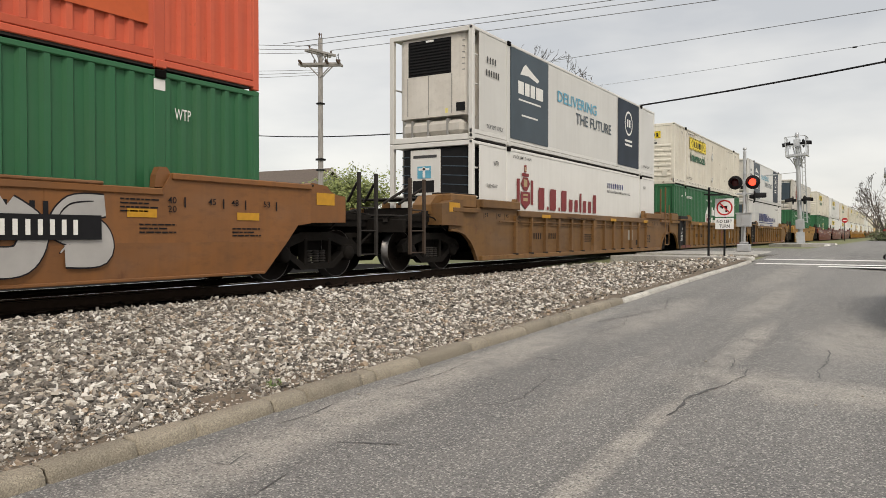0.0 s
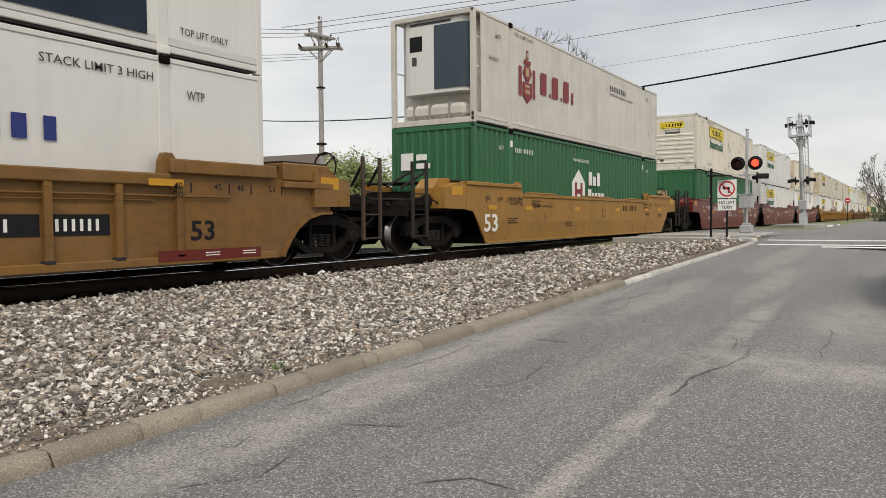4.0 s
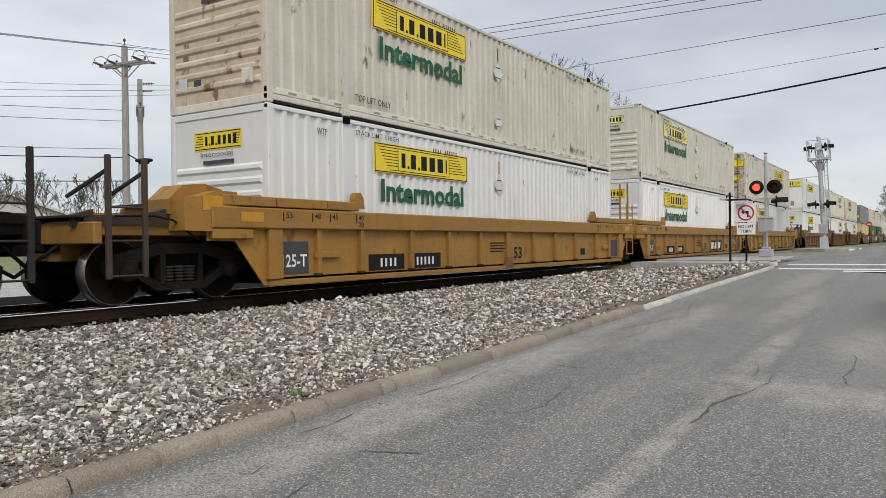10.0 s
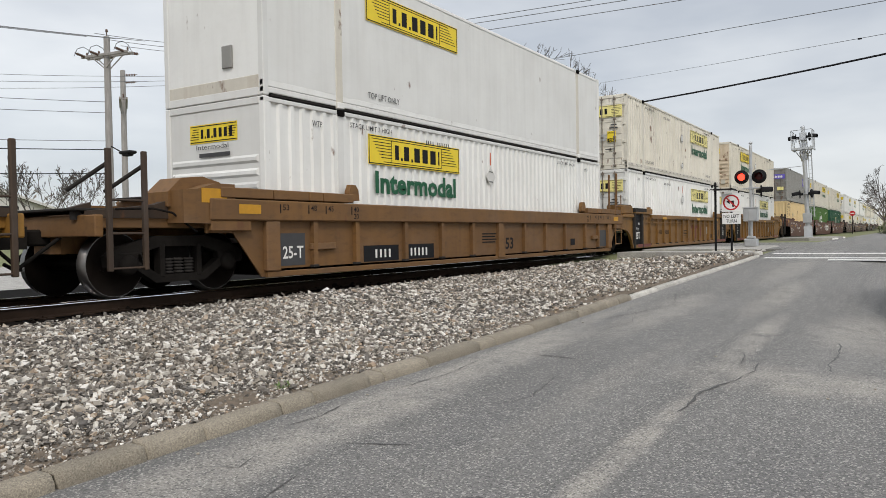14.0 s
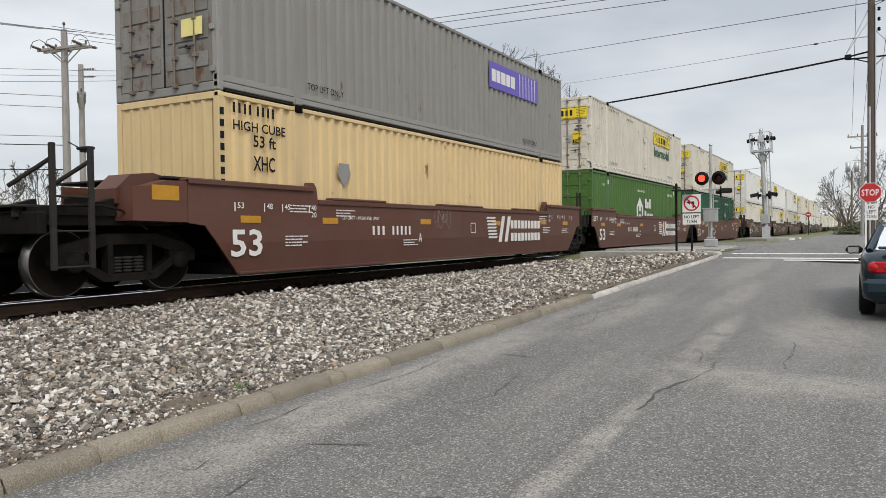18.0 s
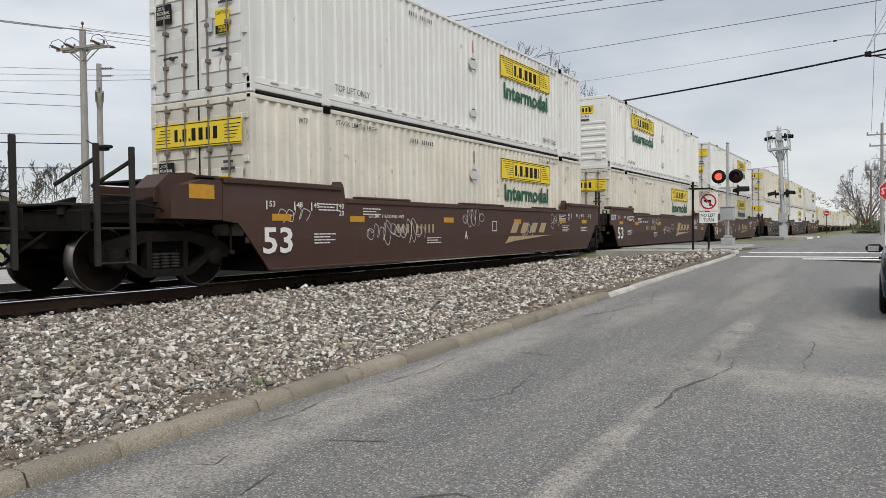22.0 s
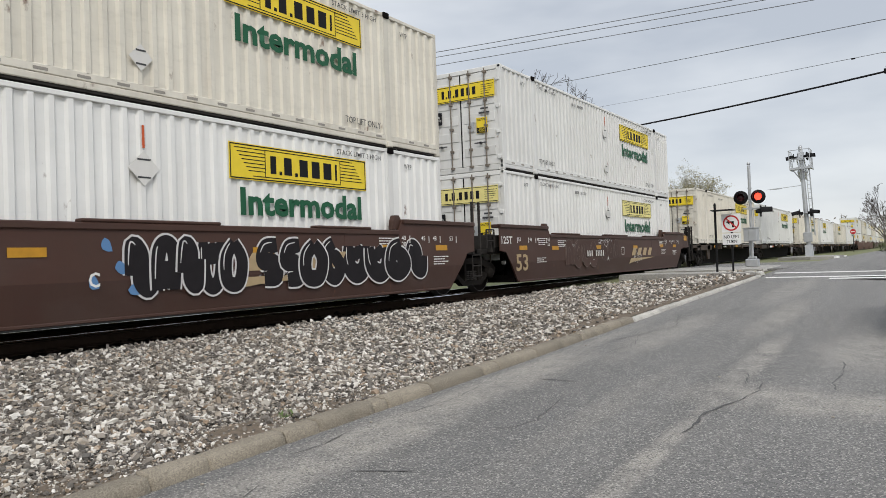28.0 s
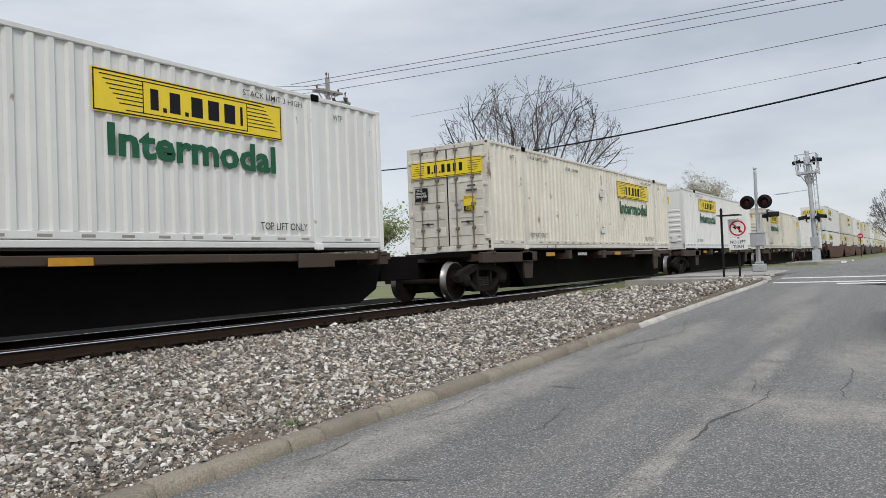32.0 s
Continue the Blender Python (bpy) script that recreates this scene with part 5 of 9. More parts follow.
        d.quad(x + 0.24, x + 0.42, 0.62, 1.62, y - 0.004).quad(x + 0.73, x + 0.91, 0.62, 1.62, y - 0.004).quad(x + 0.42, x + 0.73, 1.25, 1.4, y - 0.004)
        part("emblem_figure", d, "logo_crimson" if paint_name == "green" else "lime", root)
        block_row([(x + 1.5, x + 1.82), (x + 1.92, x + 2.20), (x + 2.30, x + 2.60)], 1.56, y, (0.46, 0.32, 0.46), "white_mark", root, "white block in place of a letter")
        block_row([(x + 1.42, x + 1.76), (x + 1.84, x + 2.0), (x + 2.08, x + 2.34), (x + 2.42, x + 2.66), (x + 2.74, x + 3.0)], 0.95, y, (0.48, 0.36, 0.36, 0.36, 0.36), "white_mark", root, "white block in place of a letter")
        letters("WARNING HIGH CUBE", x + 0.1, 2.30, y, 0.11, "white_mark", root, 1.4, 0.005)
        part("number_mark", bars((0.55, 0.6, 0.6, 0.6, -0.5, 0.6, 0.6, 0.6, 0.6, 0.6, 0.6), CL - 3.5 if rear else 2.3, 2.28, y, 0.15, 0.3), "white_mark", root)
        letters("53", 0.9, 0.75, y, 0.2, "white_mark", root, 0.34, 0.01)
        letters("53", CL - 1.3, 0.75, y, 0.2, "white_mark", root, 0.34, 0.01)
        letters("WTP", 1.3, 2.3, y, 0.12, "white_mark", root, 0.3, 0.006)
        letters("WTP", CL - 1.6, 2.3, y, 0.12, "white_mark", root, 0.3, 0.006)
        part("post_mark", Shape().quad(2.0, 2.14, 2.42, 2.6, y - 0.003).quad(CL - 2.12, CL - 1.98, 2.42, 2.6, y - 0.003), "white_mark", root)
        e = Shape()
        e.add([(-0.02, yy, zz) for yy, zz in ((0.95, 2.1), (0.78, 2.22), (0.6, 2.1), (0.6, 1.85), (0.78, 1.73), (0.95, 1.85))], [(0, 1, 2, 3, 4, 5)])
        part("end_emblem", Shape().box(-0.052, -0.047, 0.55, 0.95, 1.75, 2.2, 0.001), "white_mark", root, "white emblem on the end wall")
        part("end_word", Shape().box(-0.052, -0.047, 0.12, 0.46, 2.0, 2.16).box(-0.052, -0.047, 0.02, 0.46, 1.78, 1.92), "white_mark", root)
    elif logo.startswith("square"):
        x = 7.25
        part("logo_board", Shape().quad(x, x + 1.5, 0.9, 1.97, y), "logo_pale", root, "gold emblem board")
        part("logo_mark", Shape().quad(x + 0.10, x + 0.44, 1.02, 1.86, y - 0.004), "logo_navy", root)
        part("logo_mark", Shape().quad(x + 1.08, x + 1.40, 1.36, 1.86, y - 0.004), "logo_navy", root)
        part("logo_peak", Shape().prism([(x + 0.50, 1.0), (x + 0.62, 1.0), (x + 0.76, 1.45), (x + 0.90, 1.0), (x + 1.02, 1.0), (x + 0.92, 1.7), (x + 0.76, 1.36), (x + 0.60, 1.7)], y - 0.004, y), "logo_blue", root)
        letters("WARNING HIGH CUBE", x + 0.06, 2.46, y, 0.13, "white_mark", root, 1.65, 0.005)
        if logo.endswith("rear"):
            part("number_mark", bars((0.55, 0.6, 0.6, 0.6, -0.5, 0.6, 0.6, 0.6, 0.6, 0.6, 0.6), CL - 4.4, 2.3, y, 0.19, 0.4), "white_mark", root)
            tilted_square(root, CL - 4.3, 1.55, 0.3)
        else:
            tilted_square(root, 3.2, 1.55, 0.3)
        letters("53", CL - 1.5, 0.75, y, 0.24, "white_mark", root, 0.4, 0.012)
        letters("53", 0.9, 0.75, y, 0.2, "white_mark", root, 0.34, 0.01)
        letters("WTP", CL - 1.6, 2.3, y, 0.14, "white_mark", root, 0.34, 0.006)
        part("end_board", Shape().box(-0.06, -0.047, 0.2, 0.72, 1.4, 1.85), "logo_gold", root)
    elif logo == "orange":
        letters("53", CL - 1.25, 1.55, y, 0.3, "white_mark", root, 0.44, 0.014)
        part("word_mark", bars((0.6, 0.6), CL - 3.1, 2.2, y, 0.2), "white_mark", root)
        part("red_band", Shape().quad(2.2, CL - 2.2, 0.62, 0.95, y), "orange_mark", root, "darker red band along the side")
    elif logo == "green53":
        letters("53", CL - 1.2, 0.42, y, 0.24, "white_mark", root, 0.36, 0.012)
        letters("WTP", CL - 1.75, 2.2, y, 0.17, "white_mark", root, 0.3, 0.006)
        part("post_mark", Shape().quad(CL - 2.12, CL - 1.92, 2.6, 2.76, y - 0.003), "white_mark", root)
    elif logo == "slate":
        part("photo_board", Shape().quad(2.13, 4.72, 0.25, 2.79, y), "logo_dark", root, "slate-grey printed board")
        part("photo_board", Shape().quad(11.28, 13.87, 0.25, 2.79, y), "logo_night", root, "slate-grey printed board")
        d = Shape()
        d.prism([(2.75, 2.12), (3.3, 2.16), (3.9, 2.06), (4.05, 2.14), (3.55, 2.30), (3.1, 2.46), (2.95, 2.36)], y - 0.006, y - 0.002)
        u = 2.62
        for bw in (0.36, 0.3, 0.3, 0.5):
            d.quad(u, u + bw, 1.57, 1.93, y - 0.004)
            u += bw + 0.08
        d.quad(2.65, 4.15, 1.38, 1.43, y - 0.004).quad(2.85, 3.95, 0.95, 1.0, y - 0.004)
        d.quad(12.1, 13.0, 1.22, 1.3, y - 0.004).quad(12.1, 13.0, 1.06, 1.14, y - 0.004)
        part("logo_mark", d, "white_mark", root, "white mountain emblem and plain word blocks")
        ring = Shape()
        for i in range(20):
            a, b = 2 * math.pi * i / 20, 2 * math.pi * (i + 1) / 20
            cx, cz = 12.55, 1.95
            ring.add([(cx + r * math.cos(q), y - 0.005, cz + r * math.sin(q)) for q in (a, b) for r in (0.40, 0.48)], [(0, 1, 3, 2)])
        ring.quad(12.34, 12.50, 1.8, 2.1, y - 0.005).quad(12.60, 12.76, 1.8, 2.1, y - 0.005)
        part("round_emblem", ring, "white_mark", root)
        letters("DELIVERING", 5.45, 1.76, y, 0.36, "logo_blue", root, 3.5, 0.012)
        letters("THE FUTURE", 7.0, 1.26, y, 0.36, "logo_dark", root, 3.5, 0.012)
        part("number_mark", bars((0.6, 0.6, 0.6, 0.6), 0.75, 2.06, y, 0.19), "grey_mark", root)
        part("number_mark", bars((0.6, 0.6, 0.6, 0.6, 0.6, 0.6), 0.7, 1.72, y, 0.19, 0.2), "grey_mark", root)
        letters("TOP LIFT ONLY", 0.75, 0.36, y, 0.11, "grey_mark", root, 0.95, 0.004)
        letters("TOP LIFT ONLY", CL - 1.7, 0.36, y, 0.11, "grey_mark", root, 0.95, 0.004)
    elif logo.startswith("crest"):
        short = logo.endswith("short")
        x, z0, k = 2.56, (0.84 if short else 1.2), (1.5 if short else 1.28) / 2.15
        up = lambda z: z0 + (z - 0.45) * k
        s = Shape()
        s.prism([(x + 0.25, up(1.7)), (x + 0.45, up(1.35)), (x + 0.65, up(1.35)), (x + 0.85, up(1.7)), (x + 0.7, up(2.0)), (x + 0.4, up(2.0))], y - 0.003, y)
        s.quad(x + 0.33, x + 0.77, up(2.04), up(2.2), y - 0.003).quad(x + 0.48, x + 0.62, up(2.25), up(2.6), y - 0.003)
        s.prism([(x + 0.24, up(0.75)), (x + 0.55, up(0.45)), (x + 0.86, up(0.75)), (x + 0.86, up(1.3)), (x + 0.24, up(1.3))], y - 0.003, y)
        s.quad(x, x + 0.17, up(0.7), up(1.9), y - 0.003).quad(x + 0.92, x + 1.08, up(0.7), up(1.9), y - 0.003)
        part("crest", s, "logo_crimson", root, "dark crimson crest emblem")
        t = Shape().quad(x + 0.4, x + 0.7, up(0.85), up(1.0), y - 0.006).quad(x + 0.4, x + 0.7, up(1.1), up(1.2), y - 0.006).quad(x + 0.44, x + 0.66, up(1.55), up(1.9), y - 0.006).quad(x + 0.5, x + 0.6, up(2.3), up(2.5), y - 0.006)
        part("crest_fill", t, "logo_gold", root)
        u = 4.02
        for bw, bh in ((0.55, 0.68), (-0.1, 0.1), (0.6, 0.68), (-0.1, 0.1), (0.55, 0.68)) + (((0.22, 0.4),) if short else ((0.38, 0.42), (0.36, 0.42), (0.2, 0.66), (0.38, 0.42), (0.38, 0.42), (0.40, 0.66))):
            if bw > 0:
                k = bw * 0.78
                part("letter_block", Shape().prism([(u, 1.22), (u + k * 0.9, 1.22), (u + k, 1.30), (u + k, 1.20 + bh), (u + k * 0.1, 1.20 + bh), (u, 1.12 + bh)], y - 0.003, y), "logo_crimson", root, "dark crimson block in place of a letter")
                u += bw + 0.10
            else:
                part("letter_block", Shape().quad(u - 0.02, u + 0.1, 1.22, 1.33, y - 0.003), "logo_crimson", root)
                u += 0.20
        part("word_mark", bars((0.75,) * 9, 10.1, 2.18, y, 0.22, 0.4), "logo_navy" if not short else "grey_mark", root)
        letters("REFRIGERATED INTERMODAL NETWORK", 10.1, 2.02, y, 0.09, "grey_mark", root, 2.7, 0.003)
        letters("STACK LIMIT 3 HIGH", 2.3, 2.62, y, 0.09, "grey_mark", root, 1.2, 0.004)
        letters("TARE WEIGHT", 0.75, 1.72, y, 0.09, "grey_mark", root, 0.62, 0.004)
        letters("WTP", 1.15, 2.30, y, 0.14, "grey_mark", root, 0.3, 0.006)
        letters("WTP", CL - 1.6, 2.35, y, 0.14, "grey_mark", root, 0.34, 0.006)
    elif logo == "navy":
        u = 4.6
        for bw in (0.55, 0.42, 0.3, 0.55, 0.55, 0.5, 0.5):
            part("letter_block", Shape().prism([(u, 1.5), (u + bw * 0.72, 1.5), (u + bw * 0.92, 2.08), (u + bw * 0.2, 2.08)], y - 0.003, y), "logo_navy", root, "navy blue block in place of a letter")
            u += bw + 0.07
        for bw, bh in ((0.3, 0.4), (0.3, 0.58), (0.12, 0.55), (0.34, 0.42), (0.34, 0.42), (0.3, 0.4), (0.2, 0.4), (0.3, 0.4), (-0.2, 0), (0.12, 0.55), (0.32, 0.4), (0.28, 0.4)):
            if bw > 0:
                part("letter_block", Shape().quad(u, u + bw * 0.6, 1.5, 1.5 + bh * 0.78, y - 0.003), "logo_navy", root)
            u += abs(bw) + 0.09
        part("underline", Shape().quad(4.6, 11.3, 1.36, 1.42, y - 0.003), "logo_navy", root)
        for cx in (5.4, 6.3, 10.0, 10.7):
            part("round_emblem", Shape().prism([(cx + 0.36 * math.cos(a), 0.95 + 0.34 * math.sin(a)) for a in [i * math.pi / 8 for i in range(9)]], y - 0.003, y), "logo_navy", root, "navy blue half-hidden round emblem")
        letters("STACK LIMIT 3 HIGH", CL - 3.9, 2.5, y, 0.12, "grey_mark", root, 1.7, 0.004)
        letters("WTP", CL - 1.6, 2.3, y, 0.14, "grey_mark", root, 0.34, 0.006)
    elif logo == "violet":
        part("logo_board", Shape().quad(10.35, 13.95, 1.73, 2.48, y), "logo_purple", root, "violet-blue sign board")
        u, s = 10.5, Shape()
        for bw in (0.26, 0.26, 0.3, 0.28, 0.28):
            s.quad(u, u + bw, 1.93, 2.28, y - 0.004)
            u += bw + 0.06
        for i in range(6):
            s.quad(u + 0.3 + i * 0.24, u + 0.34 + i * 0.24, 1.76, 2.45, y - 0.004)
        part("logo_mark", s, "white_mark", root)
        letters("TOP LIFT ONLY", 2.3, 0.36, y, 0.13, "black_mark", root, 1.15, 0.005)
        letters("TOP LIFT ONLY", CL - 3.45, 0.36, y, 0.13, "black_mark", root, 1.15, 0.005)
        part("end_board", Shape().box(-0.052, -0.047, -1.12, 1.12, 1.95, 2.35), "logo_purple", root, "violet-blue sign board on the doors")
        d = Shape()
        for i, yy in enumerate((1.0, 0.78, 0.56, 0.34, -0.1, -0.32, -0.54, -0.76)):
            d.box(-0.058, -0.053, yy - 0.16, yy, 2.05, 2.22)
        part("end_mark", d, "white_mark", root)
        part("warning_label", Shape().box(-0.052, -0.047, -1.0, -0.5, 0.95, 1.25), "logo_pale", root)
    elif logo == "buff":
        letters("53", CL - 0.9, 0.5, y, 0.2, "grey_mark", root, 0.34, 0.01)
        part("number_mark", bars((0.5,) * 4 + (-0.15,) + (0.5,) * 4, 0.30, 2.56, y, 0.20, 0.3), "black_mark", root, "plain bars in place of the number")
        letters("HIGH CUBE", 0.32, 2.28, y, 0.17, "black_mark", root, 1.32, 0.014)
        letters("53 ft", 0.80, 2.02, y, 0.21, "black_mark", root, 0.58, 0.014)
        letters("XHC", 0.79, 1.60, y, 0.27, "black_mark", root, 0.56, 0.014)
        s = Shape()
        for k in range(8):
            s.quad(0.02, 0.11, 2.50 - 0.20 * k, 2.62 - 0.20 * k, y - 0.003)
        part("number_mark", s, "black_mark", root, "column of plain bars down the corner post")
        part("placard_holder", Shape().prism([(3.2, 1.70), (3.42, 1.42), (3.64, 1.70), (3.58, 1.92), (3.26, 1.92)], y - 0.006, y), "grey", root, "grey metal placard holder")
    TRAIN.append((root, s_front, z_floor))
    return root


# ---- freight cars ----
def prism_both(s, outline, y_out, y_in):
    """The same side sheet on both sides of a car."""
    s.prism(outline, y_out, y_in)
    s.prism(outline, -y_in, -y_out)
    return s


ZT, ZL, ZE = 1.47, 0.18, 1.70    # top chord, bottom sill and raised ends of a well


def well_outline():
    """Upper, upright part of a smooth side."""
    return [(-0.95, 1.02), (-0.62, 0.98), (-0.362, 0.70), (CL + 0.362, 0.70), (CL + 0.62, 0.98), (CL + 0.95, 1.02), (CL + 0.95, ZE), (CL - 2.05, ZE), (CL - 2.2, ZT), (2.2, ZT), (2.05, ZE), (-0.95, ZE)]


ARCH = [(-1.48, 0.90), (-1.15, 0.89), (-0.85, 0.82), (-0.58, 0.66), (-0.38, 0.45), (-0.25, 0.26), (-0.20, ZL - 0.02)]


def ribbed_outline():
    """A ribbed side with its rounded wheel openings."""
    far = [(CL - x, z) for x, z in reversed(ARCH)]
    return ARCH + far + [(CL + 1.48, 1.50), (CL + 0.1, 1.50), (CL + 0.05, ZE), (CL - 2.05, ZE), (CL - 2.2, ZT), (2.2, ZT), (2.05, ZE), (-0.05, ZE), (-0.1, 1.50), (-1.48, 1.50)]


TAN_ARCH = [(-1.48, 0.90), (-0.93, 0.89), (-0.33, ZL - 0.02)]


def tan_outline():
    return TAN_ARCH + [(CL - x, z) for x, z in reversed(TAN_ARCH)] + [(CL + 1.48, 1.42), (-1.48, 1.42)]


def arch_lip(x_sign):
    """The flange round a wheel opening."""
    s = Shape()
    pts = ARCH if x_sign > 0 else [(CL - x, z) for x, z in ARCH]
    for (xa, za), (xb, zb) in zip(pts, pts[1:]):
        d = math.hypot(xb - xa, zb - za)
        ox, oz = (zb - za) / d * 0.055, -(xb - xa) / d * 0.055
        q = [(xa, za), (xb, zb), (xb - ox * x_sign, zb - oz * x_sign), (xa - ox * x_sign, za - oz * x_sign)]
        s.prism(q if x_sign > 0 else q[::-1], -1.565, -1.50)
    return s


def well_pieces(ribbed, deep=False):
    """The pieces of a well's sides: name, mesh."""
    if not ribbed:
        low = [(-0.362, 0.70), (0.12, ZL), (CL - 0.12, ZL), (CL + 0.362, 0.70)]

        def lower():
            s = Shape()
            v = [(x, -1.594 + (0.045 if z < 0.5 else 0.0), z) for x, z in low] + [(x, -1.55 + (0.045 if z < 0.5 else 0.0), z) for x, z in low]
            return s.add(v, [(0, 1, 2, 3), (7, 6, 5, 4), (0, 4, 5, 1), (1, 5, 6, 2), (2, 6, 7, 3), (3, 7, 4, 0)])
        y = -1.594
        out = [("side_sheet", stored("side_sheet", lambda: Shape().prism(well_outline(), y, y + 0.03))), ("lower_sheet", stored("lower_sheet", lower)),
               ("side_sheet", stored("far_sheet", lambda: Shape().prism(well_outline(), 1.53, 1.56)))]
        out.append(("top_chord", stored("slim_chord", lambda: Shape().box(2.2, CL - 2.2, -1.625, -1.42, ZT - 0.09, ZT + 0.012, 0.015))))
        out.append(("bottom_sill", stored("slim_sill", lambda: Shape().box(0.15, CL - 0.15, -1.575, -1.48, ZL - 0.018, ZL + 0.03, 0.01))))
        for x in (-0.95, CL - 2.05):
            out.append(("end_cap", stored(("slim_cap", x), lambda: Shape().box(x, x + 3.0, -1.64, -1.34, ZE - 0.08, ZE + 0.015, 0.015))))
        return out
    y = -1.50
    out = [("side_sheet", stored("ribbed_sheet", lambda: Shape().prism(ribbed_outline(), y, y + 0.03))),
           ("side_sheet", stored("ribbed_far_sheet", lambda: Shape().prism(ribbed_outline(), -y - 0.03, -y)))]
    if deep:
        out[:2] = [("side_sheet", stored("tan_sheet", lambda: Shape().prism(tan_outline(), y, y + 0.03))), ("side_sheet", stored("tan_far_sheet", lambda: Shape().prism(tan_outline(), -y - 0.03, -y)))]
        out.append(("top_chord", stored("tan_chord", lambda: Shape().box(-1.47, CL + 1.47, -1.62, -1.44, 1.09, 1.43, 0.02))))
        out.append(("bottom_sill", stored("tan_sill", lambda: Shape().box(-0.25, CL + 0.25, -1.57, -1.47, ZL - 0.04, ZL + 0.06, 0.012))))
        for x0, x1 in ((-1.25, -0.13), (-0.11, 0.74), (0.76, 1.12), (1.14, 2.0)):
            for xa in (x0, CL - x1):
                out.append(("end_cap", stored(("tan_cap", x1 - x0), lambda: Shape().box(0.0, x1 - x0, -1.61, -1.30, 1.45, 1.61, 0.012)), xa))
        for xa in (-0.29, CL - 0.03):
            out.append(("end_post", stored("tan_post", lambda: Shape().box(0.0, 0.32, -1.60, -1.49, 0.25, 1.085, 0.015)), xa))
        for xa in (0.84, CL - 1.5):
            out.append(("tool_ledge", stored("tool_ledge", lambda: Shape().box(0.0, 0.66, -1.575, -1.49, 0.58, 0.70, 0.012)), xa))
        for xa in (-1.44, CL + 0.62):
            out.append(("corner_box", stored("corner_box", lambda: Shape().box(0.0, 0.82, -1.60, -1.46, 0.92, 1.085, 0.02)), xa))
        return out
    out.append(("top_chord", stored("deep_chord", lambda: Shape().box(2.15, CL - 2.15, -1.60, -1.44, ZT - 0.16, ZT + 0.02, 0.02))))
    out.append(("bottom_sill", stored("deep_sill", lambda: Shape().box(0.0, CL, -1.59, -1.47, ZL - 0.02, ZL + 0.10, 0.012))))
    out.append(("air_pipe", stored("air_pipe", lambda: Shape().rod((1.0, -1.545, 1.17), (CL - 1.0, -1.545, 1.17), 0.017, n=6).rod((2.4, -1.535, 1.10), (CL - 2.4, -1.535, 1.10), 0.010, n=5))))
    for x in (0.0, CL - 2.15):
        out.append(("end_cap", stored(("deep_cap", x), lambda: Shape().box(x, x + 2.15, -1.61, -1.36, ZE - 0.20, ZE + 0.015, 0.02))))
    for x in (-1.44, CL + 0.22):
        out.append(("end_box", stored(("end_box", x), lambda: Shape().box(x, x + 1.22, -1.55, -0.95, 1.48, 1.80, 0.03))))
    for x in (-1.46, CL + 0.18):
        out.append(("end_ledge", stored(("end_ledge", x), lambda: Shape().box(x, x + 1.28, -1.60, -1.47, 1.36, 1.47, 0.012))))
    for sg in (1, -1):
        out.append(("arch_flange", stored(("arch_flange", sg), lambda: arch_lip(sg))))
    return out


def well_floor():
    s = Shape()
    s.box(0.1, CL - 0.1, -1.5, 1.5, ZL - 0.02, ZL + 0.10)
    s.box(-0.9, 0.05, -1.45, 1.45, 0.98, 1.12)
    s.box(CL - 0.05, CL + 0.9, -1.45, 1.45, 0.98, 1.12)
    s.box(0.0, 0.08, -1.47, 1.47, ZL, 1.05)
    s.box(CL - 0.08, CL, -1.47, 1.47, ZL, 1.05)
    return s


def rib_piece(w=0.055):
    return Shape().prism([(-w, 0.27), (w, 0.27), (w, 1.34), (-w, 1.34)], -1.585, -1.49)


def rib_foot():
    return Shape().box(-0.075, 0.075, -1.598, -1.49, 0.265, 0.315, 0.01)


def end_deck():
    """Platform outside the truck towards the coupler, built for the leading end."""
    s = Shape()
    s.box(-3.2, -0.05, -1.20, 1.20, 0.98, 1.14, 0.01)
    s.box(-3.25, -3.12, -1.40, 1.40, 0.86, 1.16, 0.015)
    s.box(-3.1, -0.05, -0.35, 0.35, 0.62, 1.0)
    s.box(-1.0, -0.05, -1.42, 1.42, 1.0, 1.5, 0.02)
    return s


def ladder_post():
    return Shape().box(-0.038, 0.038, -1.50, -1.43, 0.38, 2.06, 0.012)


def bent_rod(points, r):
    s = Shape()
    for p, q in zip(points, points[1:]):
        s.rod(p, q, r, n=6)
    return s


def mid_deck():
    s = Shape()
    s.box(-1.68, -0.05, -1.25, 1.25, 0.95, 1.08, 0.01)
    s.box(-1.66, -0.05, -0.4, 0.4, 0.55, 1.0)
    s.box(-1.05, -0.05, -1.40, 1.40, 0.98, 1.44, 0.02)
    return s


def coupler_shape():
    s = Shape()
    s.box(-3.5, -3.1, -0.11, 0.11, 0.74, 0.98, 0.03)
    s.prism_z([(-3.72, -0.16), (-3.5, -0.2), (-3.42, 0.12), (-3.52, 0.2), (-3.7, 0.14), (-3.64, 0.0)], 0.70, 1.02)
    s.rod((-3.2, -0.5, 0.86), (-3.75, -0.35, 0.42), 0.028).rod((-3.75, -0.35, 0.42), (-3.8, -0.15, 0.5), 0.028)
    return s


def ladder_shape():
    """A side ladder at the corner of a car: rails from the foot to the deck, rungs, and a grab rail above."""
    s = Shape()
    for x in (0.0, 0.42):
        s.rod((x, -1.5, 0.38), (x, -1.5, 1.12), 0.02, n=6)
    for z in (0.40, 0.66, 0.92):
        s.rod((0.0, -1.5, z), (0.42, -1.5, z), 0.018, n=6)
    return s


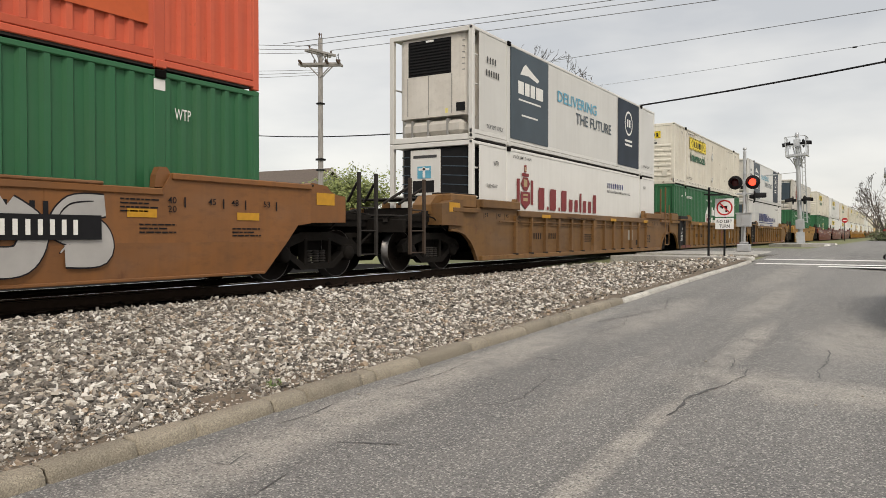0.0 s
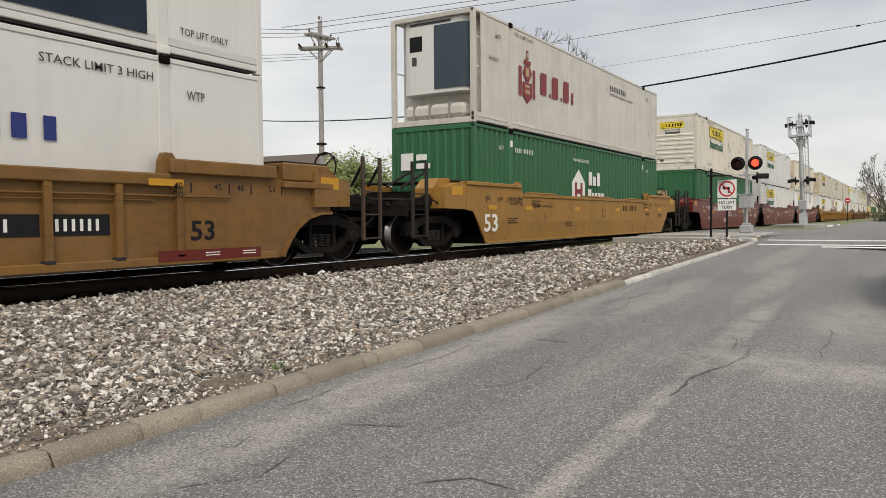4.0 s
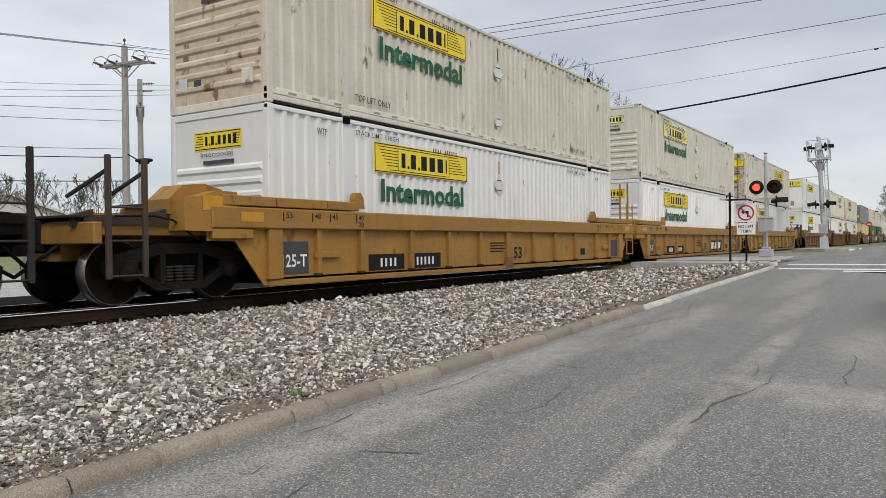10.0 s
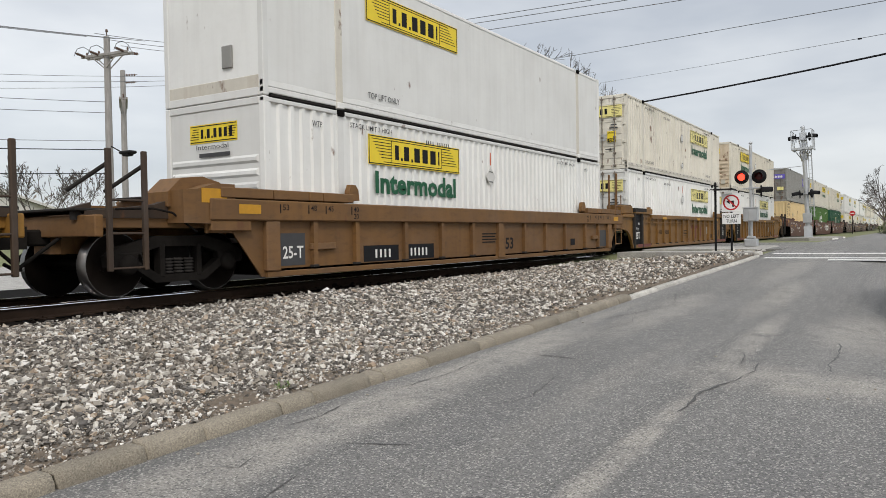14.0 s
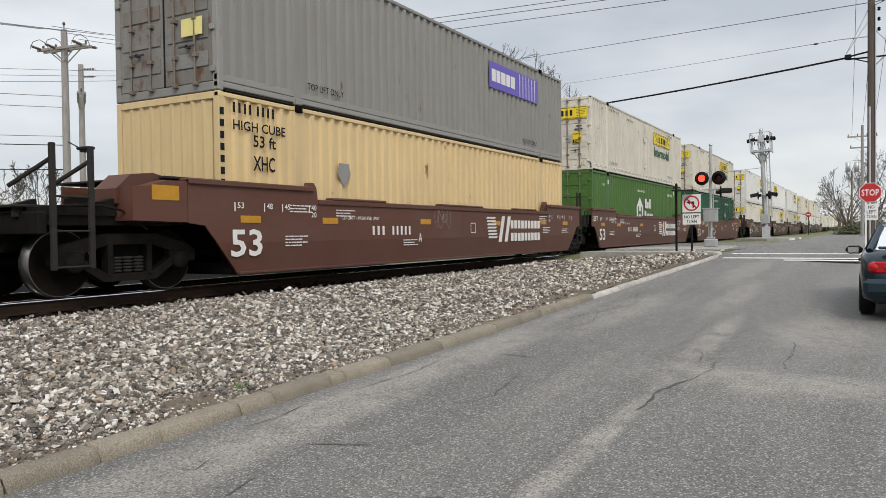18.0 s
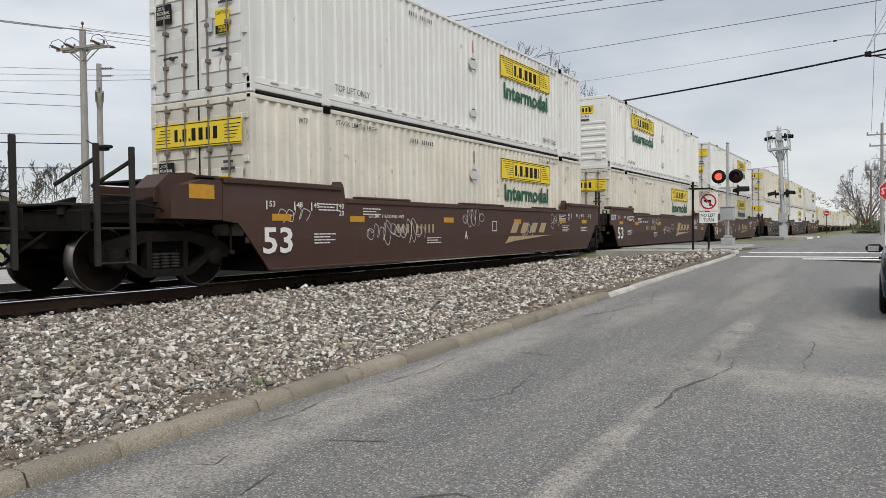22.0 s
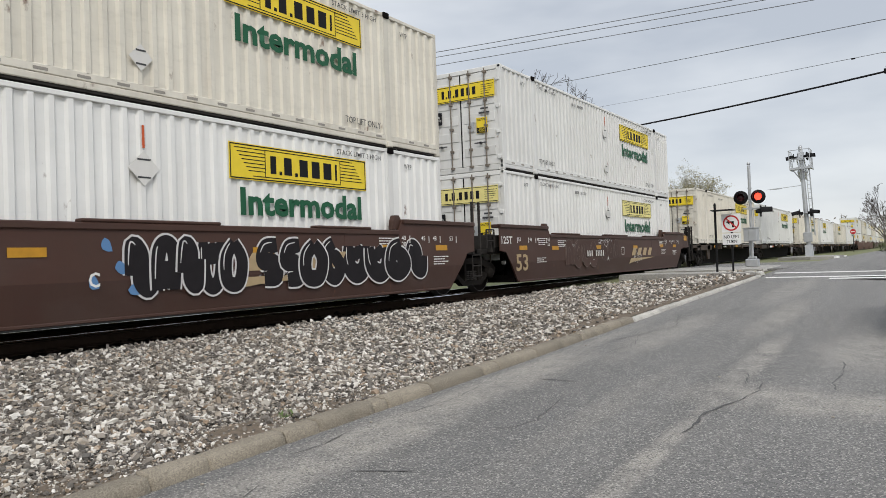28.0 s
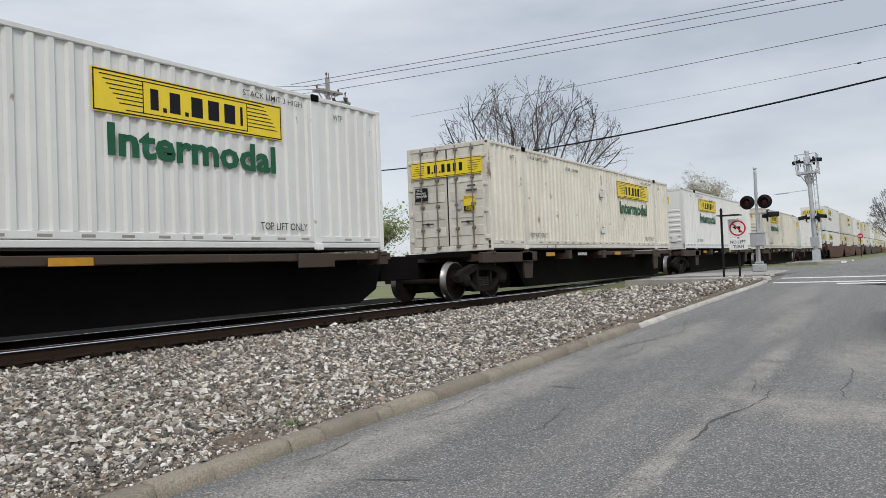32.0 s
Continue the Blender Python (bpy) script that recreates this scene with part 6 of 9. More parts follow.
def grab_rail(h):
    s = Shape()
    for x in (0.0, 0.40):
        s.rod((x, -1.46, 1.10), (x, -1.46, 1.12 + h), 0.024, n=6)
    for k in (0.35, 0.7, 1.0):
        s.rod((0.0, -1.46, 1.12 + h * k), (0.40, -1.46, 1.12 + h * k), 0.018, n=6)
    return s


def stake(h=2.25):
    return Shape().box(-0.03, 0.03, -1.5, -1.44, 1.08, h, 0.01)


def tall_ladder():
    s = Shape()
    for x in (0.0, 0.62):
        s.rod((x, -1.6, 0.36), (x, -1.6, 2.15), 0.022, n=6)
    for z in (0.38, 0.86, 1.30, 1.74):
        s.rod((0.0, -1.6, z), (0.62, -1.6, z), 0.02, n=6)
    return s


def grab_loop():
    """A tall bent grab bar."""
    return Shape().rod((0, -1.3, 1.5), (0, -1.3, 3.1), 0.018, n=6).rod((0, -1.3, 3.1), (0.2, -1.3, 3.16), 0.018, n=6).rod((0.2, -1.3, 3.16), (0.24, -1.3, 2.9), 0.018, n=6)


def brake_stand():
    s = Shape()
    s.box(-2.0, -1.9, -0.9, -0.8, 1.1, 1.75, 0.01).box(-2.02, -1.84, -1.05, -0.65, 1.55, 1.85, 0.02)
    n = 16
    for i in range(n):
        a, b = 2 * math.pi * i / n, 2 * math.pi * (i + 1) / n
        s.rod((-2.1, -0.85 + 0.28 * math.cos(a), 1.85 + 0.28 * math.sin(a)), (-2.1, -0.85 + 0.28 * math.cos(b), 1.85 + 0.28 * math.sin(b)), 0.018, n=5, caps=False)
    for i in range(3):
        a = 2 * math.pi * i / 3 + 0.3
        s.rod((-2.08, -0.85, 1.85), (-2.1, -0.85 + 0.28 * math.cos(a), 1.85 + 0.28 * math.sin(a)), 0.014, n=5)
    return s


def sideframe():
    s = Shape()
    y0, y1 = -1.14, -0.98
    s.prism([(-1.25, 0.62), (-1.22, 0.46), (-0.95, 0.46), (-0.85, 0.60), (-0.38, 0.74), (0.38, 0.74), (0.85, 0.60), (0.95, 0.46), (1.22, 0.46), (1.25, 0.62), (1.08, 0.74), (0.45, 0.90), (-0.45, 0.90), (-1.08, 0.74)], y0, y1)
    s.prism([(-1.0, 0.50), (-0.86, 0.46), (-0.45, 0.20), (0.45, 0.20), (0.86, 0.46), (1.0, 0.50), (0.86, 0.60), (0.40, 0.32), (-0.40, 0.32), (-0.86, 0.60)], y0, y1)
    for x in (-0.38, 0.30):
        s.box(x, x + 0.09, y0 - 0.01, y1, 0.28, 0.78, 0.01)
    return s


def axle_box():
    return Shape().lathe([(-1.21, 0.0), (-1.21, 0.12), (-1.16, 0.15), (-1.0, 0.15)], 12, 'y', (0, 0, 0.483)).box(-0.18, 0.18, -1.15, -0.97, 0.50, 0.68, 0.03)


def coil_spring():
    s = Shape()
    prof = []
    for k in range(5):
        prof += [(0.325 + k * 0.048, 0.05), (0.335 + k * 0.048, 0.085), (0.36 + k * 0.048, 0.085), (0.37 + k * 0.048, 0.05)]
    return s.lathe(prof, 10, 'z', (0, -1.06, 0))


def bolster():
    return Shape().box(-0.28, 0.28, -1.02, 1.02, 0.5, 0.78, 0.04).rod((0, 0, 0.7), (0, 0, 0.98), 0.3, n=12)


def wheelset_mesh():
    if "wheelset" in STORE:
        return STORE["wheelset"]
    s = Shape()
    s.rod((0, -1.05, 0), (0, 1.05, 0), 0.085, n=10)
    for sg in (-1, 1):
        yo, yi, yf = sg * 0.83, sg * 0.70, sg * 0.665
        prof = [(sg * 0.86, 0.0), (sg * 0.86, 0.13), (sg * 0.80, 0.16), (sg * 0.775, 0.33), (yo, 0.40), (yo, 0.475)]
        back = [(yf, 0.505), (yf, 0.40), (sg * 0.72, 0.33), (sg * 0.70, 0.15)]
        s.lathe(prof if sg < 0 else prof[::-1], 28, 'y')
        s.lathe(back if sg < 0 else back[::-1], 28, 'y')
        for i in range(3):
            a = 2 * math.pi * i / 3
            s.box(0.2 * math.cos(a) - 0.03, 0.2 * math.cos(a) + 0.03, sg * 0.795, sg * 0.82, 0.2 * math.sin(a) - 0.03, 0.2 * math.sin(a) + 0.03)
    n_dark = len(s.f)
    for sg in (-1, 1):
        prof = [(sg * 0.832, 0.462), (sg * 0.835, 0.478), (sg * 0.70, 0.483), (sg * 0.69, 0.505), (sg * 0.665, 0.505)]
        s.lathe(prof if sg < 0 else prof[::-1], 28, 'y')
    me = s.mesh("wheelset")
    me.materials.append(M["wheel"])
    me.materials.append(M["tread"])
    me.polygons.foreach_set("material_index", [0] * n_dark + [1] * (len(s.f) - n_dark))
    STORE["wheelset"] = me
    return me


WHEELS = []


def truck(car, s_car, x):
    """A two-axle truck under a car; its wheelsets turn as the train rolls."""
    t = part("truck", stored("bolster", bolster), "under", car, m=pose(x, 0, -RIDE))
    for k in (1, -1):
        mir = Matrix.Diagonal((1, k, 1, 1))
        part("sideframe", stored("sideframe", sideframe), "truck", t, m=mir)
        if k == 1:
            for x in (-0.915, 0.915):
                part("axle_box", stored("axle_box", axle_box), "truck", t, m=pose(x, 0, 0))
            for x in (-0.19, 0.0, 0.19):
                part("coil_spring", stored("coil_spring", coil_spring), "dark_steel", t, m=pose(x, 0, 0))
    for dx in (-0.915, 0.915):
        w = new("wheelset", wheelset_mesh())
        w.parent = t
        w.location = (dx, 0, 0.483)
        WHEELS.append((w, s_car + x + dx, dx))
    return t


def blob(cx, cz, rx, rz, seed, n=14):
    """A lumpy rounded outline."""
    r = random.Random(seed)
    ph = [r.uniform(0, 6.28) for _ in range(3)]
    out = []
    for i in range(n):
        a = 2 * math.pi * i / n
        k = 1 + 0.16 * math.sin(2 * a + ph[0]) + 0.13 * math.sin(3 * a + ph[1]) + 0.10 * math.sin(5 * a + ph[2])
        sq = max(abs(math.cos(a)), abs(math.sin(a))) ** -0.55
        out.append((cx + rx * k * sq * math.cos(a), cz + rz * k * sq * math.sin(a)))
    return out


def curl(points, per=5):
    """A smooth line through a few points."""
    out = []
    p = [points[0]] + points + [points[-1]]
    for a, b, c, d in zip(p, p[1:], p[2:], p[3:]):
        for i in range(per):
            t = i / per
            out.append(tuple(0.5 * (2 * b[k] + (c[k] - a[k]) * t + (2 * a[k] - 5 * b[k] + 4 * c[k] - d[k]) * t * t + (3 * b[k] - a[k] - 3 * c[k] + d[k]) * t ** 3) for k in (0, 1)))
    return out + [points[-1]]


def stroke(s, line, w, y, taper=0.35):
    """A flat band along a line, with blunt round-ish ends, facing -y."""
    v = []
    n = len(line)
    for i, (x, z) in enumerate(line):
        xa, za = line[max(i - 1, 0)]
        xb, zb = line[min(i + 1, n - 1)]
        d = math.hypot(xb - xa, zb - za) or 1
        k = w * (taper + (1 - taper) * min(1, 2.5 * min(i + 0.4, n - 1 - i + 0.4) / n * 2))
        ox, oz = -(zb - za) / d * k, (xb - xa) / d * k
        v += [(x - ox, y - 0.00007 * i, z - oz), (x + ox, y - 0.00007 * i, z + oz)]
    s.add(v, [(2 * i, 2 * i + 2, 2 * i + 3, 2 * i + 1) for i in range(n - 1)])


# open strokes of abstract spray shapes in a unit square
SPRAY = [[[(0.5, 0.93), (0.13, 0.6), (0.2, 0.12), (0.75, 0.08), (0.9, 0.55), (0.5, 0.93)]],
         [[(0.12, 0.08), (0.18, 0.78), (0.5, 0.95), (0.82, 0.74), (0.86, 0.08)], [(0.5, 0.62), (0.5, 0.10)]],
         [[(0.60, 0.95), (0.18, 0.75), (0.12, 0.25), (0.55, 0.05), (0.9, 0.3), (0.62, 0.58), (0.40, 0.42)]],
         [[(0.08, 0.92), (0.12, 0.3), (0.5, 0.06), (0.88, 0.3), (0.92, 0.92)], [(0.42, 0.9), (0.55, 0.5)]],
         [[(0.10, 0.35), (0.25, 0.9), (0.55, 0.72), (0.45, 0.25), (0.80, 0.10), (0.92, 0.62)]],
         [[(0.85, 0.92), (0.35, 0.84), (0.20, 0.52), (0.70, 0.46), (0.80, 0.12), (0.25, 0.06)], [(0.30, 0.30), (0.32, 0.28)]]]


def bubble_graffiti(car, x0, x1, z0, z1, n, seed, y=-1.602, fill="spray_black", edge="spray_white", line=0.032, fat=0.17):
    """Fat rounded spray-paint shapes with a pale outline: abstract, no letters."""
    r = random.Random(seed)
    w = (x1 - x0) / n
    e, f, h = Shape(), Shape(), Shape()
    fat *= min(w, 0.9)
    order = list(range(len(SPRAY))) * 3
    r.shuffle(order)
    for i in range(n):
        lay = 0.007 * (i % 3)
        grow = r.uniform(1.0, 1.2)
        tilt = r.uniform(-0.10, 0.10)
        lo, hi = z0 + r.uniform(0.0, 0.07) + fat, z1 - r.uniform(0.0, 0.06) - fat
        for strokes in (SPRAY[order[i]],):
            for pts in strokes:
                c_line = curl([(x0 + w * (i + 0.5 + (u - 0.5) * grow * 0.86 + tilt * (q - 0.5)), lo + (hi - lo) * q) for u, q in pts], 7)
                stroke(e, c_line, fat + line, y - lay, 0.8)
                stroke(f, c_line, fat, y - 0.0035 - lay, 0.75)
                if len(pts) > 3:
                    stroke(h, [(a - fat * 0.35, b + fat * 0.35) for a, b in c_line[2:len(c_line) // 3]], 0.011, y - 0.006 - lay)
    part("graffiti_outline", e, edge, car, "pale spray-painted outline of fat rounded shapes")
    part("graffiti_fill", f, fill, car)
    part("graffiti_highlight", h, edge, car)


def scribble(car, x0, x1, z0, z1, seed, material="spray_white", y=-1.602, width=0.0065):
    """A looping thin spray line."""
    r = random.Random(seed)
    turns = max(3, int((x1 - x0) / 0.19))
    pts = []
    mid, tall, wide = (z0 + z1) / 2, (z1 - z0) / 2, (x1 - x0) / turns
    for i in range(turns):
        big = r.choice((0.45, 0.5, 1.0))
        cx = x0 + wide * (i + 0.5)
        lift = r.uniform(-0.2, 0.2) * tall
        for a in (200, 110, 20, -70, -160, -230)[:r.choice((4, 5, 6))]:
            q = math.radians(a)
            pts.append((cx + wide * r.uniform(0.45, 0.75) * math.cos(q), mid + lift + tall * big * math.sin(q)))
    s = Shape()
    stroke(s, curl(pts, 5), width, y, 0.8)
    part("graffiti_line", s, material, car, "thin looping spray-paint scrawl")


def data_text(rows):
    """Fine stencilled lines, broken into words."""
    g, s = random.Random(rows), Shape()
    for k in range(rows):
        x, end = 0.0, 0.62 - 0.16 * (k % 2)
        while x < end:
            w = g.uniform(0.04, 0.15)
            s.quad(x, min(end, x + w), -0.055 * k, -0.055 * k + 0.022, 0)
            x += w + 0.018
    return s


def car_marks(car, style, seed, coupled=False):
    """Stencils that sit on every well side: lengths, reflective tape, data blocks, the load figure."""
    r = random.Random(seed)
    dark = style in ("ribbed", "ribbed_dark", "umber", "yellow_smooth")
    m = "black_mark" if dark else "white_mark"
    y = -1.605 if style not in ("ribbed", "ribbed_dark") else -1.612
    for k, (words, x) in enumerate((("53", 0.02), ("48", 0.72), ("45", 1.18), ("40", 1.92))):
        for xx, side in ((x, 1), (CL - x - 0.16, -1)):
            letters(words, xx + 0.05 * side, 1.27, y - 0.012, 0.10, m, car, 0.15, 0.008)
            part("length_tick", stored("length_tick", lambda: Shape().quad(0, 0.025, 0, 0.15, 0)), m, car, m=pose(xx - 0.02 if side > 0 else xx + 0.24, y - 0.012, 1.22))
            if words == "40":
                letters("20", xx + 0.05 * side, 1.14, y - 0.012, 0.10, m, car, 0.15, 0.008)
    if style in ("ribbed", "ribbed_dark"):
        x53 = CL - 1.75 if style == "ribbed_dark" else 8.45
        letters("53", x53, 0.50 if style == "ribbed_dark" else 0.40, -1.507, 0.31, m, car, 0.46, 0.02)
        for x in (3.6, 9.6, 13.6):
            part("reflector", Shape().quad(x, x + 0.6, ZT - 0.16, ZT - 0.06, y - 0.003), "yellow_mark", car, "yellow reflective strip")
        letters("52,900 LBS MAX GROSS WT FOR 20 FT CONTAINER", 5.5, ZT - 0.17, y - 0.003, 0.075, m, car, 2.5, 0.004)
        for k in () if seed == 55 else range(4):
            part("data_line", Shape().quad(7.2, 8.0 - 0.12 * (k % 2), 0.80 - k * 0.07, 0.83 - k * 0.07, -1.507), m, car)
        if style == "ribbed":
            for x in (0.04, CL - 0.72):
                part("load_panel", stored("load_panel", lambda: Shape().quad(0, 0.68, 0.32, 0.88, -1.507)), "grey_mark", car, "dark grey stencil panel", pose(x, 0, 0))
            letters("125-T", 0.07, 0.44, -1.512, 0.22, "white_mark", car, 0.60, 0.016)
            for x in (-0.91, CL + 0.44):
                part("reflector", stored("wide_tape", lambda: Shape().quad(0, 0.47, 1.20, 1.35, -1.626)), "yellow_mark", car, "faded orange reflective panel", pose(x, 0, 0))
            part("number_board", Shape().quad(2.4, 3.58, 0.30, 0.62, -1.507), "black_mark", car, "dark board with plain number bars")
            part("number_board", Shape().quad(3.74, 4.95, 0.30, 0.62, -1.507), "black_mark", car, "dark board with plain number bars")
            part("number_mark", bars((0.62,) * 4, 2.75, 0.36, -1.511, 0.19, 0.35), "white_mark", car)
            part("number_mark", bars((0.62,) * 6, 3.85, 0.36, -1.511, 0.19, 0.3), "white_mark", car)
        else:
            part("number_mark", bars((0.62,) * 4 + (-0.6,) + (0.62,) * 6, 3.2, 0.68, -1.511, 0.2, 0.3), "black_mark", car)
            if seed == 55:
                for a, b, n in ((11.2, 12.08, 4), (12.18, 13.05, 6)):
                    part("number_board", Shape().quad(a, b, 0.62, 0.90, -1.508), "black_mark", car, "dark board with plain number bars")
                    part("number_mark", bars((0.5,) * n, a + 0.08, 0.67, -1.512, 0.18, 0.25), "white_mark", car)
                for lean in (-1, 1):
                    part("faded_cross", Shape().prism([(6.5 - 0.25 * lean, 0.62), (6.5 - 0.16 * lean, 0.62), (6.5 + 0.25 * lean, 0.96), (6.5 + 0.16 * lean, 0.96)][::lean], -1.509 - 0.002 * (lean + 1), -1.506), "maroon", car, "faded red crossed bar")
            else:
                part("load_chart", Shape().quad(11.9, 12.5, 0.62, 1.0, -1.508), "grime", car)
        if seed != 55:
            part("inspection_plate", Shape().quad(12.9, 13.25, 0.42, 0.62, -1.508), "black_mark", car)
    else:
        big = style != "smooth" or seed > 280
        letters("53", -0.08 if big else 6.55, 0.46 if big else 0.80, y, 0.46 if big else 0.29, "white_mark" if seed < 400 else "logo_gold", car, 0.74 if big else 0.47, 0.02)
        if not coupled:
            letters("125T", -0.88, 1.20, y, 0.2, m, car, 0.62, 0.016)
        for x, z in ((0.15, 1.03), (2.32, 1.02), (5.95, 1.03), (9.86, 1.02), (13.36, 1.06), (CL - 0.8, 1.05)):
            part("reflector", stored("reflector", lambda: Shape().quad(0, 0.48, 0, 0.12, 0)), "yellow_mark", car, "yellow reflective strip", m=pose(x, y, z))
        for x, z in ((1.25, 0.78), (1.38, 1.34), (2.75, 1.28), (CL - 2.6, 0.95), (CL - 0.9, 0.90), (5.2, 0.66), (CL - 2.9, 1.30)):
            rows = r.choice((3, 4))
            me = stored(("data_text", rows), lambda: data_text(rows))
            tagged(part("data_text", me, m, car, m=pose(x, y, z)), kind="stuff")
        letters("LD LIMIT 119,500 PER UNIT", 2.95, 1.10, y, 0.08, m, car, 1.3, 0.004)
        x_n = 10.7 if seed < 200 else 5.0 if seed == 453 else 3.95
        part("number_mark", bars((0.7,) * 3 + (-0.8,) + (0.62,) * 5, x_n, 1.03 if seed < 200 else 0.78, y - (0.032 if seed == 453 else 0), 0.22, 0.3), m if seed < 350 or seed == 453 else "logo_gold", car, "plain bars in place of the number")
        part("inspection_box", Shape().quad(8.5, 8.78, 0.81, 0.83, y).quad(8.5, 8.78, 1.06, 1.08, y).quad(8.5, 8.52, 0.81, 1.08, y).quad(8.76, 8.78, 0.81, 1.08, y), m, car)


WELL_LABEL = {"ochre": "ochre ribbed intermodal well car with black end panels", "tan": "yellow ribbed intermodal well car with a deep top chord", "brown_tan": "dusty brown ribbed intermodal well car",
              "umber": "orange-brown smooth-sided well car with graffiti", "maroon": "clean maroon smooth-sided intermodal well car", "russet": "russet smooth-sided intermodal well car",
              "chocolate": "dark chocolate-brown intermodal well car with spray paint", "yellow_smooth": "yellow smooth-sided single well car"}


def well_car(s_front, color, style, head, tail, letter="A", deco="", far=False):
    """One well of an intermodal car. head and tail: whether it has a coupler end there."""
    ribbed = style.startswith("ribbed")
    car = tagged(new("well_car"), WELL_LABEL["yellow_smooth" if style == "yellow_smooth" else color], "rail car", "cars of the train")
    deep = style == "ribbed"
    if style == "ribbed_plain":
        style = "ribbed_dark"
    black_ends = style == "ribbed_dark" and color == "ochre"
    for piece, me, *at in well_pieces(ribbed, deep):
        part(piece, me, color, car, m=pose(at[0], 0, 0) if at else None)
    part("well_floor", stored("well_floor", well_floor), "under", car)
    if ribbed:
        rib = stored("rib", rib_piece)
        half = (1.44, 2.85, 4.30, 5.95, 7.15) if deep else (1.05, 2.05, 3.08, 4.08, 5.08, 6.08)
        for x in [CL / 2 - d for d in half] + [CL / 2] + [CL / 2 + d for d in half]:
            wide = x == CL / 2
            rib_ob = part("rib", stored("wide_rib", lambda: rib_piece(0.13)) if wide else rib, color, car, m=pose(x, 0, 0))
            if wide:
                part("rib_shoe", stored("rib_shoe", lambda: Shape().prism([(-0.19, 0.20), (0.19, 0.20), (0.14, 0.46), (-0.14, 0.46)], -1.60, -1.49)), "brown_tan", rib_ob, "rusty brown shoe of the wide rib")
            if not far:
                part("rib_foot", stored("rib_foot", rib_foot), "dark_steel", rib_ob)
        for x in () if deep else (-1.42, CL + 0.24):
            part("cap_plate", stored("cap_plate", lambda: Shape().box(0.0, 1.18, -1.50, -0.97, 1.80, 1.83, 0.008)), "dark_steel", car, m=pose(x, 0, 0))
        if black_ends:
            for x in (-0.10, 0.84) if tail else (-0.10, 0.84, CL - 0.97, CL - 0.03):
                part("black_post", stored("black_post", lambda: Shape().box(0.0, 0.13, -1.60, -1.49, ZL - 0.02, ZE - 0.19, 0.012)), "dark_steel", car, "soot-black end post of the well", pose(x, 0, 0))
            for x in (-0.03,) if tail else (-0.03, CL - 1.34):
                part("cap_cover", stored("cap_cover", lambda: Shape().box(0.0, 1.37, -1.618, -1.35, ZE - 0.13, ZE + 0.02, 0.012)), "dark_steel", car, m=pose(x, 0, 0))
    else:
        for x, ln in ((2.6, 1.9), (6.9, 2.3), (11.4, 1.6)):
            part("chord_cap", stored(("chord_cap", ln), lambda: Shape().box(0.0, ln, -1.63, -1.45, ZT + 0.012, ZT + 0.06, 0.015)), color, car, m=pose(x, 0, 0))
        for x in (4.0, 8.1, 12.2):
            part("weld_seam", stored("seam", lambda: Shape().box(-0.008, 0.008, -1.597, -1.58, 0.72, ZT - 0.1)), color, car, m=pose(x, 0, 0))
    if black_ends:
        for x in (0.03,) if tail else (0.03, CL - 0.84):
            part("end_panel", Shape().quad(x, x + 0.81, 0.30, 1.48, -1.506), "black_mark", car, "black stencil panel at the end of the well")
            letters("125T", x + 0.08, 0.52, -1.512, 0.27, "white_mark", car, 0.66, 0.018)
            letters("53", x + 0.08, 1.06, -1.512, 0.11, "white_mark", car, 0.16, 0.008)
            letters("48", x + 0.54, 1.06, -1.512, 0.11, "white_mark", car, 0.16, 0.008)
            for k in range(3):
                part("data_line", stored(("panel_line", 0), lambda: Shape().quad(0, 0.5, 0, 0.012, 0)), "white_mark", car, m=pose(x + 0.14, -1.512, 0.95 - k * 0.04))
            part("red_stripe", Shape().quad(x + 0.2 if x < 5 else x - 1.6, x + 1.9 if x < 5 else x + 0.8, 0.20, 0.32, -1.597), "logo_red", car)
    if black_ends and tail:
        part("patch_plate", Shape().quad(13.75, 15.75, 0.21, 0.37, -1.598), "maroon", car, "maroon repainted strip along the bottom sill")
        for x in (14.6, 15.35):
            for z in (0.27, 0.31):
                part("data_line", stored("patch_line", lambda: Shape().quad(0, 0.28, 0, 0.014, 0)), "white_mark", car, m=pose(x, -1.601, z))
    for end in ("head", "tail"):
        flip = Matrix.Identity(4) if end == "head" else Matrix.Translation((CL, 0, 0)) @ Matrix.Diagonal((-1, 1, 1, 1))
        coupled = head if end == "head" else tail
        if coupled:
            part("end_platform", stored("end_deck", end_deck), color if deep else "truck", car, m=flip)
            part("coupler", stored("coupler", coupler_shape), "truck", car, m=flip)
            part("side_box", stored("side_box", lambda: Shape().prism([(-1.95, 1.05), (-0.955, 1.03), (-0.955, 1.66), (-1.35, 1.66), (-1.70, 1.56), (-1.95, 1.54)], -1.585, -1.18)), color, car, m=flip)
            part("hatch_block", stored("hatch_block", lambda: Shape().prism([(-2.0, 1.30), (-1.0, 1.30), (-1.0, 1.70), (-1.35, 1.78), (-1.75, 1.74), (-2.0, 1.52)], -1.30, -0.80)), color, car, m=flip)
            part("reflector", stored("head_tape", lambda: Shape().quad(-1.62, -1.12, 1.36, 1.58, -1.592)), "yellow_mark", car, "faded orange reflective panel", flip)
            part("deck_plate", stored("deck_plate", lambda: Shape().box(-1.25, -0.10, -1.42, 1.30, 1.70, 1.74, 0.01)), "dark_steel", car, m=flip @ pose(0, 0, -0.20 if deep else 0))
            part("plate_riser", stored("plate_riser", lambda: Shape().box(-1.15, -1.05, -1.2, -1.1, 1.4, 1.71)), "dark_steel", car, m=flip)
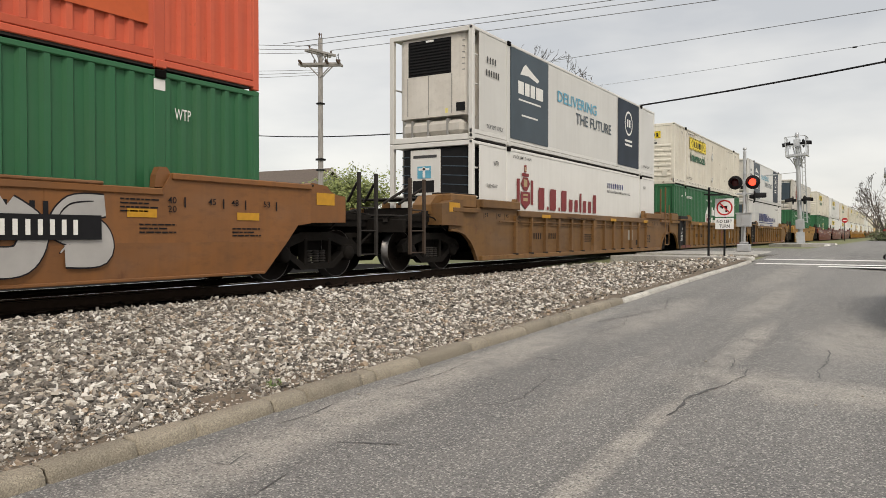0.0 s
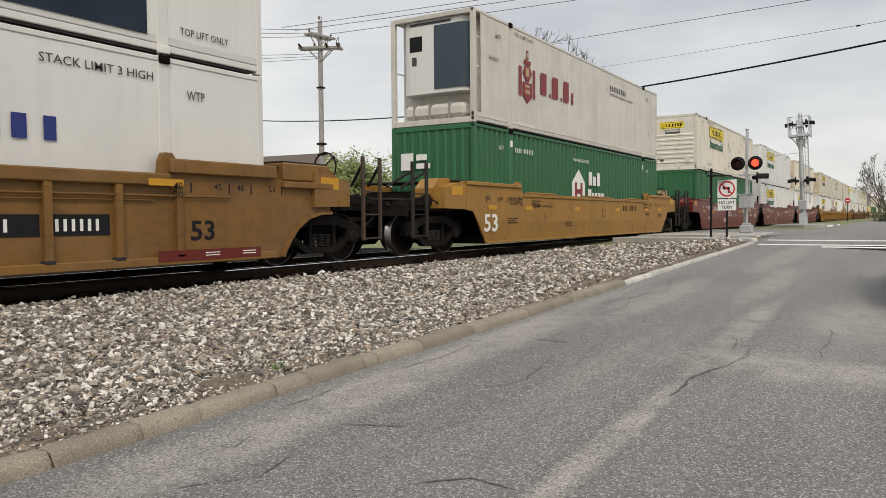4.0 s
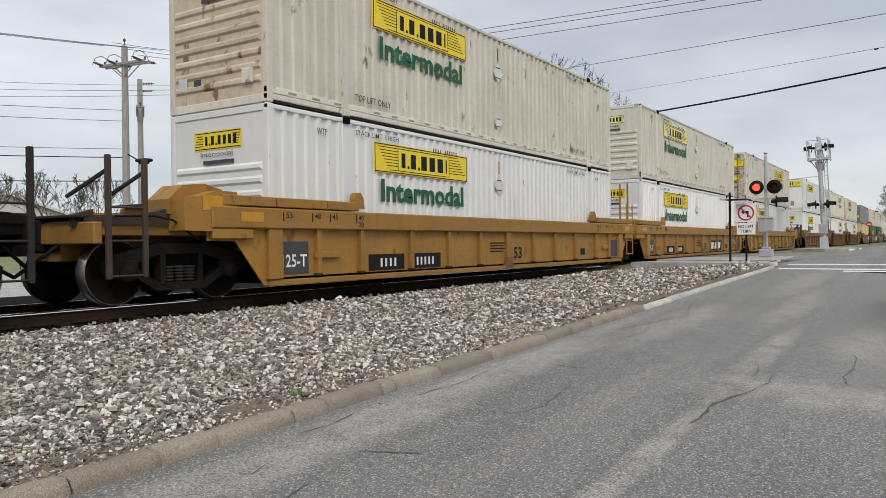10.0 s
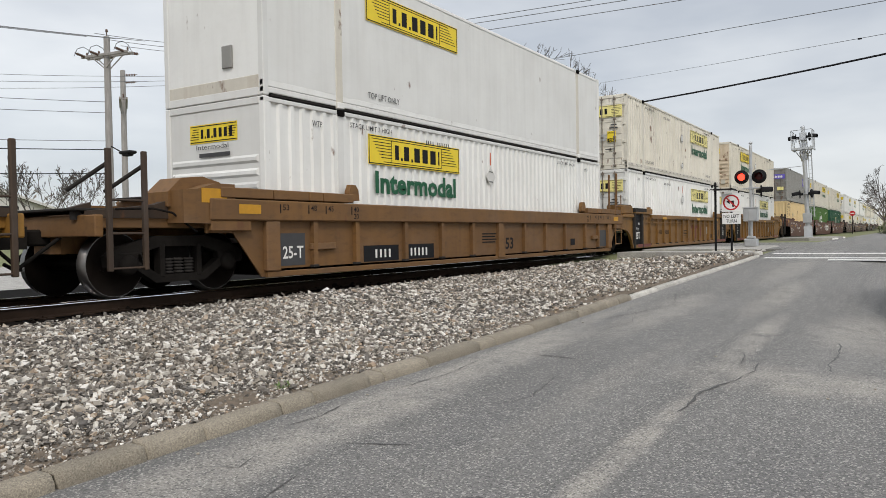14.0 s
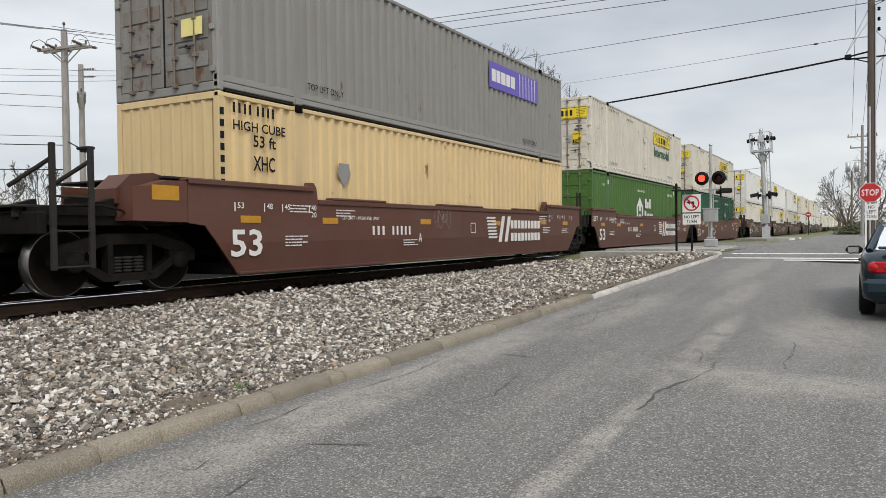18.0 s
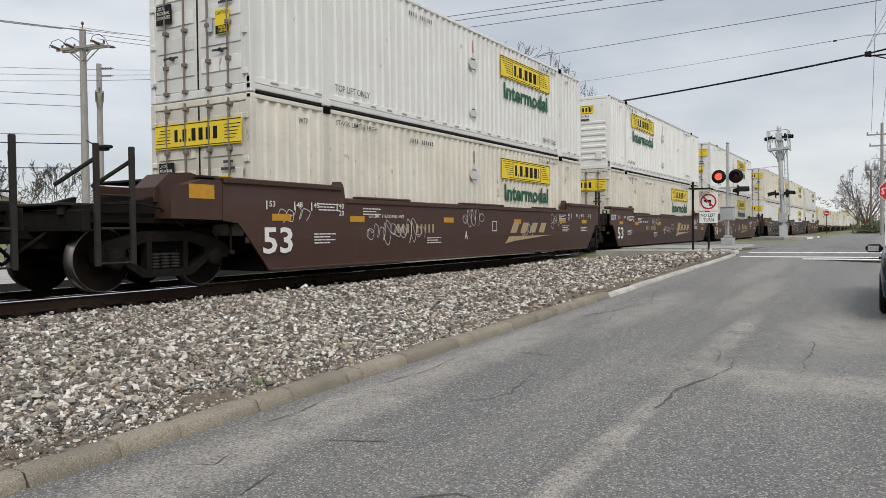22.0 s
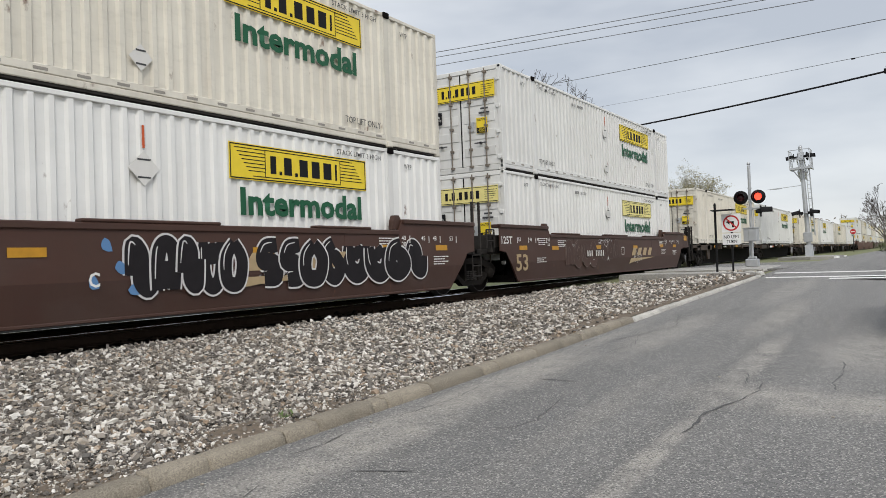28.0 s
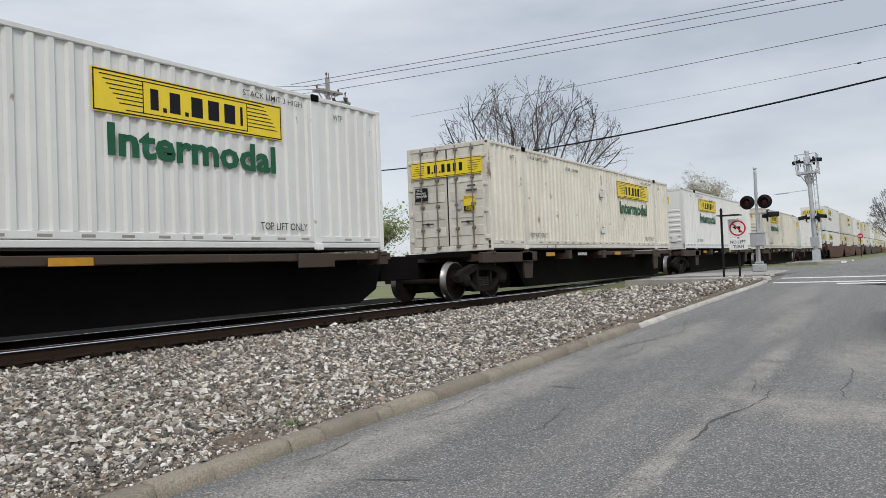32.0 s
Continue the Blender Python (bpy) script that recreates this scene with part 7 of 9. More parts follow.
            part("crosswalk", stored("crosswalk", lambda: Shape().box(-3.35, -2.45, -1.10, 1.10, 1.22, 1.26, 0.01).box(-3.3, -3.2, -1.0, -0.9, 1.1, 1.23).box(-3.3, -3.2, 0.9, 1.0, 1.1, 1.23)), "dark_steel", car, m=flip)
            for y0, y1 in ((-1.24, -1.08), (1.08, 1.24)):
                part("platform_beam", stored(("platform_beam", y0), lambda: Shape().prism([(-3.2, 1.12), (-1.70, 1.12), (-1.70, 1.46), (-2.2, 1.32), (-3.2, 1.22)], y0, y1)), "spine" if deep else "truck", car, m=flip)
            lad = part("ladder", stored("ladder_post", ladder_post), "dark_steel" if not ribbed else "spine", car, m=flip @ pose(-3.08, 0, 0))
            part("ladder_post", stored("ladder_post", ladder_post), "dark_steel" if not ribbed else "spine", lad, m=pose(0.56, 0, 0))
            for z in (0.42, 0.90, 1.36):
                part("rung", stored("rung", lambda: Shape().rod((0.0, -1.47, 0), (0.56, -1.47, 0), 0.016, n=6)), "dark_steel" if not ribbed else "spine", lad, m=pose(0, 0, z))
            for x in (-3.08, -2.52):
                part("brace", stored("end_brace", lambda: Shape().rod((0, -1.42, 1.85), (-0.28, -0.95, 1.5), 0.03, n=6)), "dark_steel", car, m=flip @ pose(x, 0, 0))
            part("air_hose", stored("air_hose", lambda: bent_rod([(-2.9, -1.34, 1.24), (-2.3, -1.36, 1.26), (-2.0, -1.40, 1.20), (-1.75, -1.46, 1.0), (-1.62, -1.48, 0.92)], 0.016)), "truck", car, m=flip)
            if end == "tail" and deco != "swoosh" and style != "umber":
                part("hand_brake", stored("brake", brake_stand), "truck", car, m=flip)
        else:
            part("end_platform", stored("mid_deck", mid_deck), "dark_steel", car, m=flip)
            if end == "tail":
                part("ladder", stored("tall_ladder", tall_ladder) if ribbed else stored("ladder", ladder_shape), color if ribbed else "dark_steel", car, m=flip @ pose(-1.30 if ribbed else -1.42, 0, 0))
                for x, h in ((-1.28, 2.95), (-0.50, 2.85)) if ribbed else ((-1.5, 2.25), (-1.15, 2.25)):
                    part("stake", stored(("stake", h), lambda: stake(h)), color if ribbed else "dark_steel", car, m=flip @ pose(x, 0.03, 0))
                if ribbed:
                    for x in (-1.5, -1.05):
                        part("grab_loop", stored("grab_loop", grab_loop), "dark_steel", car, m=flip @ pose(x, 0.9, 0))
            else:
                part("grab_rail", stored("grab_low", lambda: grab_rail(0.45)), color if ribbed else "dark_steel", car, m=flip @ pose(-1.42, 0, 0))
    for x in (2.12, CL - 2.12):
        part("corner_guide", stored("guide", lambda: Shape().prism([(-0.16, ZT), (0.16, ZT), (0.13, ZT + 0.2), (0.05, ZT + 0.3), (-0.08, ZT + 0.3), (-0.14, ZT + 0.18)], -1.52, -1.40)), color, car, m=pose(x, 0, 0.03))
    truck(car, s_front, -1.66)
    if tail:
        truck(car, s_front, CL + 1.66)
    if not far:
        car_marks(car, style, int(s_front), bool(head))
    y = -1.604
    if letter and not ribbed:
        letters(letter, 7.4 if s_front < 200 else 5.85 if s_front < 345 else 6.98, 0.80 if s_front < 200 else 0.62, y, 0.2, "white_mark", car, 0.16, 0.02)
    if deco == "swoosh":
        # slanted gold blocks over a tapering bar
        for k in range(4):
            u = 9.62 + 0.66 * k
            part("letter_block", Shape().prism([(u, 0.76), (u + 0.40, 0.76), (u + 0.62, 1.05), (u + 0.22, 1.05)], y - 0.002, y), "logo_gold", car, "slanted gold block in place of a letter")
        part("tapering_bar", Shape().prism([(9.28, 0.46), (9.9, 0.53), (12.6, 0.68), (9.55, 0.66)], y - 0.002, y), "logo_gold", car, "tapering gold bar")
    elif deco == "slant":
        u = 9.55
        for k in range(7):
            part("speed_line", stored("speed_line", lambda: Shape().prism([(0, 0), (0.55, 0), (0.6, 0.05), (0.05, 0.05)], -0.002, 0.0)), "white_mark", car, "thin white speed line", pose(u - 0.02 * k, y, 0.66 + 0.09 * k))
        for k in (0.65, 1.05):
            part("slanted_bar", stored("slanted_bar", lambda: Shape().prism([(0, 0.55), (0.2, 0.55), (0.45, 1.28), (0.25, 1.28)], -0.003, 0.0)), "white_mark", car, "white slanted bar", pose(u + k, y, 0))
        block_row(even_row(11.05, 9, 0.19, 0.065), 0.93, y, 0.24, "white_mark", car, "white block in place of a letter")
        block_row(even_row(11.05, 9, 0.19, 0.065), 0.56, y, 0.24, "white_mark", car, "white block in place of a letter")
    elif deco == "crossed":
        part("mark_bar", Shape().quad(8.85, 10.10, 0.92, 1.06, -1.506), "logo_red", car, "faded red painted bar")
        for u in (9.06, 9.62):
            part("mark_bar", Shape().quad(u, u + 0.16, 0.42, 0.918, -1.506), "logo_red", car, "faded red painted bar")
        for k in range(2):
            part("mark_chevron", Shape().prism([(10.12 + 0.3 * k, 0.42), (10.32 + 0.3 * k, 0.42), (10.52 + 0.3 * k, 0.74), (10.32 + 0.3 * k, 1.06), (10.12 + 0.3 * k, 1.06), (10.32 + 0.3 * k, 0.74)], -1.509, -1.506), "logo_red", car, "faded red chevron")
    elif deco == "lined":
        part("company_board", Shape().quad(9.62, 12.0, 0.32, 0.83, -1.507), "black_mark", car, "black company board with pale slanted bars")
        m_s = Shape()
        for u in (9.80, 10.50, 11.20):
            m_s.prism([(u, 0.42), (u + 0.46, 0.42), (u + 0.58, 0.74), (u + 0.12, 0.74)], -1.513, -1.510)
        part("company_mark", m_s, "white_mark", car)
    return car


def spine_car(s_front, head, tail, white_panel=False):
    """A low spine car: one deep centre beam, end platforms and outrigger pads."""
    car = tagged(new("spine_car"), "dirty brown low spine car with a deep centre beam", "rail car", "cars of the train")
    # beam and plates below are coloured near black for the shade under the car
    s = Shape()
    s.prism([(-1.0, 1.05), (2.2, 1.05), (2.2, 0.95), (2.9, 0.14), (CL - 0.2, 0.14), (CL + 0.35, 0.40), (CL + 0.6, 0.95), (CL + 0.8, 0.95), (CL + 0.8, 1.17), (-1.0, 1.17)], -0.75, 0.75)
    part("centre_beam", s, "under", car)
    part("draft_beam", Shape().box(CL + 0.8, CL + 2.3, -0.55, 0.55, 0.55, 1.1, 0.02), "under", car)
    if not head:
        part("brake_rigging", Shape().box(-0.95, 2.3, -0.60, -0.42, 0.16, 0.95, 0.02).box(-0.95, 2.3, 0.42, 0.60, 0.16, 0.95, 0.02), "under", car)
    part("side_rail", Shape().box(-0.6, 2.25, -1.36, -1.22, 0.88, 1.15, 0.015), "spine", car, "rusty brown side sill at the end of the car")
    part("side_rail", Shape().box(7.6, CL + 0.2, -1.30, -1.20, 1.02, 1.16, 0.015), "spine", car, "rusty brown side rail under the container")
    part("side_rail", Shape().box(-0.2, CL + 0.2, 1.24, 1.34, 0.98, 1.17, 0.015), "spine", car)
    for x in (0.0, 2.0, 8.0, CL - 0.1) if white_panel else (0.0, 2.0, 5.0, 8.0, 11.1, CL - 2.0, CL - 0.1):
        part("outrigger", stored("outrigger", lambda: Shape().prism_z([(-0.14, -1.34), (0.14, -1.34), (0.14, 1.34), (-0.14, 1.34)], 0.93, 1.12).box(-0.1, 0.1, -1.36, -1.2, 1.1, 1.19, 0.01)), "spine", car, m=pose(x, 0, 0))
    for x in (1.6, CL - 2.6):
        part("side_panel", stored("spine_panel", lambda: Shape().box(0.0, 0.95, -1.36, -1.30, 0.90, 1.16, 0.01)), "spine", car, m=pose(x, 0, 0))
        if white_panel:
            continue
        part("drop_plate", stored("drop_plate", lambda: Shape().prism([(0.3, 0.42), (0.75, 0.42), (0.85, 0.9), (0.2, 0.9)], -1.28, -1.22)), "spine", car, m=pose(x, 0, 0))
    if white_panel:
        part("reflector", Shape().box(3.05, 4.2, -1.345, -1.335, 0.95, 1.09), "white_mark", car, "white panel on the side of the beam")
        part("reflector", Shape().box(4.2, 4.75, -1.345, -1.335, 0.96, 1.09), "orange_mark", car, "faded orange panel")
    for x in (9.0,) if white_panel else (3.2, 9.0):
        part("reflector", stored("spine_tape", lambda: Shape().quad(0, 0.62, 1.02, 1.13, -1.345)), "yellow_mark", car, m=pose(x, 0, 0))
    part("number_mark", bars((0.7,) * 9, 5.6, 1.02, -1.345, 0.1, 0.3), "white_mark", car)
    if head:
        part("end_platform", Shape().box(-3.1, 0.2, -1.36, 1.36, 1.0, 1.15, 0.015).box(-3.2, -2.5, -0.5, 0.5, 0.7, 1.15, 0.02), "spine", car)
        for x, y0 in ((-2.45, -1.34), (-1.90, -1.34)):
            part("stake", Shape().box(x, x + 0.13, y0, y0 + 0.1, 0.75, 2.03, 0.015), "truck", car)
        part("hitch_brace", Shape().rod((-2.95, -1.28, 1.15), (-2.5, -1.28, 1.85), 0.05).rod((-2.3, -1.28, 1.15), (-1.93, -1.28, 1.78), 0.05).rod((-2.2, 0.6, 1.15), (-1.6, 0.6, 1.9), 0.05), "truck", car)
        part("ladder", stored("ladder", ladder_shape), "truck", car, m=pose(-2.5, 0.14, 0))
        part("step_frame", bent_rod([(-0.7, -1.38, 1.0), (-0.62, -1.40, 0.42), (0.0, -1.40, 0.44), (0.02, -1.38, 1.0)], 0.02), "dark_steel", car)
        part("air_hose", bent_rod([(-3.0, -0.9, 0.9), (-2.7, -1.0, 0.45), (-2.45, -1.0, 0.30), (-2.2, -1.0, 0.45), (-2.05, -0.9, 0.85)], 0.022), "truck", car)
        part("coupler", stored("coupler", coupler_shape), "truck", car, m=pose(0.5, 0, 0))
    truck(car, s_front, -0.18 if not head else 0.60)
    if tail:
        truck(car, s_front, CL - 0.45)
    return car


# ---- the consist: places along the train, from the head ----
def rolling(ob, s, z=0.0):
    TRAIN.append((ob, s, z))


Y, YF, YR = "yellow", "yellow_front", "yellow_rear"
#      place   car paint, style, coupler ends, letter, deco, upper box, lower box (paint, end, logo, smooth, faded)
CONSIST = [
    (-6.85, "umber", "umber", 1, 1, "", "", ("orange", "corr", "orange"), ("green", "corr", "green53")),
    (16.70, "brown_tan", "ribbed_plain", 1, 0, "A", "", ("reefer", "reefer0", "slate"), ("reefer", "reefer2", "crest")),
    (36.21, "ochre", "ribbed_dark", 0, 0, "C", "crossed", ("cream", "nose", YF), ("green", "corr", "house_front")),
    (55.75, "ochre", "ribbed_dark", 0, 1, "B", "", ("reefer", "reefer0", "slate"), ("reefer", "reefer1", "navy")),
    (79.26, "tan", "yellow_smooth", 1, 1, "", "", ("dusty", "reefer1", "crest_short"), ("green", "corr", "house_front")),
    (102.67, "maroon", "smooth", 1, 0, "B", "", ("cream", "nose", YF), ("green", "corr", "square_front")),
    (122.29, "maroon", "smooth", 0, 0, "C", "", ("white", "nose", YF, True), ("white", "nose", YF)),
    (141.88, "maroon", "smooth", 0, 1, "A", "", ("ivory", "nose", YF), ("white", "nose", YF)),
    (165.23, "tan", "ribbed", 1, 0, "A", "", ("ivory", "nose", YF), ("white", "nose", YF)),
    (184.71, "tan", "ribbed", 0, 0, "C", "lined", ("cream", "nose", YF, False, True), ("white", "nose", YF)),
    (204.19, "tan", "ribbed", 0, 1, "B", "", ("rusty", "door", YR), ("white", "nose", YF, False, True)),
    (227.78, "brown_tan", "ribbed", 1, 0, "B", "", ("white", "plate", "board_front", True), ("white", "nose", YF)),
    (246.95, "ochre", "ribbed_dark", 0, 0, "C", "crossed", ("cream", "door", YR, False, True), ("white", "door", YR, False, True)),
    (266.39, "ochre", "ribbed_dark", 0, 1, "A", "", ("ivory", "nose", YF), ("white", "door", YR, False, True)),
    (289.82, "russet", "smooth", 1, 0, "A", "slant", ("grey", "door", "violet"), ("buff", "corr", "buff")),
    (309.31, "russet", "smooth", 0, 0, "C", "slant", ("cream", "door", YR), ("lime", "door", "house_rear")),
    (328.83, "russet", "smooth", 0, 1, "B", "", ("cream", "door", YR), ("bottle", "door", "square_rear")),
    (352.28, "chocolate", "smooth", 1, 0, "A", "swoosh", ("white", "door", YR), ("cream", "door", YR)),
    (371.73, "chocolate", "smooth", 0, 0, "C", "swoosh", ("white", "nose", YF), ("cream", "door", YR)),
    (391.15, "chocolate", "smooth", 0, 1, "B", "swoosh", ("white", "door", YR), ("cream", "door", YR)),
    (415.0, "chocolate", "smooth", 1, 0, "B", "swoosh", ("cream", "door", YR), ("white", "door", YR)),
    (434.55, "chocolate", "smooth", 0, 0, "C", "swoosh", ("cream", "door", YR), ("white", "door", YR)),
    (453.95, "chocolate", "smooth", 0, 1, "A", "swoosh", ("white", "door", YR), ("white", "door", YR, False, True)),
]
LOW, HIGH = 0.353, 3.262
cars_by_place = {}
for s_c, color, style, head, tail, letter, deco, up, low in CONSIST:
    car = well_car(s_c, color, style, head, tail, letter, deco)
    cars_by_place[round(s_c)] = car
    rolling(car, s_c)
    container(s_c, LOW, *low[:3], smooth=len(low) > 3 and low[3], faded=len(low) > 4, upper=False)
    container(s_c, HIGH, *up[:3], smooth=len(up) > 3 and up[3], faded=len(up) > 4)

SINGLES = [(475.26, "cream", "door", YR), (493.94, "white", "door", YR), (514.69, "cream", "door", YR), (SP[0], "white", "nose", YF), (SP[1], "cream", "nose", YF), (SP[2], "white", "door", YR)]
for i, (s_c, color, end, logo) in enumerate(SINGLES):
    car = spine_car(s_c, i in (0,), i == len(SINGLES) - 1, i == 1)
    rolling(car, s_c)
    container(s_c, 1.21, color, end, logo, upper=False)

# the rest of the train, seen far off only
r_far = random.Random(21)
s_far = SP[3]
for i in range(12):
    col = ("russet", "chocolate", "ochre", "tan")[(i // 3) % 4]
    car = well_car(s_far, col, "ribbed" if col in ("ochre", "tan") else "smooth", i % 3 == 0, i % 3 == 2, "", "", True)
    rolling(car, s_far)
    container(s_far, LOW, r_far.choice(("white", "cream", "ivory")), "door", r_far.choice((YR, YF)), upper=False, far=True)
    container(s_far, HIGH, r_far.choice(("white", "cream", "white")), "door", r_far.choice((YR, YF)), far=True)
    s_far += 23.38 if i % 3 == 2 else 19.47

# spray paint and other marks of single cars
c = cars_by_place[-7]
part("number_board", Shape().quad(11.5, 12.95, 0.75, 1.07, -1.640), "black_mark", c, "black number board")
part("number_mark", bars((0.55,) * 7, 11.6, 0.80, -1.646, 0.22, 0.3), "white_mark", c)
bubble_graffiti(c, 9.2, 13.2, 0.26, 1.46, 4, 3, -1.600, "spray_silver", "spray_black", 0.02, 0.2)
c = cars_by_place[415]
bubble_graffiti(c, 1.9, 6.9, 0.22, 1.46, 5, 17, line=0.042, fat=0.25)
bubble_graffiti(c, 6.7, 10.9, 0.34, 1.42, 6, 19, line=0.032, fat=0.21)
scribble(c, 7.6, 8.9, 0.30, 0.52, 18)
scribble(c, 12.9, 14.2, 0.42, 0.75, 5)
scribble(c, 15.2, 15.8, 0.95, 1.4, 6)
scribble(c, 9.3, 10.4, 1.15, 1.42, 8)
c = cars_by_place[435]
bubble_graffiti(c, 2.2, 4.05, 0.38, 1.32, 4, 23, fat=0.28)
bubble_graffiti(c, 7.55, 9.65, 0.34, 1.42, 5, 29, fat=0.28)
bubble_graffiti(c, 9.95, 12.1, 0.36, 1.42, 4, 37, fat=0.28)
bubble_graffiti(c, 12.2, 14.9, 0.36, 1.40, 4, 38, fat=0.28)
scribble(c, 0.9, 1.9, 0.32, 0.52, 31)
scribble(c, 5.0, 5.8, 0.40, 0.60, 32)
scribble(c, 4.6, 5.3, 1.12, 1.32, 33)
scribble(c, 0.4, 1.3, 1.02, 1.32, 7)
scribble(c, 1.3, 2.0, 1.36, 1.50, 34)
dots = Shape()
for k in range(14):
    dots.prism(blob(1.25 + (k % 5) * 0.2 + (2.9 if k > 4 else 0) + (2.9 if k > 9 else 0), 0.55 + (k * 37 % 60) / 75, 0.07, 0.09, k, 10), -1.600 - 0.0003 * k, -1.598)
part("graffiti_speckle", dots, "spray_blue", c, "pale blue spray-paint dots")
c = cars_by_place[454]
bubble_graffiti(c, 3.3, 6.0, 0.36, 1.40, 4, 41, -1.602, "chocolate", "spray_dim", 0.018)
bubble_graffiti(c, 6.4, 8.2, 0.6, 1.40, 3, 43, -1.602, "chocolate", "spray_dim", 0.012)
scribble(c, 6.2, 7.4, 1.1, 1.45, 9)
scribble(c, 9.9, 10.8, 0.4, 0.9, 12)
for place, spans in ((352, ((0.3, 1.1), (2.9, 5.1), (6.9, 8.0), (10.4, 11.2), (12.6, 13.5))), (372, ((5.0, 6.3), (9.4, 10.3), (13.4, 14.4), (7.0, 8.2))), (391, ((2.9, 3.7), (8.0, 9.0), (13.0, 14.0))), (290, ((6.6, 7.4),))):
    for k, (a, b) in enumerate(spans):
        scribble(cars_by_place[place], a, b, 0.55 if k % 2 else 0.9, 1.1 if k % 2 else 1.4, place + k, "spray_white" if place > 300 else "spray_grey")


# ---- crossing signals and signs ----
def disc(s, x, y, z, r, depth, n=24):
    """A flat round plate facing -x."""
    return s.lathe([(x + depth, 0.0), (x + depth, r), (x, r), (x, 0.0)], n, 'x', (0, y, z))


def hood(r, length):
    """A sunshade over the upper part of a lamp, pointing to -x."""
    s = Shape()
    n = 14
    v = []
    for i in range(n + 1):
        a = math.radians(-15 + 210 * i / n)
        for x, k in ((0.0, 1.0), (-length, 0.96)):
            v.append((x, r * k * math.cos(a), r * k * math.sin(a)))
    s.add(v, [(2 * i, 2 * i + 2, 2 * i + 3, 2 * i + 1) for i in range(n)], True)
    return s


def blink_disc_mesh():
    """An added disc whose turning stands for blinking: a glowing red face on one side, a dark red one on the other."""
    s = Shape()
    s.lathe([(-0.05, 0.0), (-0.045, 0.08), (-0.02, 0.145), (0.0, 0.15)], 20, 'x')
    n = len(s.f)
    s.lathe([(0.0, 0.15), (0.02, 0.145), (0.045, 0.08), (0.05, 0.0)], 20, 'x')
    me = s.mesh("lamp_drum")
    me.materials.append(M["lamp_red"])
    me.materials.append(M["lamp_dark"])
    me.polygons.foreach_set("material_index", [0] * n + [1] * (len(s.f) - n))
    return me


mast = tagged(new("crossing_signal"), "silver railway crossing signal mast with two round red flashing lamps", "crossing signal")
mast.location = (33.5, 5.82, 0.80)
part("mast_base", Shape().box(-0.25, 0.25, -0.25, 0.25, 0.0, 0.32, 0.03).box(-0.16, 0.16, -0.16, 0.16, 0.32, 0.42, 0.03), "galv", mast)
part("mast_pole", Shape().rod((0, 0, 0.3), (0, 0, 4.2), 0.062, n=14).lathe([(4.2, 0.066), (4.24, 0.05), (4.26, 0.0)], 12, 'z'), "galv", mast)
part("cross_arm", Shape().rod((0, -0.5, 2.90), (0, 0.5, 2.90), 0.032).box(-0.1, 0.1, -0.09, 0.09, 2.80, 3.0, 0.02).rod((0, 0, 3.25), (0, 0, 3.3), 0.085, n=12), "galv", mast)
LAMPS = []
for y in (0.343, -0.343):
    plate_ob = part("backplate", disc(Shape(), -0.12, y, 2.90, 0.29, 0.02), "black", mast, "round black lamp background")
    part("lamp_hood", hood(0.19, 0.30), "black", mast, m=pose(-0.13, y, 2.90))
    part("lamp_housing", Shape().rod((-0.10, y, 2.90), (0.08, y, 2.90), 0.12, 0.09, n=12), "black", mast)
    d = new("lamp_drum", blink_disc_mesh())
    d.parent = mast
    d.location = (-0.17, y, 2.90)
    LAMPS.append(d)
part("lower_arm", Shape().rod((0, -0.42, 2.43), (0, 0.30, 2.43), 0.03).box(-0.08, 0.08, -0.08, 0.08, 2.36, 2.5, 0.015), "galv", mast)
part("side_lamp", disc(Shape(), 0, 0, 0, 0.24, 0.04).rod((0.04, 0, 0), (0.22, 0, 0), 0.10, 0.07), "black", mast, m=pose(0, -0.42, 2.30, 0, 0, 105))
part("lamp_hood", hood(0.17, 0.42), "black", mast, m=pose(0, -0.42, 2.30, 0, 0, 105))
part("relay_box", Shape().box(-0.32, 0.0, -0.30, 0.26, 1.05, 1.60, 0.02), "galv", mast, "pale grey relay cabinet")
part("relay_door", Shape().box(-0.345, -0.315, -0.26, 0.05, 1.09, 1.56, 0.01), "alu", mast)
part("relay_lid", Shape().prism_z([(-0.36, -0.34), (0.02, -0.34), (0.02, 0.30), (-0.36, 0.30)], 1.595, 1.63), "alu", mast)
part("conduit", Shape().rod((0.05, 0.1, 0.3), (0.05, 0.1, 1.1), 0.03, n=8).rod((0.02, -0.1, 1.6), (0.02, -0.1, 2.4), 0.018, n=6), "galv", mast)
part("bell", Shape().lathe([(4.26, 0.0), (4.26, 0.05), (4.30, 0.08), (4.36, 0.06), (4.38, 0.0)], 12, 'z'), "galv", mast)

# tall cantilever signal on its island
cant = tagged(new("cantilever_signal"), "tall galvanised cantilever signal mast with ladder and lamp platform", "crossing signal")
cant.matrix_basis = pose(56.0, 6.1, 0.90, -2.4, 0, 0)
part("mast_foot", Shape().prism([(-0.26, 0.0), (0.26, 0.0), (0.15, 0.8), (-0.15, 0.8)], -0.24, 0.24).box(-0.32, 0.32, -0.32, 0.32, -0.1, 0.05, 0.02), "galv", cant)
part("mast_pole", Shape().rod((0, 0, 0.5), (0, 0, 7.45), 0.155, 0.13, 16).lathe([(7.45, 0.14), (7.55, 0.1), (7.58, 0.0)], 14, 'z'), "galv", cant)
lad = part("ladder", Shape().box(-0.02, 0.02, -0.44, -0.40, 1.4, 6.2), "galv", cant)
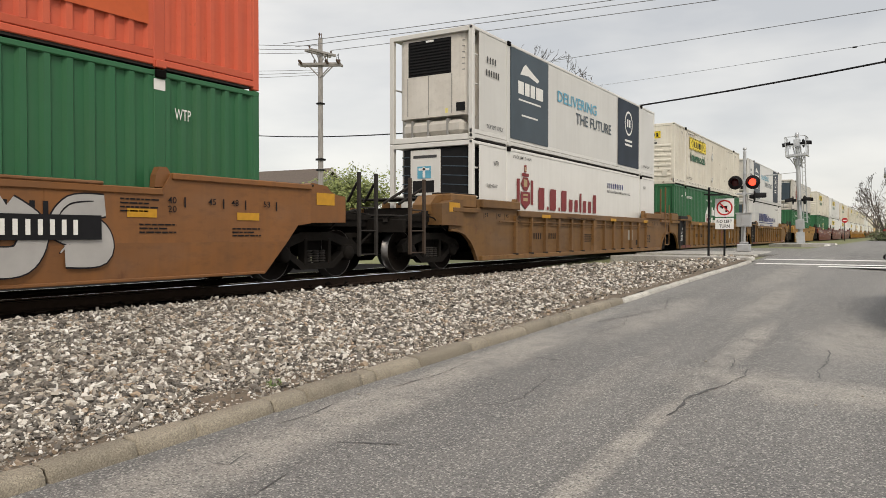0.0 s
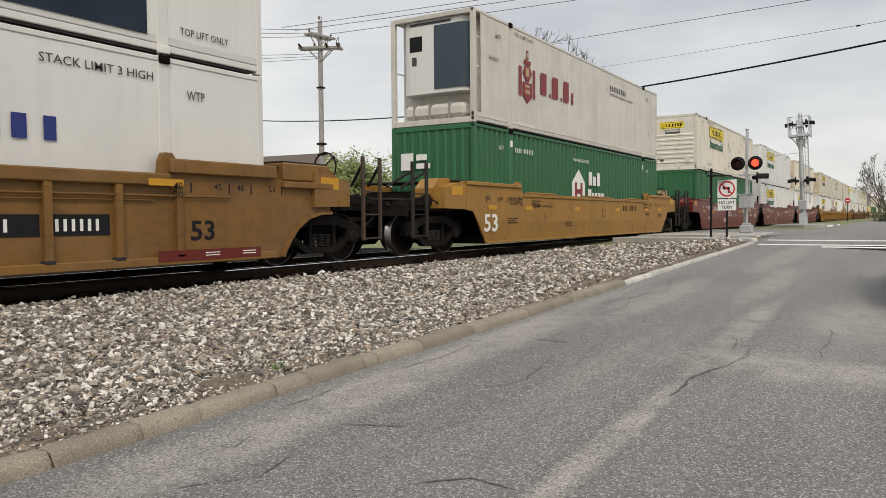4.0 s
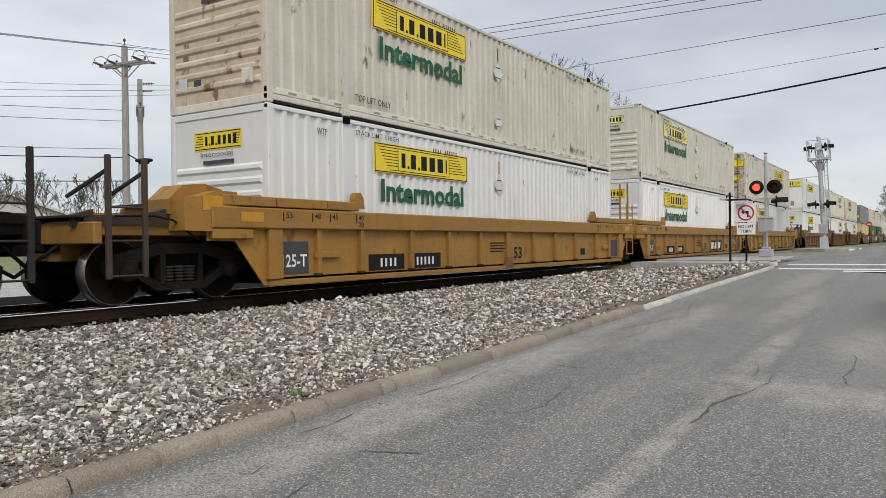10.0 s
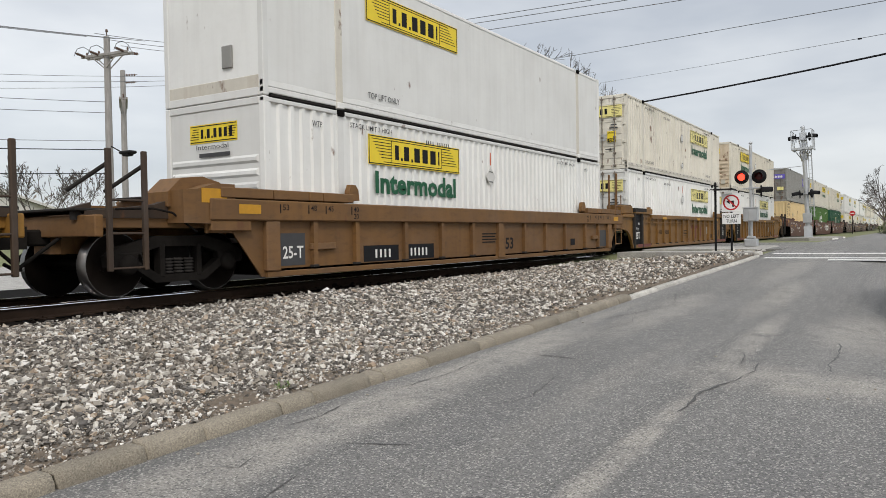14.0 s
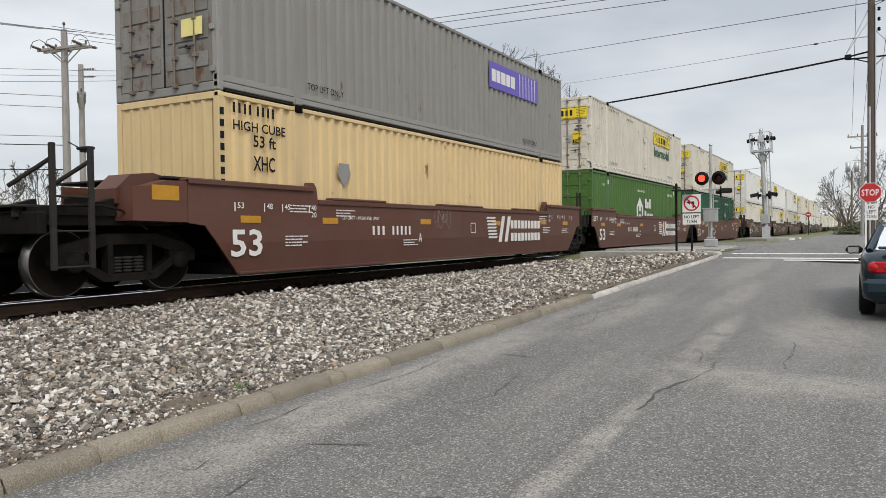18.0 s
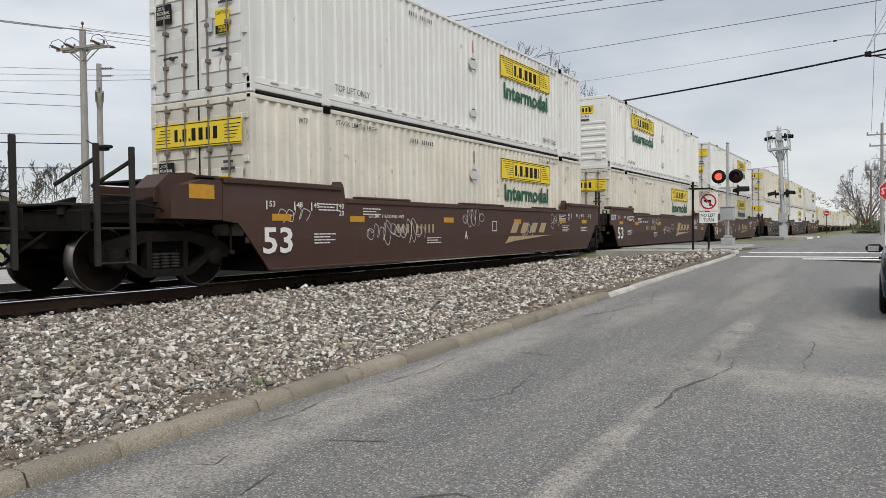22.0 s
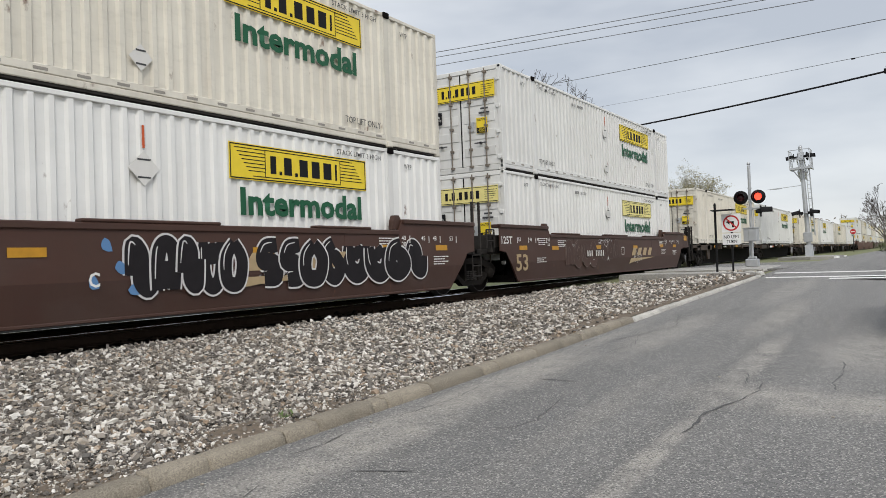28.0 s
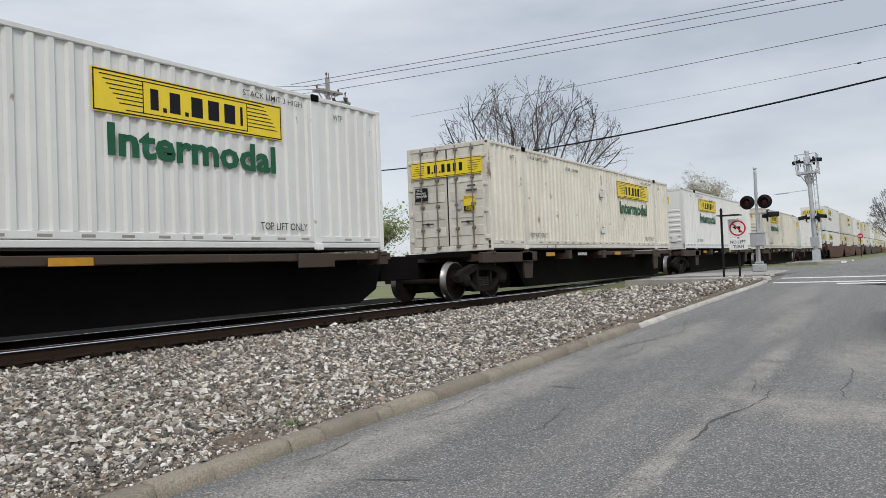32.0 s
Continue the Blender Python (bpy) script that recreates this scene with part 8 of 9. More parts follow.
part("ladder_rail", Shape().box(0.30, 0.34, -0.44, -0.40, 1.4, 6.2).box(-0.02, 0.02, -0.26, -0.22, 1.4, 6.2), "galv", lad)
for i in range(17):
    part("rung", stored("mast_rung", lambda: Shape().rod((0.0, -0.42, 0), (0.0, -0.24, 0), 0.014, n=5).rod((0.0, -0.42, 0), (0.32, -0.42, 0), 0.014, n=5)), "galv", lad, m=pose(0, 0, 1.5 + 0.28 * i))
part("ladder_stay", Shape().rod((0, -0.42, 2.2), (0, 0, 2.2), 0.025, n=6).rod((0, -0.42, 3.9), (0, 0, 3.9), 0.025, n=6).rod((0, -0.42, 5.5), (0, 0, 5.5), 0.025, n=6), "galv", cant)
arm = Shape()
for y, z in ((-0.22, 5.75), (0.22, 5.75), (-0.22, 6.55), (0.22, 6.55)):
    arm.rod((-0.4, y, z), (7.0, y + 0.70, z), 0.05, n=8)
for i in range(9):
    x = 0.75 * i
    for y in (-0.22, 0.22):
        arm.rod((x, y + 0.1 * x, 5.75), (x + 0.75, y + 0.1 * (x + 0.75), 6.55), 0.026, n=6)
    arm.rod((x, -0.22 + 0.1 * x, 5.75), (x, 0.22 + 0.1 * x, 5.75), 0.026, n=6)
part("truss_arm", arm, "galv", cant)
plat_ob = part("platform", Shape().box(-0.75, 0.7, -0.64, -0.58, 5.88, 6.02).box(-0.75, 0.7, 0.62, 0.68, 5.88, 6.02).box(-0.80, -0.74, -0.64, 0.68, 5.88, 6.02).rod((-0.7, -0.5, 5.9), (-0.05, -0.1, 5.2), 0.03, n=6).rod((-0.7, 0.5, 5.9), (-0.05, 0.1, 5.2), 0.03, n=6), "galv", cant)
for i in range(8):
    part("platform_slat", stored("platform_slat", lambda: Shape().box(0, 0.10, -0.58, 0.62, 5.95, 5.99)), "galv", plat_ob, m=pose(-0.72 + 0.18 * i, 0, 0))
rails = Shape()
for y in (-0.60, 0.66):
    for x in (-0.75, 0.0, 0.68):
        rails.rod((x, y, 6.0), (x, y, 7.20), 0.028, n=6)
    for z in (6.6, 7.20):
        rails.rod((-0.75, y, z), (0.68, y, z), 0.025, n=6)
for z in (6.6, 7.20):
    rails.rod((-0.75, -0.60, z), (-0.75, 0.66, z), 0.025, n=6)
part("handrail", rails, "galv", cant)
part("junction_box", Shape().box(-0.25, 0.25, -0.2, 0.2, 6.55, 7.1, 0.03), "alu", cant)
for y, z, turn in ((0.42, 6.72, -80), (-0.40, 6.75, 80), (0.36, 2.95, -75), (-0.36, 2.95, 75)):
    part("lamp_backplate", disc(Shape(), -0.02, 0, 0, 0.29, 0.03).rod((0.0, 0, 0), (0.2, 0, 0), 0.1), "black", cant, m=pose(-0.25, y, z, 0, 0, turn))
    part("lamp_hood", hood(0.2, 0.48), "black", cant, m=pose(-0.25, y, z, 0, -8, turn))
part("lamp_arm", Shape().rod((-0.2, -0.45, 2.95), (-0.2, 0.45, 2.95), 0.035).rod((-0.2, -0.45, 6.72), (-0.2, 0.45, 6.72), 0.035).rod((0, 0.1, 4.85), (-0.3, 2.3, 4.78), 0.018).box(-0.32, -0.28, 1.3, 2.1, 4.74, 4.82, 0.01), "galv", cant)
part("relay_box", Shape().box(-0.30, 0.10, -0.26, 0.26, 1.0, 1.65, 0.03), "galv", cant, "pale cabinet at the mast")

island = part("traffic_island", Shape().prism_z([(51.5, 5.6), (52.5, 4.4), (58, 4.2), (60, 5.0), (60, 7.6), (52.5, 7.6)], 0.6, 0.93), "walk")
for k in range(8):
    x = 52.6 + 0.42 * k if k < 4 else 56.6 + 0.42 * k
    part("painted_bar", Shape().prism([(x, 0.70), (x + 0.2, 0.70), (x + 0.28, 0.90), (x + 0.08, 0.90)], 4.18, 4.45), "road_paint", island)
tagged(island, "low concrete traffic island with white kerb", "traffic island", kind="structure")


def flat_letters(words, x, y_left, z, height, width, material, parent):
    """Letters on a plate that faces -x."""
    return letters(words, y_left, z, x, height, material, parent, width, 0.012, 'end')


sign = tagged(new("no_left_turn_sign"), "white square no-left-turn sign with a red ring on a dark post", "traffic sign")
sign.location = (26.8, 5.28, 0.70)
part("sign_post", Shape().box(-0.03, 0.03, -0.03, 0.03, -0.1, 2.05, 0.006), "black", sign)
part("sign_plate", Shape().box(-0.045, -0.035, -0.31, 0.31, 1.42, 2.04, 0.004), "sign_white", sign)
ring = Shape()
for i in range(28):
    a, b = 2 * math.pi * i / 28, 2 * math.pi * (i + 1) / 28
    ring.add([(-0.049, r * math.cos(q), 1.73 + r * math.sin(q)) for q in (a, b) for r in (0.215, 0.265)], [(0, 2, 3, 1)])
bar = math.radians(45)
dx, dz = math.cos(bar), math.sin(bar)
ring.add([(-0.052, y0 * 0.22 * dx + k * 0.022 * dz, 1.73 + y0 * 0.22 * dz - k * 0.022 * dx) for y0, k in ((-1, -1), (1, -1), (1, 1), (-1, 1))], [(0, 1, 2, 3)])
part("red_ring", ring, "sign_red", sign)
part("turn_arrow", Shape().box(-0.0495, -0.0475, -0.09, -0.03, 1.58, 1.76).box(-0.0495, -0.0475, -0.09, 0.06, 1.73, 1.79)
     .add([(-0.0495, 0.05, 1.68), (-0.0495, 0.16, 1.76), (-0.0495, 0.05, 1.84)], [(0, 1, 2)]), "black_mark", sign)
part("lower_plate", Shape().box(-0.045, -0.035, -0.30, 0.30, 1.00, 1.38, 0.004), "sign_white", sign)
flat_letters("NO LEFT", -0.049, 0.25, 1.21, 0.11, 0.5, "black_mark", sign)
flat_letters("TURN", -0.049, 0.17, 1.05, 0.11, 0.34, "black_mark", sign)
name_post = tagged(new("street_name_post"), "slim black post carrying an edge-on street name blade", "sign post")
name_post.location = (26.7, 5.78, 0.70)
part("post", Shape().rod((0, 0, -0.1), (0, 0, 2.35), 0.04, n=10).lathe([(2.35, 0.05), (2.42, 0.03), (2.44, 0)], 10, 'z'), "black", name_post)
part("name_blade", Shape().box(-0.3, 0.3, -0.62, 0.1, 2.16, 2.19), "black", name_post)

stop = tagged(new("stop_sign"), "red octagonal stop sign above a white plate on a pale post", "traffic sign")
stop.location = (28.0, -0.06, 0.73)
part("sign_post", Shape().box(-0.027, 0.025, 0.10, 0.15, -0.1, 2.3, 0.005), "sign_white", stop)
octo = [(0.315 * math.cos(math.radians(22.5 + 45 * i)) / math.cos(math.radians(22.5)), 0.315 * math.sin(math.radians(22.5 + 45 * i)) / math.cos(math.radians(22.5))) for i in range(8)]
s = Shape()
s.add([(-0.035, a, 1.92 + b) for a, b in octo] + [(-0.028, a, 1.92 + b) for a, b in octo], [tuple(range(7, -1, -1)), tuple(range(8, 16))] + [(i, (i + 1) % 8, (i + 1) % 8 + 8, i + 8) for i in range(8)])
part("octagon_edge", s, "sign_white", stop)
s = Shape()
s.add([(-0.039, a * 0.94, 1.92 + b * 0.94) for a, b in octo], [tuple(range(7, -1, -1))])
part("octagon_face", s, "sign_red", stop)
flat_letters("STOP", -0.043, 0.245, 1.815, 0.21, 0.49, "sign_white", stop)
part("lower_plate", Shape().box(-0.035, -0.028, -0.22, 0.14, 1.03, 1.56, 0.004), "sign_white", stop)
for k, wd in enumerate(("NO", "LEFT", "TURN")):
    flat_letters(wd, -0.039, 0.06 if k == 0 else 0.10, 1.40 - k * 0.155, 0.105, 0.18 if k == 0 else 0.27, "black_mark", stop)


def small_sign(x, y, z, up):
    """A round no-entry sign whose centre stands at the height up on its post."""
    ob = tagged(new("no_entry_sign"), "small far round red no-entry sign on a post", "traffic sign")
    ob.location = (x, y, z)
    part("sign_post", Shape().box(-0.04, 0.04, -0.04, 0.04, -0.2, up + 0.3), "black", ob)
    s = Shape()
    r, n = 0.34, 20
    ring = [(r * math.cos(2 * math.pi * (i + 0.5) / n), up + r * math.sin(2 * math.pi * (i + 0.5) / n)) for i in range(n)]
    s.add([(-0.07, a, c) for a, c in ring] + [(-0.045, a, c) for a, c in ring], [tuple(range(n - 1, -1, -1)), tuple(range(n, 2 * n))] + [(i, (i + 1) % n, (i + 1) % n + n, i + n) for i in range(n)])
    part("sign_face", s, "sign_red", ob)
    part("sign_bar", Shape().box(-0.085, -0.072, -0.22, 0.22, up - 0.06, up + 0.06), "sign_white", ob)


small_sign(110.7, 6.9, 0.2, 3.2)
small_sign(104.0, 2.1, -0.42, 2.3)

# ---- poles and wires ----
def pole_thing(x, y, z, h, r, material, label):
    ob = tagged(new("utility_pole"), label, "utility pole")
    ob.location = (x, y, z)
    part("pole_shaft", Shape().rod((0, 0, -0.3), (0, 0, h), r, r * 0.72, 14), material, ob)
    return ob


def cross_arm(ob, z, half, turn, pins=4):
    c_ob = part("cross_arm", Shape().box(-0.06, 0.06, -half, half, z - 0.06, z + 0.06, 0.01), "pole_grey", ob, m=pose(0, 0, 0, 0, 0, turn))
    for i in range(pins):
        y = -half + 0.08 + i * (2 * half - 0.16) / (pins - 1)
        part("insulator", stored("insulator", lambda: Shape().lathe([(0.06, 0.02), (0.10, 0.05), (0.14, 0.03), (0.18, 0.055), (0.24, 0.03), (0.26, 0.0)], 8, 'z')), "ceramic", c_ob, m=pose(0, y, z))
    for sg in (-1, 1):
        part("arm_brace", Shape().rod((0, sg * half * 0.6, z), (0, 0, z - 0.5), 0.018, n=5), "galv", c_ob)


big_pole = pole_thing(29.5, -0.10, 0.6, 12.0, 0.14, "pole_dark", "stout brown timber utility pole behind the stop sign")
part("bracket", Shape().rod((0, 0, 6.9), (0, 0.75, 6.78), 0.03).rod((0, 0, 6.5), (0, 0.75, 6.78), 0.02).box(-0.12, 0.12, 0.6, 0.8, 6.7, 6.85, 0.02), "black", big_pole)
cross_arm(big_pole, 10.9, 1.1, 0, 4)
cross_arm(big_pole, 9.6, 0.9, 0, 3)
part("conduit", Shape().rod((-0.17, 0.05, 0), (-0.17, 0.05, 5.0), 0.035, n=8).rod((-0.10, -0.12, 0), (-0.10, -0.12, 8.4), 0.02, n=6), "galv", big_pole)
part("guy_bracket", Shape().rod((0, 0, 7.4), (-0.05, 0.84, 7.4), 0.02, n=6).rod((0, 0.1, 8.3), (0, 0.75, 6.9), 0.014, n=5).rod((0, 0.1, 7.9), (0, 0.75, 6.9), 0.012, n=5).rod((0, -0.1, 7.6), (0, -0.9, 6.7), 0.02, n=6).rod((0, -0.9, 7.2), (0, 0.1, 6.2), 0.02, n=6), "galv", big_pole)
for k in range(5):
    part("spool_insulator", stored("spool", lambda: Shape().lathe([(0.0, 0.03), (0.03, 0.06), (0.06, 0.03), (0.09, 0.06), (0.12, 0.03)], 8, 'z')), "black", big_pole, m=pose(0, -0.22, 7.55 + 0.34 * k))


def dead_end(arm_ob, y, z, side, jumper=True):
    """A string of insulators pulling to one side of an arm, with its jumper loop."""
    s = Shape()
    for k in range(4):
        s.lathe([(0.16 + 0.13 * k, 0.02), (0.18 + 0.13 * k, 0.07), (0.23 + 0.13 * k, 0.06), (0.25 + 0.13 * k, 0.02)], 8, 'x', (0, 0, 0))
    s.rod((0.06, 0, 0), (0.75, 0, 0), 0.018, n=5)
    part("string_insulator", s, "ceramic", arm_ob, m=pose(0, y, z, 0, -6, 0 if side > 0 else 180))
    if jumper:
        part("jumper_loop", bent_rod([(side * 0.75, y, z - 0.05), (side * 0.6, y, z + 0.28), (side * 0.25, y, z + 0.46), (-side * 0.2, y + 0.1, z + 0.40), (-side * 0.5, y + 0.15, z + 0.05)], 0.014), "wire", arm_ob)


def double_arm(ob, z, half, turn, pins):
    """Two parallel arms bolted to both faces of a pole."""
    for x in (-0.17, 0.17):
        c_ob = part("cross_arm", Shape().box(x - 0.05, x + 0.05, -half, half, z - 0.06, z + 0.06, 0.01), "pole_grey", ob, m=pose(0, 0, 0, 0, 0, turn))
    for sg in (-1, 1):
        part("arm_brace", Shape().rod((0.17, sg * half * 0.6, z), (0.12, 0, z - 0.65), 0.028, n=5).rod((-0.17, sg * half * 0.6, z), (-0.12, 0, z - 0.65), 0.028, n=5).box(-0.14, 0.14, sg * half * 0.9 - 0.02, sg * half * 0.9 + 0.02, z - 0.03, z + 0.03), "pole_grey", c_ob)
    for y in pins:
        part("insulator", stored("insulator", lambda: Shape().lathe([(0.06, 0.02), (0.10, 0.05), (0.14, 0.03), (0.18, 0.055), (0.24, 0.03), (0.26, 0.0)], 8, 'z')), "ceramic", c_ob, m=pose(0, y, z))
    return c_ob


back_pole = pole_thing(28.4, 24.6, 0.3, 10.85, 0.15, "pole_grey", "grey timber utility pole with two crossarms beyond the track")
double_arm(back_pole, 10.12, 0.83, -97, (-0.7, 0.7))
arm_ob = double_arm(back_pole, 9.55, 1.05, 28, (-0.95, 0.3))
for y in (-0.95, -0.4, 0.9):
    dead_end(arm_ob, y, 9.55, -1, y < 0)
    dead_end(arm_ob, y, 9.55, 1, False)
part("pole_top_pin", Shape().rod((0.05, 0.1, 10.8), (0.05, 0.1, 11.05), 0.02, n=5).rod((-0.05, -0.12, 10.8), (-0.05, -0.12, 11.05), 0.02, n=5).lathe([(11.0, 0.03), (11.05, 0.06), (11.12, 0.04), (11.15, 0.0)], 8, 'z', (0.05, 0.1, 0)), "ceramic", back_pole)
part("cable_clamp", Shape().box(-0.18, 0.18, -0.18, 0.18, 4.85, 4.95, 0.01).box(-0.17, 0.17, -0.17, 0.17, 4.35, 4.42, 0.01).box(-0.16, 0.16, -0.16, 0.16, 7.6, 7.68, 0.01), "black", back_pole)
left_pole = pole_thing(21.4, 31.6, 0.3, 10.6, 0.19, "pole_grey", "grey timber utility pole with double crossarms and many wires")
arm_ob = double_arm(left_pole, 9.75, 1.4, 9.5, (-1.25, 0.5, 1.25))
for y in (-1.2, 0.35, 1.2):
    dead_end(arm_ob, y, 9.75, -1)
    dead_end(arm_ob, y, 9.75, 1, False)
part("pole_top_pin", Shape().rod((0.0, 0.0, 10.5), (0.0, 0.0, 10.85), 0.025, n=5).lathe([(10.8, 0.03), (10.85, 0.07), (10.93, 0.05), (10.97, 0.0)], 8, 'z'), "ceramic", left_pole)
part("street_lamp_head", Shape().box(-0.22, 0.22, -1.75, -0.95, 5.10, 5.24, 0.05).box(-0.16, 0.16, -1.6, -1.1, 5.0, 5.12, 0.05).rod((0, -0.95, 5.2), (0, 0, 5.6), 0.03), "black", left_pole, "dark lamp head on a bracket")
left_pole2 = pole_thing(26.4, 37.6, 0.3, 10.7, 0.19, "pole_grey", "grey timber utility pole farther back in the wire row")
arm_ob = double_arm(left_pole2, 8.9, 1.6, -35, (-1.5, -0.6, 1.5))
for y in (-1.2, 0.9):
    dead_end(arm_ob, y, 10.2, 1, False)
street_pole = pole_thing(78.0, 0.46, 0.4, 10.4, 0.16, "pole_grey", "far street pole with a transformer and crossarms")
cross_arm(street_pole, 9.4, 1.2, 0, 4)
cross_arm(street_pole, 8.4, 1.0, 0, 3)
for y in (0.45, 1.15):
    part("transformer", Shape().lathe([(6.2, 0.0), (6.2, 0.2), (7.1, 0.2), (7.15, 0.0)], 14, 'z', (0, y, 0)), "galv", street_pole)
far_pole = pole_thing(96.0, 1.6, 0.4, 7.5, 0.12, "pole", "slim dark far street pole")


def wire(a, b, sag, r, material, label, n=22):
    """A hanging wire between two places."""
    a, b = Vector(a), Vector(b)
    cu = bpy.data.curves.new("wire", 'CURVE')
    cu.dimensions, cu.bevel_depth, cu.bevel_resolution = '3D', r, 1
    sp = cu.splines.new('POLY')
    sp.points.add(n)
    for i in range(n + 1):
        u = i / n
        p = a.lerp(b, u)
        sp.points[i].co = (p.x, p.y, p.z - 4 * sag * u * (1 - u), 1)
    cu.materials.append(M[material])
    return tagged(new("overhead_wire", cu), label, "overhead wire", "overhead wires")


# the thick cable over the track
wire((29.5, 0.60, 7.36), (38.0, 40.0, 8.55), 0.95, 0.035, "wire", "thick black cable slung across the track")
wire((29.5, 0.62, 7.30), (29.2, -9.0, 7.9), 0.2, 0.03, "wire", "thick black cable slung across the road")
for a_w, b_w in (((25.8, 24.6, 10.32), (30.2, -0.4, 10.9)), ((26.63, 24.6, 10.35), (29.76, -0.4, 10.56)), ((29.19, 24.6, 10.71), (29.2, -0.4, 10.1))):
    wire(a_w, b_w, 0.06, 0.014, "wire_grey", "thin grey line wire high over the track")
wire((57.95, 40.0, 15.77), (28.57, -0.5, 8.91), 0.10, 0.014, "wire_grey", "thin grey line wire running off beyond the track")
service = wire((91.37, 40.0, 20.22), (29.45, 0.72, 8.0), 0.12, 0.010, "wire_grey", "faint grey service wire with a black insulator")
part("insulator", Shape().rod((31.023, 1.723, 8.286), (30.857, 1.617, 8.254), 0.03, n=8), "black", service)
for k in range(3):
    wire((28.4 - 0.6 + 0.5 * k, 24.2 + 0.5 * k, 10.6), (21.4 - 1.0 + k, 31.0 + k * 0.5, 10.75), 0.25, 0.013, "wire_grey", "line wire between two poles")
    wire((21.4 - 1.0 + k, 31.6 - 0.7 * k, 10.7), (-14.0, 44.0 + 1.2 * k, 11.6 + 0.2 * k), 0.6, 0.013, "wire_grey", "line wire running off along the street")
    wire((28.4, 24.6, 9.6 - 0.12 * k), (12.0, 46.0, 10.2 - 0.5 * k), 0.5, 0.011, "wire_grey", "line wire running off along the street")
for k, z in enumerate((8.2, 7.7, 6.4, 6.0, 4.9)):
    wire((21.4, 31.6, z - 0.3), (-16.0, 40.0 + k, z - 1.0 + 0.3 * k), 0.6, 0.014 if k < 3 else 0.022, "wire_grey" if k < 3 else "wire", "communication cable along the street")
for k in range(3):
    wire((29.5, -0.9 + 0.6 * k, 11.55), (78.0, -0.3 + 0.8 * k, 10.05), 0.7, 0.012, "wire_grey", "line wire along the road")
wire((29.5, -0.12, 9.0), (2.0, -14.0, 9.2), 0.5, 0.012, "wire_grey", "line wire along the road")
wire((78.0, -0.7, 8.9), (140.0, 3.0, 9.0), 0.7, 0.014, "wire_grey", "line wire along the road")


# ---- trees ----
def branch(s, p, d, length, r, depth, rnd, tips, spread=0.55, up=0.15):
    n = 3 if depth > 1 else 2
    for i in range(n):
        q = p + d * (length / n)
        s.rod(p, q, r, r * 0.82, 5 if depth > 2 else 3 if depth < 2 else 4, False)
        p, r = q, r * 0.82
        d = (d + Vector((rnd.gauss(0, 0.12), rnd.gauss(0, 0.12), rnd.gauss(0.02, 0.08)))).normalized()
        if depth > 0 and (i > 0 or depth < 3):
            e = (d + Vector((rnd.gauss(0, spread), rnd.gauss(0, spread), rnd.gauss(up, 0.25)))).normalized()
            branch(s, p, e, length * rnd.uniform(0.55, 0.8), r * 0.62, depth - 1, rnd, tips, spread, up)
    if depth > 0:
        for _ in range(2):
            e = (d + Vector((rnd.gauss(0, spread), rnd.gauss(0, spread), rnd.gauss(up, 0.25)))).normalized()
            branch(s, p, e, length * rnd.uniform(0.55, 0.8), r * 0.75, depth - 1, rnd, tips, spread, up)
    else:
        tips.append(p)


def leaf_clumps(points, size, per, seed):
    g = random.Random(seed)
    s = Shape()
    for p in points:
        for _ in range(per):
            c = p + Vector((g.gauss(0, size * 2.2), g.gauss(0, size * 2.2), g.gauss(0, size * 1.8)))
            a = Vector((g.gauss(0, 1), g.gauss(0, 1), g.gauss(0, 1))).normalized() * size * g.uniform(0.6, 1.3)
            b = a.orthogonal().normalized() * size * g.uniform(0.4, 0.9)
            s.add([c - a, c + b * 0.8, c + a, c - b * 0.8], [(0, 1, 2, 3)])
    return s


def tree(x, y, z, h, seed, depth=4, leaves=None, leaf_size=0.16, per=5, label="bare spreading deciduous tree", spread=0.5, trunk_r=None, lean=0.0):
    rnd = random.Random(seed)
    root = tagged(new("tree"), label, "tree")
    root.location = (x, y, z)
    r = trunk_r or h * 0.02
    t = Shape()
    t.rod((0, 0, -0.3), (lean * 0.3, 0, h * 0.14), r * 1.3, r * 1.05, 10, False)
    t.rod((lean * 0.3, 0, h * 0.14), (lean, 0, h * 0.28), r * 1.05, r * 0.9, 10, False)
    part("trunk", t, "bark", root)
    s, tips = Shape(), []
    k = 7
    for i in range(k):
        a = 2 * math.pi * i / k + rnd.uniform(-0.4, 0.4)
        out = 0.8 if i % 3 else 0.22
        e = Vector((out * math.cos(a), out * math.sin(a), rnd.uniform(0.7, 1.3))).normalized()
        branch(s, Vector((lean, 0, h * 0.27)), e, h * rnd.uniform(0.24, 0.32), r * 0.6, depth, rnd, tips, spread)
    part("branchwork", s, "bark", root)
    if leaves:
        part("crown", leaf_clumps(tips, leaf_size, per, seed), leaves, root, "loose crown of small spring leaves")
    return root


